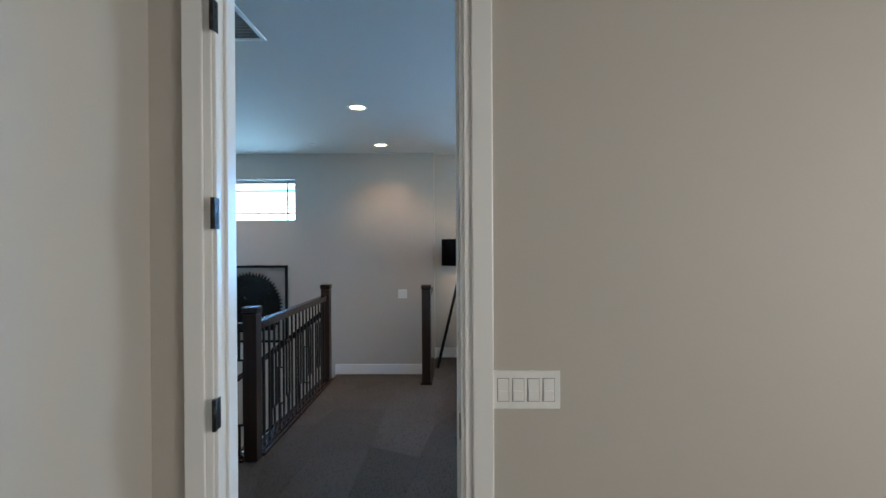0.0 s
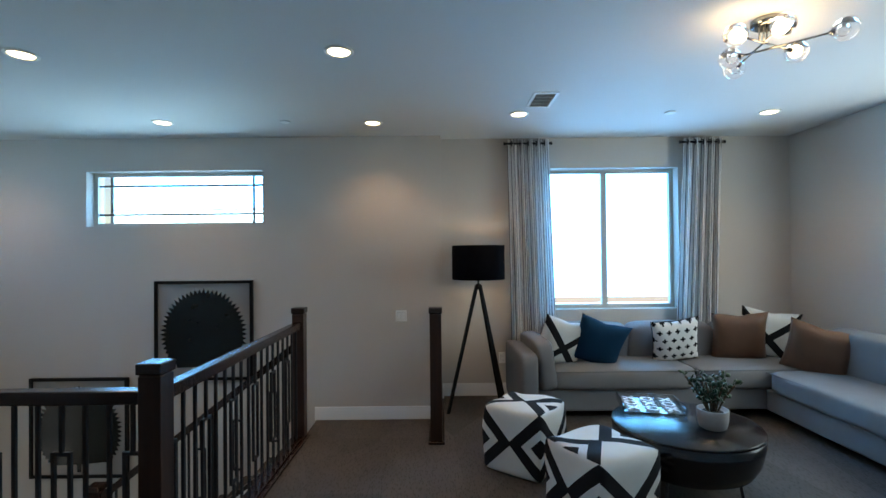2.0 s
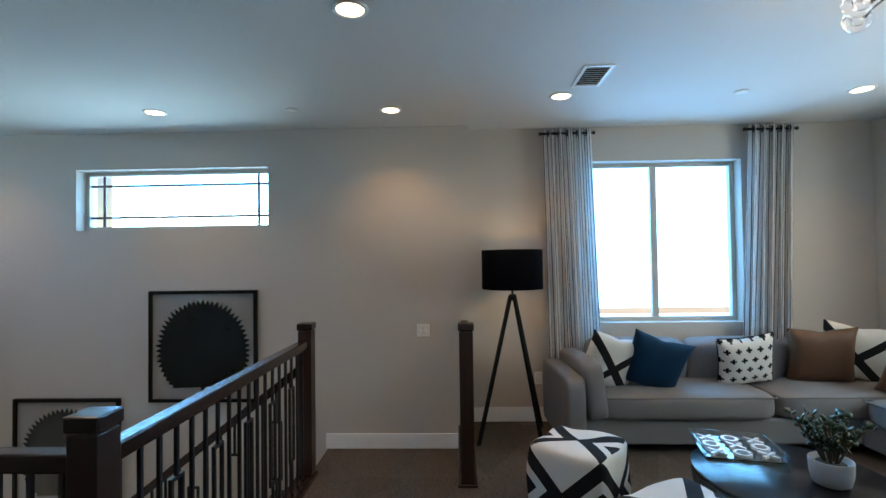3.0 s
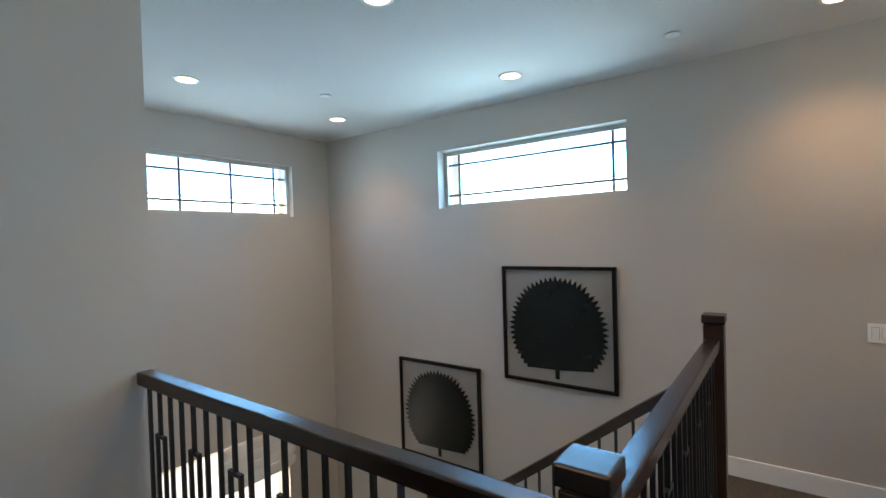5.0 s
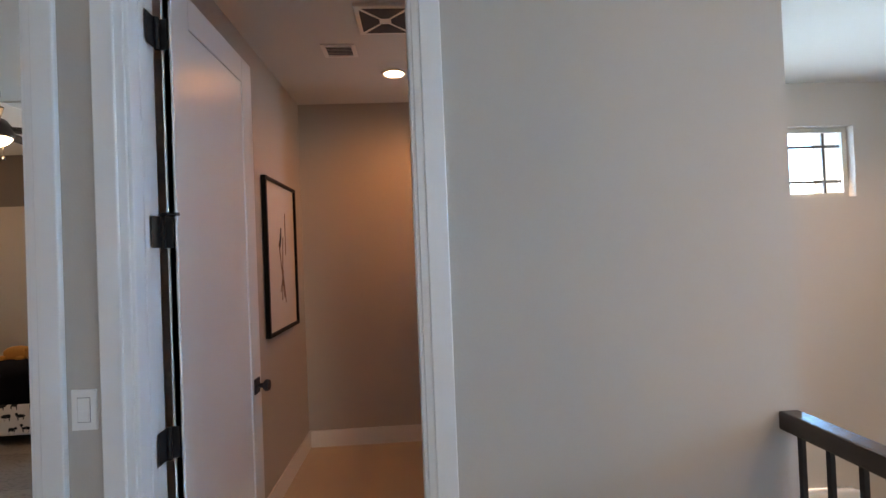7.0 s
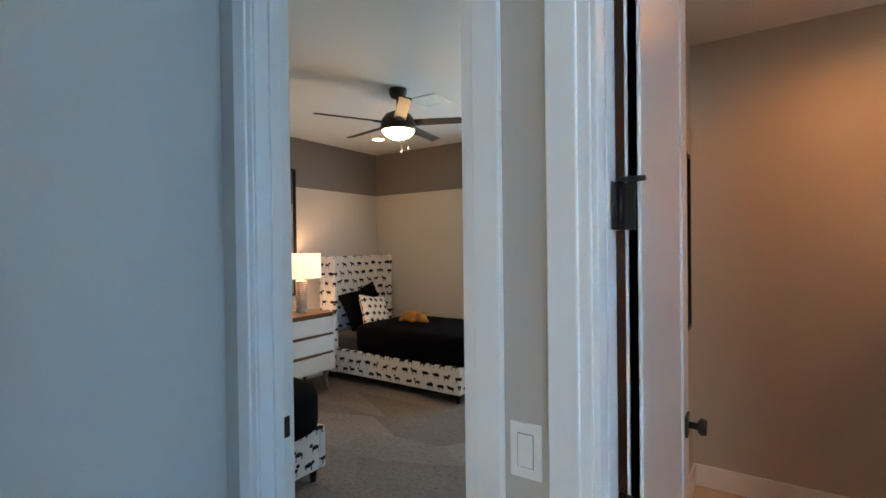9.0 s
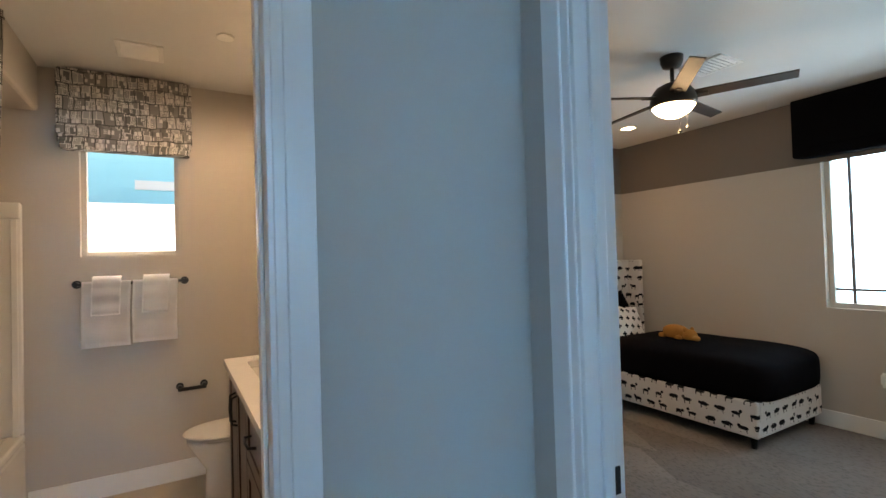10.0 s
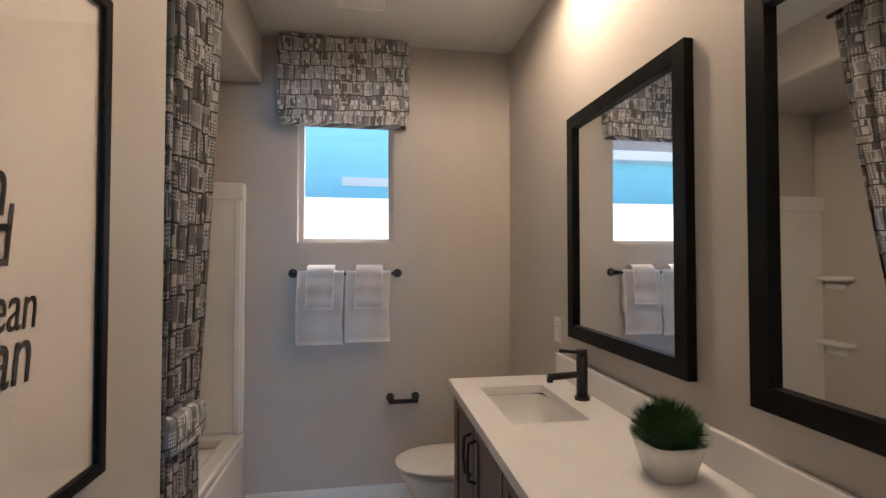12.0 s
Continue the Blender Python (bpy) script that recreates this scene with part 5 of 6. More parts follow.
def fan_leaf(a, cx, cz, rw, rh, mat, depth):
    """A round fan palm leaf with a saw-tooth rim and a short stalk."""
    bm = bmesh.new()
    rnd = random.Random(11)
    pts = []
    n = 46
    for k in range(n):
        th = radians(-48 + 276 * k / (n - 1))
        low = max(0.0, -math.sin(th))
        wide = 1 + 0.16 * low * abs(math.cos(th))
        tooth = 0.10 * (1 - low) + 0.02
        for q in (0, 1):
            t2 = th + q * radians(276 / n * 0.5)
            r = (0.93 if q == 0 else 0.93 + tooth * (0.8 + 0.4 * rnd.random())) * wide
            pts.append((cx + rw * r * math.cos(t2), cz + max(rh * r * math.sin(t2), -0.86 * rh - 0.006 * q)))
    pts += [(cx - 0.02, cz - rh * 0.80), (cx - 0.018, cz - rh * 0.98), (cx + 0.018, cz - rh * 0.98), (cx + 0.02, cz - rh * 0.80)]
    front = [bm.verts.new((x, -depth - 0.004, z)) for x, z in pts]
    rear = [bm.verts.new((x, -depth, z)) for x, z in pts]
    bm.faces.new(front)
    for k in range(len(pts)):
        bm.faces.new((front[k], front[(k + 1) % len(pts)], rear[(k + 1) % len(pts)], rear[k]))
    part("leaf_print", bm, mat, a, "black fan palm leaf")


def glazing(a, w, h, depth, bar_w=0.03):
    bm = bmesh.new()
    box(bm, -w / 2 + bar_w, w / 2 - bar_w, -depth, -depth + 0.003, bar_w, h - bar_w)
    g = part("glass", bm, GLASS, a)
    g.visible_shadow = False


for cx, z0 in ((-2.35, 0.24), (-3.635, -0.745)):
    a = framed("leaf_picture", "x", (cx, 6.39, z0), 1.01, 1.02, "large black-framed picture of a black fan palm leaf")
    fan_leaf(a, 0.0, 0.485, 0.42, 0.435, ARTINK, 0.018)
# roman shade of the lower stair window
rs = thing("window_blind", "white folded roman shade in the stair window", "window shade", (-5.20, 5.03, -0.47), 90)
for k in range(4):
    bm = bmesh.new()
    softbox(bm, 0.82 if k else 0.80, 0.05 + 0.01 * k, 0.13, 0.1, 6, 6, m=Matrix.Translation((0.32, 0.0, -0.06 - 0.105 * k)))
    part("fold", bm, PAPER if k < 0 else CERAMIC, rs)
# ---- bedroom ----


def bed(at, label, toy_side=1):
    """Upholstered twin bed: x across, y along; the headboard stands at the low-y end, the origin at its middle on the floor."""
    b = thing("twin_bed", label, "bed", at, group="twin beds")
    W, L = 1.02, 1.94
    bm = bmesh.new()
    box(bm, -W / 2, W / 2, 0.0, 0.09, 0.08, 1.40, bevel=0.02)
    hb = part("headboard", bm, CRITTER, b, "tall headboard in white critter print")
    for s in (-1, 1):
        bm = bmesh.new()
        box(bm, min(s * W / 2, s * (W / 2 - 0.06)), max(s * W / 2, s * (W / 2 - 0.06)), 0.09, 0.26, 0.08, 1.40, bevel=0.02)
        part("headboard_wing", bm, CRITTER, b)
        bm = bmesh.new()
        box(bm, min(s * W / 2, s * (W / 2 - 0.05)), max(s * W / 2, s * (W / 2 - 0.05)), 0.26, L, 0.09, 0.36, bevel=0.015)
        part("side_rail", bm, CRITTER, b)
    bm = bmesh.new()
    box(bm, -W / 2 + 0.05, W / 2 - 0.05, L - 0.05, L, 0.09, 0.36, bevel=0.015)
    part("footboard", bm, CRITTER, b)
    for x in (-W / 2 + 0.06, W / 2 - 0.06):
        for y in (0.12, L - 0.06):
            bm = bmesh.new()
            cyl(bm, (x, y, 0.0), (x, y, 0.10), 0.020, 0.028, n=14)
            part("leg", bm, BLACKWOOD, b)
    bm = bmesh.new()
    softbox(bm, W - 0.10, L - 0.16, 0.24, 0.05, 9, 8, m=Matrix.Translation((0, 0.09 + (L - 0.14) / 2, 0.42)))
    part("mattress", bm, GREYCLOTH, b, "dark grey fitted sheet over a mattress")
    bm = bmesh.new()
    softbox(bm, W - 0.005, L - 0.44, 0.34, 0.08, 12, 7, m=Matrix.Translation((0, L / 2 + 0.27, 0.485)))
    for v in bm.verts:
        if v.co.z > 0.45:
            v.co.z += 0.012 * noise.noise(v.co * 4)
    part("duvet", bm, BLACKCLOTH, b, "black duvet")
    return b


bed((-6.39, -2.475, 0), "twin bed in white critter print fabric with a black duvet")
bed((-3.74, -2.475, 0), "second twin bed in white critter print with a black duvet")
cushion("bed_pillow", (-6.30, -2.17, 0.80), (0.62, 0.46), 0.16, BLACKCLOTH, "black bed pillow against the headboard", (-20, -12, 180))
cushion("bed_cushion", (-6.30, -1.985, 0.74), 0.42, 0.14, CROSS, "white cushion with black plus signs", (-24, 8, 176), piping=BLACKCLOTH)
cushion("bed_pillow", (-3.74, -2.10, 0.76), (0.66, 0.44), 0.16, BLACKCLOTH, "black bed pillow against the headboard", (-20, 0, 180))
TOY = cloth("tan_plush", (0.42, 0.20, 0.06), grain_scale=180, bump=0.9)
toy = thing("plush_toy", "tan plush animal lying on the black duvet", "plush toy", (-6.37, -1.48, 0.645))
toy.matrix_world = pose(-6.37, -1.48, 0.645, 0, 0, 78)
bm = bmesh.new()
softbox(bm, 0.27, 0.14, 0.13, 0.15, 7, 2.6, m=Matrix.Translation((0, 0, 0.065)))
softbox(bm, 0.12, 0.11, 0.10, 0.1, 6, 2.4, m=Matrix.Translation((0.165, 0, 0.06)))
softbox(bm, 0.09, 0.06, 0.05, 0.1, 5, 2.4, m=Matrix.Translation((0.225, 0, 0.04)))
for sx, sy in ((0.10, 0.07), (0.10, -0.07), (-0.10, 0.07), (-0.10, -0.07)):
    softbox(bm, 0.07, 0.05, 0.05, 0.1, 5, 2.6, m=Matrix.Translation((sx, sy, 0.03)))
for sy in (0.045, -0.045):
    softbox(bm, 0.03, 0.03, 0.04, 0.1, 4, 2.4, m=Matrix.Translation((0.15, sy, 0.11)))
part("body", bm, TOY, toy)

# dresser with cut drawer grips
TEAK = wood_material("teak_wood", (0.10, 0.05, 0.025), (0.20, 0.105, 0.055), 0.4)
WHITELAC = material("white_lacquer", (0.72, 0.72, 0.72), 0.35, vary=0.02)
dr = thing("dresser", "white three-drawer dresser with teak top and grips", "dresser", (-5.16, -2.22, 0))
part("carcass", boxes((-0.50, 0.50, -0.235, 0.215, 0.205, 0.80), bevel=0.004), TEAK, dr)
part("top", boxes((-0.51, 0.51, -0.24, 0.235, 0.80, 0.822), bevel=0.004), TEAK, dr)
for k in range(3):
    z0 = 0.212 + 0.196 * k
    d = part("drawer_front", boxes((-0.495, 0.495, 0.216, 0.234, z0, z0 + 0.190 - (0.02 if k < 3 else 0)), bevel=0.003), WHITELAC, dr)
    if k:
        bm = bmesh.new()
        softbox(bm, 0.66, 0.012, 0.030, 0, 6, 6, m=Matrix.Translation((0, 0.232, z0 - 0.012)))
        part("grip", bm, TEAK, d, "long cut grip in teak")
part("side_panel", boxes((-0.512, -0.502, -0.235, 0.234, 0.205, 0.80), bevel=0.002), WHITELAC, dr)
part("side_panel", boxes((0.502, 0.512, -0.235, 0.234, 0.205, 0.80), bevel=0.002), WHITELAC, dr)
for x in (-0.42, 0.42):
    for y in (-0.17, 0.17):
        bm = bmesh.new()
        cyl(bm, (x * 1.06, y * 1.1, 0.0), (x, y, 0.206), 0.013, 0.024, n=14)
        part("leg", bm, TEAK, dr)


SHADE = glow("lit_linen_shade", (0.95, 0.72, 0.62), 0.42)
tl = thing("table_lamp", "table lamp with ribbed grey base and lit cream shade", "table lamp", (-5.44, -2.24, 0.822))
bm = bmesh.new()
prof = [(0.060, 0.0), (0.060, 0.012)]
for k in range(14):
    prof += [(0.056, 0.014 + 0.023 * k), (0.062, 0.020 + 0.023 * k), (0.062, 0.030 + 0.023 * k), (0.056, 0.036 + 0.023 * k)]
prof += [(0.03, 0.345), (0.012, 0.36), (0.012, 0.40)]
lathe(bm, 0, 0, prof, n=32)
part("base", bm, material("ribbed_grey_ceramic", (0.30, 0.29, 0.28), 0.5, vary=0.25, scale=30, grain=0.5, grain_scale=120, bump=0.3), tl, "ribbed grey ceramic base")
bm = bmesh.new()
lathe(bm, 0, 0, [(0.207, 0.365), (0.209, 0.366), (0.203, 0.625), (0.200, 0.625), (0.205, 0.366), (0.207, 0.365)], n=48, cap_low=False, cap_high=False)
part("shade", bm, SHADE, tl, "lit cream drum shade")
bm = bmesh.new()
cyl(bm, (0, 0, 0.40), (0, 0, 0.65), 0.004, n=8)
part("finial", bm, CHROME, tl)
ll = new("table_lamp_light", bpy.data.lights.new("table_lamp_light", "POINT"))
ll.data.energy, ll.data.color, ll.data.shadow_soft_size = 4, (1.0, 0.72, 0.45), 0.04
ll.location = (-5.44, -2.24, 1.33)
ac = thing("alarm_clock", "small black round desk clock with a white dial", "clock", (-5.10, -2.12, 0.822))
bm = bmesh.new()
softbox(bm, 0.13, 0.05, 0.085, 0, 6, 4, m=Matrix.Translation((0, 0, 0.043)))
part("case", bm, BLACK, ac)
bm = bmesh.new()
cyl(bm, (0, 0.024, 0.045), (0, 0.030, 0.045), 0.030, n=24)
part("dial", bm, PLASTIC, ac)
bm = bmesh.new()
bar(bm, (0, 0.0315, 0.045), (0.012, 0.0315, 0.060), 0.003)
bar(bm, (0, 0.0315, 0.045), (-0.016, 0.0315, 0.048), 0.003)
part("clock_hand", bm, BLACK, ac)

MIRROR = material("mirror_glass", (0.92, 0.93, 0.93), 0.01, 1.0, vary=0.0)
bmr = framed("wall_mirror", "x", (-5.13, -2.486, 0.98), 0.86, 1.40, "tall wall mirror in a thin black frame above the dresser", bar_w=0.022, depth=0.03, back=MIRROR, rz=180)

# ceiling fan
FANWOOD = material("dark_bronze", (0.035, 0.026, 0.020), 0.4, 0.3, vary=0.15, scale=12)
BLADE = wood_material("dark_fan_blade", (0.014, 0.008, 0.006), (0.030, 0.018, 0.012), 0.6)
cf = thing("ceiling_fan", "dark bronze five-blade ceiling fan with a lit bowl", "ceiling fan", (-5.02, -0.53, H))
bm = bmesh.new()
lathe(bm, 0, 0, [(0.020, -0.075), (0.055, -0.065), (0.068, -0.035), (0.070, 0.0)], n=28)
part("canopy", bm, FANWOOD, cf)
bm = bmesh.new()
cyl(bm, (0, 0, -0.18), (0, 0, -0.07), 0.013, n=14)
part("downrod", bm, FANWOOD, cf)
bm = bmesh.new()
lathe(bm, 0, 0, [(0.135, -0.325), (0.140, -0.30), (0.135, -0.25), (0.10, -0.20), (0.05, -0.175), (0.02, -0.165)], n=40)
part("motor", bm, FANWOOD, cf)
bm = bmesh.new()
lathe(bm, 0, 0, [(0.001, -0.395), (0.05, -0.388), (0.10, -0.36), (0.128, -0.326)], n=36, cap_low=False)
part("light_bowl", bm, LENS, cf, "glowing glass bowl")
for k in range(5):
    a = 44 + 72 * k
    bm = bmesh.new()
    m = pose(0, 0, -0.265, 0, 0, a) @ pose(0, 0, 0, -13, 0, 0)
    vs = box(bm, 0.13, 0.65, -0.066, 0.066, -0.004, 0.004, bevel=0.003)
    for v in bm.verts:
        f = (v.co.x - 0.13) / 0.52
        v.co.y *= 0.72 + 0.38 * min(f * 1.6, 1) - (0.5 * max(f - 0.88, 0) / 0.12)
    bmesh.ops.transform(bm, matrix=m, verts=bm.verts[:])
    bl = part("blade", bm, BLADE, cf, "dark wood fan blade")
    bm = bmesh.new()
    box(bm, 0.09, 0.20, -0.018, 0.018, -0.012, -0.004, bevel=0.003, m=m)
    part("blade_iron", bm, FANWOOD, bl)
for dx, dz in ((0.03, -0.50), (-0.05, -0.46)):
    bm = bmesh.new()
    cyl(bm, (dx, 0.06, dz), (dx, 0.06, -0.33), 0.0015, n=6)
    bmesh.ops.create_uvsphere(bm, u_segments=10, v_segments=8, radius=0.011, matrix=Matrix.Translation((dx, 0.06, dz)))
    part("pull_chain", bm, CHROME, cf)
fg = new("ceiling_fan_light", bpy.data.lights.new("ceiling_fan_light", "POINT"))
fg.data.energy, fg.data.color, fg.data.shadow_soft_size = 3.0, (1.0, 0.76, 0.5), 0.10
fg.location = (-5.02, -0.53, H - 0.46)

# black valance over the bedroom window
bv = thing("window_valance", "black folded fabric valance over the bedroom window", "valance", (-6.906, 0.45, 2.24))
bm = bmesh.new()
box(bm, 0.0, 0.12, -1.08, 0.85, 0.02, 0.49, bevel=0.008)
part("board_cover", bm, BLACKCLOTH, bv)
bm = bmesh.new()
softbox(bm, 0.12, 1.92, 0.10, 0.05, 7, 6, m=Matrix.Translation((0.068, -0.115, 0.035)))
part("fold", bm, BLACKCLOTH, bv)

# desk with two metal chairs
dk = thing("desk", "long white desk with a thick top against the wall", "desk", (-4.80, 1.06, 0))
part("tabletop", boxes((-0.95, 0.58, -0.22, 0.25, 0.665, 0.76), bevel=0.003), WHITELAC, dk)
for x in (-0.90, 0.53):
    part("leg_panel", boxes((x - 0.025, x + 0.025, -0.18, 0.22, 0.0, 0.665), bevel=0.003), WHITELAC, dk)


def metal_chair(at, rz):
    c = thing("metal_chair", "black metal cafe chair with a curved back hoop", "chair", at, rz, group="desk chairs")
    bm = bmesh.new()
    softbox(bm, 0.37, 0.36, 0.03, 0.1, 7, 6, m=Matrix.Translation((0, 0, 0.45)))
    part("seat", bm, BLACK, c, "black metal seat")
    for sx in (-1, 1):
        for sy in (-1, 1):
            bm = bmesh.new()
            bar(bm, (sx * 0.15, sy * 0.15, 0.45), (sx * 0.21, sy * 0.22, 0.0), 0.03, 0.022)
            part("leg", bm, BLACK, c)
    bm = bmesh.new()
    pts = [(-0.17, -0.16, 0.44), (-0.20, -0.20, 0.60)]
    for k in range(13):
        a = math.pi - math.pi * k / 12
        pts.append((0.19 * math.cos(a), -0.22 - 0.03 * math.sin(a), 0.66 + 0.20 * math.sin(a)))
    pts += [(0.20, -0.20, 0.60), (0.17, -0.16, 0.44)]
    tube(bm, pts, 0.02, 10)
    part("back_hoop", bm, BLACK, c)
    return c


metal_chair((-4.60, 0.94, 0), 8)
metal_chair((-5.30, 0.94, 0), -4)

# ---- laundry ----
APPL = material("white_enamel", (0.74, 0.74, 0.74), 0.22, vary=0.015)
GREYPLAST = material("grey_plastic", (0.22, 0.22, 0.23), 0.35, vary=0.04)
DARKGLASS = material("dark_door_glass", (0.02, 0.02, 0.022), 0.08, vary=0.05)


def washer(at, label):
    """Front loader on a drawer pedestal; the front faces -y."""
    w = thing("washing_machine", label, "washing machine", at, group="laundry machines")
    bm = bmesh.new()
    softbox(bm, 0.67, 0.78, 0.97, 0.0, 8, 30, m=Matrix.Translation((0, 0.40, 0.865)))
    part("body", bm, APPL, w)
    pd = part("pedestal", boxes((-0.332, 0.332, 0.02, 0.78, 0.0, 0.375), bevel=0.008), APPL, w)
    part("drawer", boxes((-0.31, 0.31, 0.006, 0.022, 0.05, 0.345), bevel=0.008), APPL, pd)
    bm = bmesh.new()
    tube(bm, [(-0.26, 0.0, 0.30), (-0.1, -0.006, 0.285), (0.1, -0.006, 0.285), (0.26, 0.0, 0.30)], 0.008, 8)
    part("drawer_grip", bm, GREYPLAST, pd)
    part("control_panel", boxes((-0.30, 0.05, -0.004, 0.014, 1.235, 1.325), bevel=0.006), GREYPLAST, w, "dark control panel")
    bm = bmesh.new()
    cyl(bm, (0.16, 0.012, 1.28), (0.16, -0.02, 1.28), 0.032, 0.028, n=28)
    part("dial", bm, APPL, w)
    bm = bmesh.new()
    tilt = pose(0, 0.008, 0.87, 90, 0, 0)
    ring = [(0.278, 0.0), (0.281, 0.030), (0.279, 0.034), (0.270, 0.046), (0.266, 0.048), (0.205, 0.040), (0.199, 0.038), (0.188, 0.026), (0.186, 0.022), (0.182, 0.004)]
    lathe(bm, 0, 0, ring, n=48, cap_low=False, cap_high=False)
    bmesh.ops.transform(bm, matrix=tilt, verts=bm.verts[:])
    dd = part("door", bm, APPL, w, "round white door ring")
    bm = bmesh.new()
    lathe(bm, 0, 0, [(0.185, 0.006), (0.15, 0.022), (0.10, 0.032), (0.001, 0.036)], n=40, cap_low=True, cap_high=False)
    bmesh.ops.transform(bm, matrix=tilt, verts=bm.verts[:])
    part("door_glass", bm, DARKGLASS, dd)
    return w


washer((-5.11, 2.40, 0), "white front-loading washer on a drawer pedestal")
washer((-4.41, 2.40, 0), "white front-loading dryer on a drawer pedestal")
la = framed("bird_picture", "x", (-4.85, 1.452, 1.03), 0.67, 0.98, "black-framed print of a small bird on reeds", bar_w=0.022, depth=0.03, back=PAPER, rz=180)
INKBROWN = material("brown_ink", (0.22, 0.12, 0.06), 0.7)
INKBLACK = material("black_ink", (0.015, 0.014, 0.014), 0.7)
bm = bmesh.new()
for p, q in (((-0.02, 0.20), (0.03, 0.62)), ((0.03, 0.22), (-0.06, 0.58)), ((0.06, 0.18), (0.0, 0.42)), ((-0.05, 0.26), (0.02, 0.40)), ((0.08, 0.50), (0.09, 0.78))):
    bar(bm, (p[0], -0.0155, p[1]), (q[0], -0.0155, q[1]), 0.002, 0.012)
part("reed_print", bm, INKBROWN, la)
bm = bmesh.new()
softbox(bm, 0.035, 0.004, 0.12, 0, 5, 2.2, m=pose(-0.03, -0.0165, 0.60, 0, 18, 0))
softbox(bm, 0.025, 0.004, 0.03, 0, 4, 2.2, m=pose(-0.015, -0.0165, 0.665, 0, 0, 0))
part("bird_print", bm, INKBLACK, la)

# ---- bathroom ----
SURROUND = material("white_fibreglass", (0.76, 0.75, 0.72), 0.25, vary=0.02)
QUARTZ = material("white_quartz", (0.76, 0.75, 0.74), 0.18, vary=0.02, scale=20)
CABWOOD = wood_material("brown_cabinet_wood", (0.045, 0.024, 0.015), (0.095, 0.052, 0.033), 0.4, axis=2)
TOWEL = cloth("white_terry", (0.90, 0.89, 0.90), grain_scale=260, bump=0.25)
PORCELAIN = material("white_porcelain", (0.76, 0.75, 0.73), 0.12, vary=0.01)

# tub with its surround, in the alcove
TX0, TX1, TY0, TY1 = -1.41, -0.62, BATHY, -0.86
tub = thing("bathtub", "white tub with moulded fibreglass wall surround", "bathtub", (0, 0, 0))
bm = bmesh.new()
box(bm, TX0, TX1, TY0 + 0.002, TY1 - 0.002, 0.0, 0.44, bevel=0.015)
part("apron", bm, SURROUND, tub)
bm = bmesh.new()
for a in ((TX0, TX0 + 0.09, TY0 + 0.003, TY1 - 0.003), (TX1 - 0.08, TX1 - 0.002, TY0 + 0.003, TY1 - 0.003), (TX0 + 0.09, TX1 - 0.08, TY0 + 0.003, TY0 + 0.11), (TX0 + 0.09, TX1 - 0.08, TY1 - 0.11, TY1 - 0.003)):
    box(bm, *a, 0.441, 0.49, bevel=0.012)
part("rim", bm, SURROUND, tub)
su = part("surround_panel", boxes((TX1 - 0.045, TX1 - 0.002, TY0 + 0.045, TY1 - 0.045, 0.49, 1.90), bevel=0.015), SURROUND, tub)
part("surround_panel", boxes((TX0, TX1, TY0 + 0.002, TY0 + 0.045, 0.49, 1.90), bevel=0.015), SURROUND, tub)
part("surround_panel", boxes((TX0 + 0.02, TX1, TY1 - 0.045, TY1 - 0.002, 0.49, 1.90), bevel=0.015), SURROUND, tub)
bm = bmesh.new()
box(bm, TX0, TX1 - 0.05, TY0 + 0.045, TY0 + 0.065, 1.80, 1.90, bevel=0.008)
box(bm, TX1 - 0.066, TX1 - 0.046, TY0 + 0.065, TY1 - 0.05, 1.80, 1.90, bevel=0.008)
part("surround_band", bm, SURROUND, su)
bm = bmesh.new()
box(bm, TX0 + 0.015, TX0 + 0.05, TY0 + 0.047, TY0 + 0.06, 0.49, 1.80, bevel=0.006)
part("edge_bead", bm, SURROUND, su)
for y in (-2.33, -1.68, -1.05):
    for z in (0.905, 1.34):
        bm = bmesh.new()
        softbox(bm, 0.13, 0.26, 0.040, 0, 6, 4, m=Matrix.Translation((TX1 - 0.10, y, z)))
        softbox(bm, 0.09, 0.16, 0.10, 0, 6, 3, m=Matrix.Translation((TX1 - 0.075, y, z - 0.04)))
        part("soap_shelf", bm, SURROUND, su)

# shower curtain on its rod, gathered and tied
sc = thing("shower_curtain", "grey city-print shower curtain tied with a matching band", "shower curtain", (0, 0, 0))
curtain("shower", "", "y", -1.62, -1.055, -1.525, 0.06, 2.70, 6, 0.034, 1.0, 0.0, mat=CITY, parent=sc, rep=0.8, pinch=(0.95, 0.52), rows=40)
bm = bmesh.new()
cyl(bm, (-1.515, -1.66, 2.705), (-1.515, -1.031, 2.705), 0.0125, n=16)
part("rod", bm, CHROME, sc, "dark metal curtain rod")
bm = bmesh.new()
uvl = bm.loops.layers.uv.new("UVMap")
softbox(bm, 0.085, 0.300, 0.115, 0.0, 8, 6, m=pose(-1.525, -1.205, 0.950, 4, 0, 0))
uvl = bm.loops.layers.uv.verify()
for f in bm.faces:
    for lp in f.loops:
        lp[uvl].uv = (lp.vert.co.y + lp.vert.co.x, lp.vert.co.z)
part("tie_band", bm, CITY, sc, "matching tie band")

# roman valance over the bath window
rv = thing("roman_valance", "grey city-print roman valance above the bathroom window", "valance", (-1.962, BATHY, 2.245))
VX, VD = 0.375, 0.10


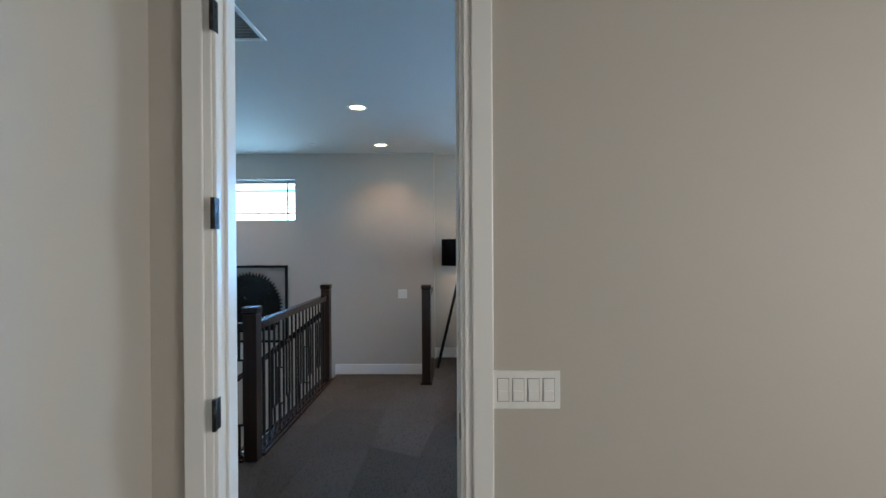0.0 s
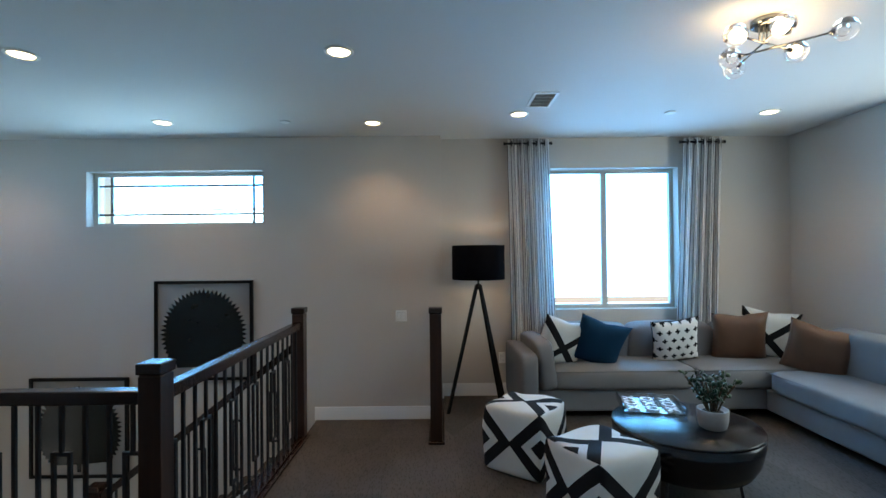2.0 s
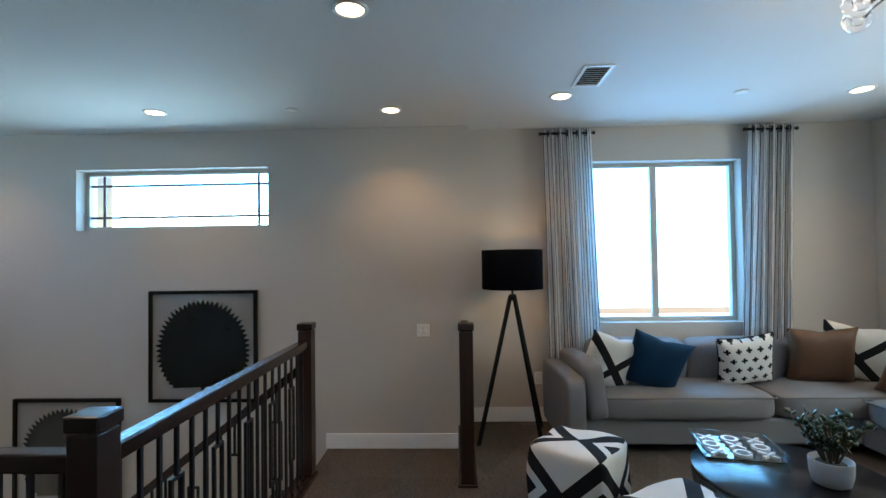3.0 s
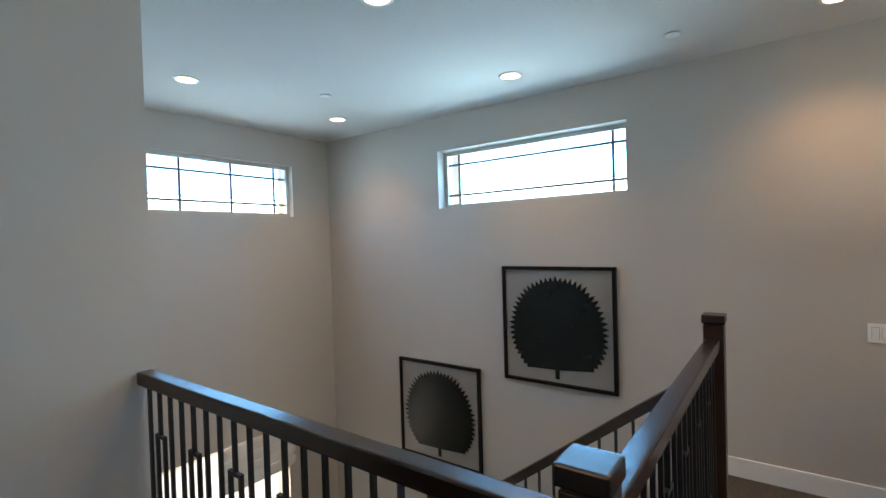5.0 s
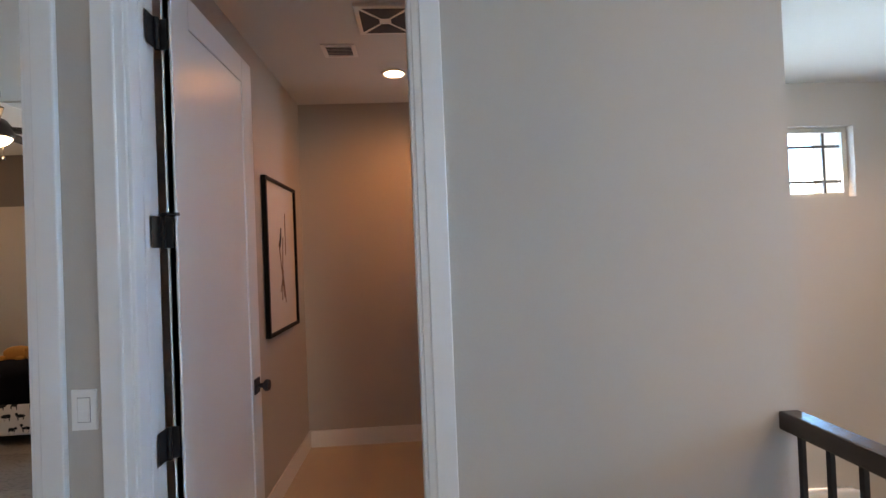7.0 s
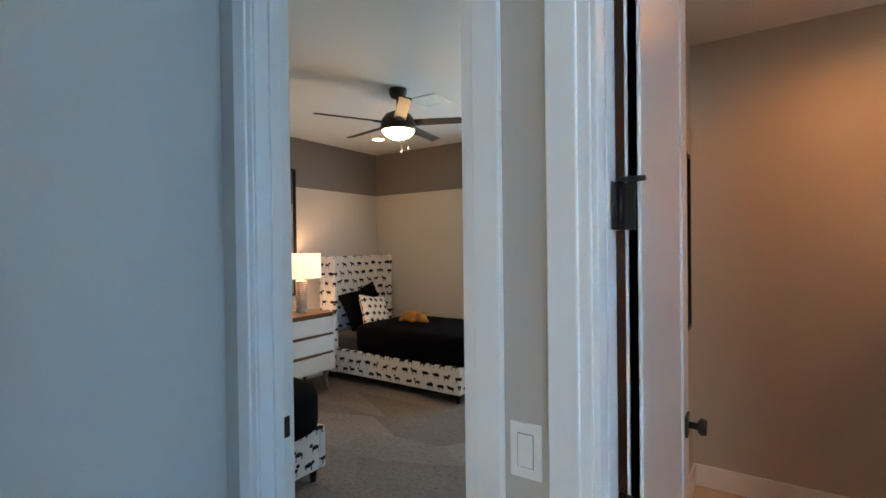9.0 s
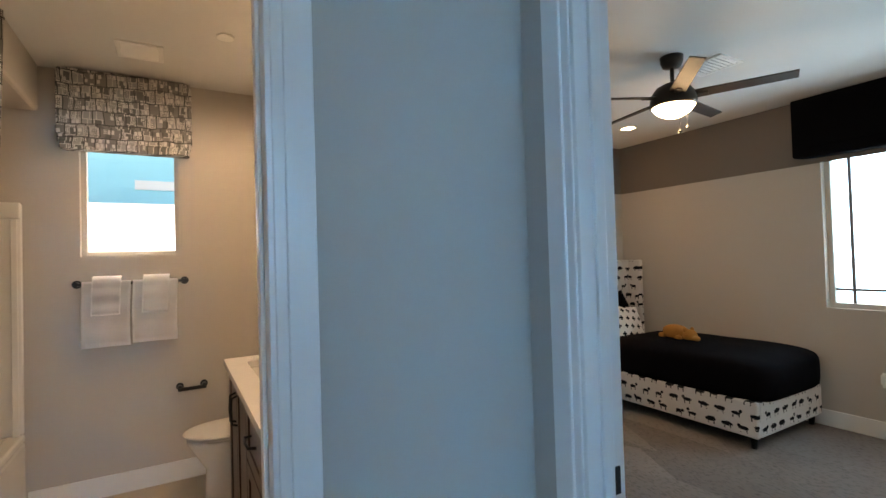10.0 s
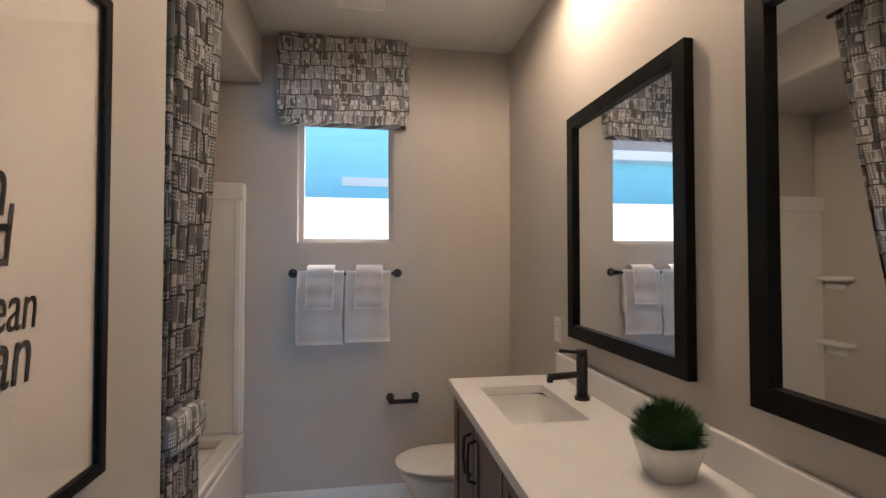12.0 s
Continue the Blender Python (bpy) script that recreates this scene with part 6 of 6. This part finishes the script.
def printed_box(bm, x0, x1, y0, y1, z0, z1):
    softbox(bm, x1 - x0, y1 - y0, z1 - z0, 0.0, 8, 22, m=Matrix.Translation(((x0 + x1) / 2, (y0 + y1) / 2, (z0 + z1) / 2)))
    uv = bm.loops.layers.uv.verify()
    for f in bm.faces:
        for lp in f.loops:
            lp[uv].uv = (lp.vert.co.x + lp.vert.co.y, lp.vert.co.z)


bm = bmesh.new()
printed_box(bm, -VX, VX, 0.002, VD, 0.13, 0.515)
part("panel", bm, CITY, rv)
for k, (z0, z1, o) in enumerate(((0.085, 0.15, 0.012), (0.045, 0.11, 0.006), (0.0, 0.075, 0.0))):
    bm = bmesh.new()
    printed_box(bm, -VX + 0.008 * k, VX - 0.008 * k, 0.012, VD + o, z0, z1)
    part("fold", bm, CITY, rv)

# towels on a black bar
tb = thing("towel_bar", "matt black wall towel bar", "towel bar", (0, 0, 0))
bm = bmesh.new()
cyl(bm, (-2.29, BATHY + 0.065, 1.385), (-1.655, BATHY + 0.065, 1.385), 0.009, n=14)
part("bar", bm, BLACK, tb)
for x in (-2.275, -1.67):
    bm = bmesh.new()
    cyl(bm, (x, BATHY, 1.385), (x, BATHY + 0.012, 1.385), 0.026, n=24)
    cyl(bm, (x, BATHY + 0.012, 1.385), (x, BATHY + 0.075, 1.385), 0.015, n=18)
    part("post", bm, BLACK, tb)


def towel(x0, x1, z0, y, label, thick=0.022, sag=0.0):
    """A towel folded over the bar: front and back leaf round it."""
    tw = thing("bath_towel" if x1 - x0 > 0.2 else "hand_towel", label, "towel", (0, 0, 0), group="folded towels")
    bm = bmesh.new()
    yc, zc, r = BATHY + 0.065, 1.385, 0.018 + y
    prof = [(yc + r + 0.006 * math.sin(k), z0 + (zc - z0) * k / 12) for k in range(12)]
    prof += [(yc + r * math.cos(radians(a)), zc + r * math.sin(radians(a))) for a in range(0, 181, 20)]
    prof += [(yc - r * 0.9, zc - 0.25 * k / 5) for k in range(1, 6)]
    n = 16
    grid = []
    for i in range(n + 1):
        x = x0 + (x1 - x0) * i / n
        s = 2 * i / n - 1
        grid.append([bm.verts.new((x + 0.006 * math.sin(7 * zz), yy + 0.005 * math.sin(9 * x * 3 + zz * 5) * (1 - s * s), zz + sag * s * s * (1 if zz < 1.2 else 0))) for yy, zz in prof])
    for i in range(n):
        for j in range(len(prof) - 1):
            bm.faces.new((grid[i][j], grid[i + 1][j], grid[i + 1][j + 1], grid[i][j + 1])).smooth = True
    bmesh.ops.solidify(bm, geom=bm.faces[:], thickness=thick)
    part("cloth", bm, TOWEL, tw)
    return tw


towel(-1.962, -1.702, 0.98, 0.0, "large white bath towel folded over the black bar")
towel(-2.232, -1.974, 0.99, 0.0, "large white bath towel folded over the black bar")
towel(-1.912, -1.758, 1.185, 0.034, "small white hand towel over a bath towel", thick=0.034)
towel(-2.182, -2.030, 1.185, 0.034, "small white hand towel over a bath towel", thick=0.034)
tp = thing("paper_holder", "matt black wall toilet paper holder without a roll", "paper holder", (-2.31, BATHY, 0.635))
for x in (-0.075, 0.075):
    bm = bmesh.new()
    cyl(bm, (x, 0, 0.01), (x, 0.012, 0.01), 0.024, n=20)
    cyl(bm, (x, 0.012, 0.01), (x, 0.06, 0.0), 0.014, n=16)
    part("post", bm, BLACK, tp)
bm = bmesh.new()
cyl(bm, (-0.085, 0.06, -0.002), (0.085, 0.06, -0.002), 0.013, n=16)
part("bar", bm, BLACK, tp)

# toilet, seen from its side, tank on the mirror wall
to = thing("toilet", "white toilet with closed lid beside the vanity", "toilet", (-2.98, -2.09, 0))
bm = bmesh.new()
rings = []
for z, cx, a, b in ((0.0, 0.40, 0.22, 0.11), (0.05, 0.40, 0.215, 0.105), (0.18, 0.41, 0.20, 0.105), (0.28, 0.43, 0.24, 0.15), (0.36, 0.45, 0.265, 0.178), (0.385, 0.45, 0.268, 0.182)):
    rings.append([bm.verts.new((cx + a * math.cos(2 * math.pi * k / 36), b * math.sin(2 * math.pi * k / 36), z)) for k in range(36)])
for p, q in zip(rings, rings[1:]):
    for k in range(36):
        bm.faces.new((p[k], p[(k + 1) % 36], q[(k + 1) % 36], q[k])).smooth = True
bm.faces.new(rings[-1]), bm.faces.new(rings[0][::-1])
part("bowl", bm, PORCELAIN, to)
for nm, z, h, g in (("seat", 0.386, 0.020, 1.0), ("lid", 0.408, 0.022, 0.99)):
    bm = bmesh.new()
    softbox(bm, 0.53 * g, 0.37 * g, h, 0.25 if nm == "lid" else 0, 10, 2.6, m=Matrix.Translation((0.45, 0, z + h / 2)))
    part(nm, bm, PORCELAIN, to)
part("tank", boxes((0.005, 0.20, -0.20, 0.20, 0.38, 0.74), bevel=0.02), PORCELAIN, to)
part("tank_lid", boxes((0.003, 0.21, -0.21, 0.21, 0.74, 0.775), bevel=0.01), PORCELAIN, to)
bm = bmesh.new()
cyl(bm, (0.20, 0.14, 0.69), (0.215, 0.14, 0.69), 0.012, n=12)
bar(bm, (0.217, 0.15, 0.69), (0.217, 0.08, 0.685), 0.010)
part("flush_lever", bm, CHROME, to)

# vanity
VY0, VY1, VXF, VZ = -1.70, 0.14, -2.455, 0.935
va = thing("vanity_cabinet", "brown shaker vanity cabinet with black bar pulls", "vanity", (0, 0, 0))
part("body", boxes((-2.978, VXF - 0.045, VY0 + 0.012, VY1, 0.09, 0.74), (VXF - 0.065, VXF - 0.045, VY0 + 0.012, VY1, 0.74, VZ - 0.035)), CABWOOD, va)
part("toe_kick", boxes((-2.978, VXF - 0.11, VY0 + 0.02, VY1, 0.0, 0.09)), CABWOOD, va)
part("end_panel", boxes((-2.978, VXF - 0.026, VY0, VY0 + 0.012, 0.0, VZ - 0.035), bevel=0.002), CABWOOD, va)


def front(y0, y1, z0, z1, name, pull):
    """A shaker front on the room side, with a bar pull; pull is 'v-lo', 'v-hi' or 'h'."""
    x = VXF - 0.045
    d = part(name, boxes((x, x + 0.012, y0, y1, z0, z1)), CABWOOD, va)
    for a in ((y0, y0 + 0.055, z0, z1), (y1 - 0.055, y1, z0, z1), (y0 + 0.055, y1 - 0.055, z0, z0 + 0.055), (y0 + 0.055, y1 - 0.055, z1 - 0.055, z1)):
        if z1 - z0 < 0.2 and a[0] != y0 and a[1] != y1:
            a = (a[0], a[1], a[2], a[2] + 0.03) if a[2] == z0 else (a[0], a[1], a[3] - 0.03, a[3])
        part("frame_bar", boxes((x + 0.0121, x + 0.020, *a), bevel=0.002), CABWOOD, d)
    bm = bmesh.new()
    if pull == "h":
        c, z = (y0 + y1) / 2, (z0 + z1) / 2 + 0.01
        tube(bm, [(x + 0.018, c - 0.075, z), (x + 0.046, c - 0.065, z), (x + 0.050, c, z), (x + 0.046, c + 0.065, z), (x + 0.018, c + 0.075, z)], 0.0065, 8)
    else:
        y = y0 + 0.03 if pull == "v-lo" else y1 - 0.03
        z = z1 - 0.14
        tube(bm, [(x + 0.018, y, z - 0.075), (x + 0.046, y, z - 0.065), (x + 0.050, y, z), (x + 0.046, y, z + 0.065), (x + 0.018, y, z + 0.075)], 0.0065, 8)
    part("pull", bm, BLACK, d, "matt black bar pull")


front(-1.68, -1.32, 0.11, 0.885, "cabinet_door", "v-hi")
front(-1.31, -0.95, 0.11, 0.885, "cabinet_door", "v-lo")
for z0, z1 in ((0.11, 0.36), (0.37, 0.62), (0.63, 0.885)):
    front(-0.94, -0.52, z0, z1, "drawer", "h")
front(-0.51, -0.20, 0.11, 0.885, "cabinet_door", "v-hi")
front(-0.19, 0.12, 0.11, 0.885, "cabinet_door", "v-lo")
# worktop with two sink cut-outs
SY = ((-1.545, -1.10),)
SX = (-2.83, -2.56)
bm = bmesh.new()
ys = [VY0 - 0.008, *SY[0], VY1]
for k, (a, b_) in enumerate(zip(ys, ys[1:])):
    if k in (1, 3):
        box(bm, -2.978, SX[0], a, b_, VZ - 0.034, VZ)
        box(bm, SX[1], VXF, a, b_, VZ - 0.034, VZ)
    else:
        box(bm, -2.978, VXF, a, b_, VZ - 0.034, VZ)
bmesh.ops.remove_doubles(bm, verts=bm.verts[:], dist=1e-4)
wt = tagged(part("vanity_worktop", bm, QUARTZ), "white quartz worktop with an undermount sink", "worktop")
bs = tagged(part("vanity_backsplash", boxes((-2.979, -2.960, VY0 - 0.008, VY1, VZ + 0.001, VZ + 0.10), bevel=0.003), QUARTZ), "low white quartz backsplash behind the worktop", "backsplash")
for a, b_ in SY:
    sk = thing("sink", "rectangular white undermount sink", "sink", ((SX[0] + SX[1]) / 2, (a + b_) / 2, VZ - 0.036), group="vanity sinks")
    bm = bmesh.new()
    hx, hy = (SX[1] - SX[0]) / 2 + 0.004, (b_ - a) / 2 + 0.004
    prev = None
    for q, zz in ((1.0, 0.0), (0.95, -0.045), (0.86, -0.10), (0.70, -0.125), (0.08, -0.135)):
        ring = []
        for k in range(40):
            th = 2 * math.pi * k / 40
            c, s = math.cos(th), math.sin(th)
            e = 0.28
            ring.append(bm.verts.new((hx * q * math.copysign(abs(c) ** e, c), hy * q * math.copysign(abs(s) ** e, s), zz)))
        if prev:
            for k in range(40):
                bm.faces.new((prev[k], prev[(k + 1) % 40], ring[(k + 1) % 40], ring[k])).smooth = True
        prev = ring
    bm.faces.new(prev)
    bmesh.ops.reverse_faces(bm, faces=bm.faces[:])
    part("basin", bm, PORCELAIN, sk)
    bm = bmesh.new()
    cyl(bm, (0, 0, -0.146), (0, 0, -0.138), 0.022, n=20)
    part("drain", bm, CHROME, sk)
    fc = thing("faucet", "matt black single-hole faucet with lever", "faucet", (-2.905, (a + b_) / 2, VZ), group="vanity faucets")
    bm = bmesh.new()
    cyl(bm, (0, 0, 0), (0, 0, 0.012), 0.028, n=24)
    cyl(bm, (0, 0, 0.012), (0, 0, 0.165), 0.021, n=24)
    part("body", bm, BLACK, fc)
    bm = bmesh.new()
    cyl(bm, (0.015, 0, 0.095), (0.135, 0, 0.088), 0.013, n=18)
    cyl(bm, (0.128, 0, 0.092), (0.128, 0, 0.070), 0.012, n=16)
    part("spout", bm, BLACK, fc)
    bm = bmesh.new()
    cyl(bm, (0, 0, 0.165), (0, 0, 0.190), 0.020, n=20)
    cyl(bm, (0.01, 0, 0.178), (0.09, 0, 0.186), 0.007, n=12)
    part("lever", bm, BLACK, fc)
# tufted plant in a square white pot
gp = thing("grass_plant", "round green grass plant in a tapered white square pot", "plant", (-2.83, -0.70, VZ))
bm = bmesh.new()
prev = None
for w_, zz in ((0.045, 0.0), (0.048, 0.004), (0.066, 0.07), (0.073, 0.088), (0.070, 0.090), (0.064, 0.080)):
    ring = []
    for k in range(32):
        th = 2 * math.pi * k / 32 + math.pi / 4 * 0.4
        c, s = math.cos(th), math.sin(th)
        ring.append(bm.verts.new((w_ * math.copysign(abs(c) ** 0.45, c), w_ * math.copysign(abs(s) ** 0.45, s), zz)))
    if prev:
        for k in range(32):
            bm.faces.new((prev[k], prev[(k + 1) % 32], ring[(k + 1) % 32], ring[k])).smooth = True
    else:
        bm.faces.new(ring[::-1])
    prev = ring
bm.faces.new(prev)
part("pot", bm, CERAMIC, gp)
GRASS = material("green_grass", (0.02, 0.075, 0.018), 0.55, vary=0.4, scale=25)
rnd = random.Random(3)
bm = bmesh.new()
softbox(bm, 0.124, 0.124, 0.105, 0.0, 7, 2.4, m=Matrix.Translation((0, 0, 0.098)))
part("tuft_core", bm, GRASS, gp, "dark green root tuft")
bm = bmesh.new()
for k in range(1500):
    th, ph = rnd.uniform(0, 2 * math.pi), math.acos(rnd.uniform(-0.12, 1.0))
    d = Vector((math.sin(ph) * math.cos(th), math.sin(ph) * math.sin(th), math.cos(ph)))
    c = Vector((0, 0, 0.095)) + Vector((d.x * 0.055, d.y * 0.055, d.z * 0.045))
    tip = Vector((0, 0, 0.105)) + Vector((d.x, d.y, d.z * 0.95)) * rnd.uniform(0.082, 0.100) + Vector((rnd.uniform(-0.008, 0.008), rnd.uniform(-0.008, 0.008), rnd.uniform(-0.004, 0.006)))
    s = d.orthogonal().normalized() * 0.0016
    u = d.cross(s).normalized() * 0.0012
    b0, b1, b2 = bm.verts.new(c - s - u), bm.verts.new(c + s - u), bm.verts.new(c + u)
    t_ = bm.verts.new(tip)
    bm.faces.new((b0, b1, t_)), bm.faces.new((b1, b2, t_)), bm.faces.new((b2, b0, t_))
part("foliage", bm, GRASS, gp, "dense green grass blades")

# mirrors over the sinks, and the lettered print
for yc in (-1.168, -0.197):
    mr = framed("vanity_mirror", "y", (-2.98, yc, 1.135), 0.765, 0.94, "wall mirror in a wide black frame over a sink", bar_w=0.055, depth=0.03, back=MIRROR, rz=90)
PW, PH = 0.74, 0.965
pc = framed("lettered_print", "y", (-1.545, -0.70 + PW / 2, 1.035), PW, PH, "black-framed cream print with black brush lettering", bar_w=0.024, depth=0.03, back=PAPER, rz=-90)


def lettering(text, x, z, size, parent, slant=0.18):
    cu = bpy.data.curves.new("lettering", "FONT")
    cu.body, cu.size, cu.extrude, cu.shear, cu.offset = text, size, 0.0006, slant, 0.0
    cu.align_x = "CENTER"
    ob = new("lettering", cu)
    dg = bpy.context.evaluated_depsgraph_get()
    me = bpy.data.meshes.new_from_object(ob.evaluated_get(dg))
    bpy.data.objects.remove(ob)
    for v in me.vertices:
        v.co.x *= 0.72
        v.co.y *= 1.12
    me.materials.append(INKBLACK)
    o2 = new("lettering", me)
    o2.parent = parent
    o2.matrix_local = pose(x, -0.0152, z, 90, 0, 0)


for text, x, z, size in (("So", 0.025, 0.575, 0.14), ("fresh", 0.015, 0.495, 0.13), ("and", 0.055, 0.420, 0.125), ("So", -0.045, 0.325, 0.14), ("clean", 0.105, 0.320, 0.10), ("clean", 0.072, 0.235, 0.13)):
    lettering(text, x, z, size, pc)
glazing(pc, PW, PH, 0.024, 0.024)

# ---- outside ----
gm = material("pale_ground", (0.42, 0.39, 0.35), 0.95, vary=0.1, scale=0.3, bump=0.2)
tagged(part("ground", boxes((-400, 400, -400, 400, -3.4, -3.3)), gm), "pale desert ground outside", "ground", kind="structure")
ROOF = material("tile_roof", (0.36, 0.33, 0.31), 0.85, vary=0.15, scale=4)
WHITEROOF = material("sunlit_white_roof", (0.86, 0.85, 0.83), 0.9, vary=0.05, scale=2)
nb = thing("neighbour_house", "stucco neighbour house tinted by blue skylight, with a tile roof", "house", (0, 0, 0))
part("wall", boxes((1.2, 12, -15, -9.0, -3.3, 3.55)), STUCCO, nb)
part("gable_wall", boxes((-9, 1.2, -15, -9.0, -3.3, 4.35)), STUCCO, nb)
part("fascia", boxes((1.21, 12.4, -9.0, -8.6, 3.55, 3.75)), TRIM, nb)
part("vent_board", boxes((-2.9, -1.6, -8.995, -8.95, 2.92, 3.09)), WHITEROOF, nb)
for k in range(9):
    part("roof_course", boxes((1.21, 12.5, -9.2 - 0.32 * k, -8.75 - 0.32 * k, 3.75 + 0.13 * k, 3.85 + 0.13 * k), bevel=0.01), ROOF, nb)
bm = bmesh.new()
vs = [(-8, -7.6, 2.50), (12, -7.6, 2.50), (12, -5.0, 1.36), (-8, -5.0, 1.36)]
top = [bm.verts.new(v) for v in vs]
low = [bm.verts.new((x, y, z - 0.12)) for x, y, z in vs]
bm.faces.new(top), bm.faces.new(low[::-1])
for k in range(4):
    bm.faces.new((top[k], top[(k + 1) % 4], low[(k + 1) % 4], low[k]))
part("lower_roof", bm, WHITEROOF, nb, "sunlit white lower roof")
part("lower_wall", boxes((-8, 12, -8.99, -5.2, -3.3, 1.2)), STUCCO, nb)
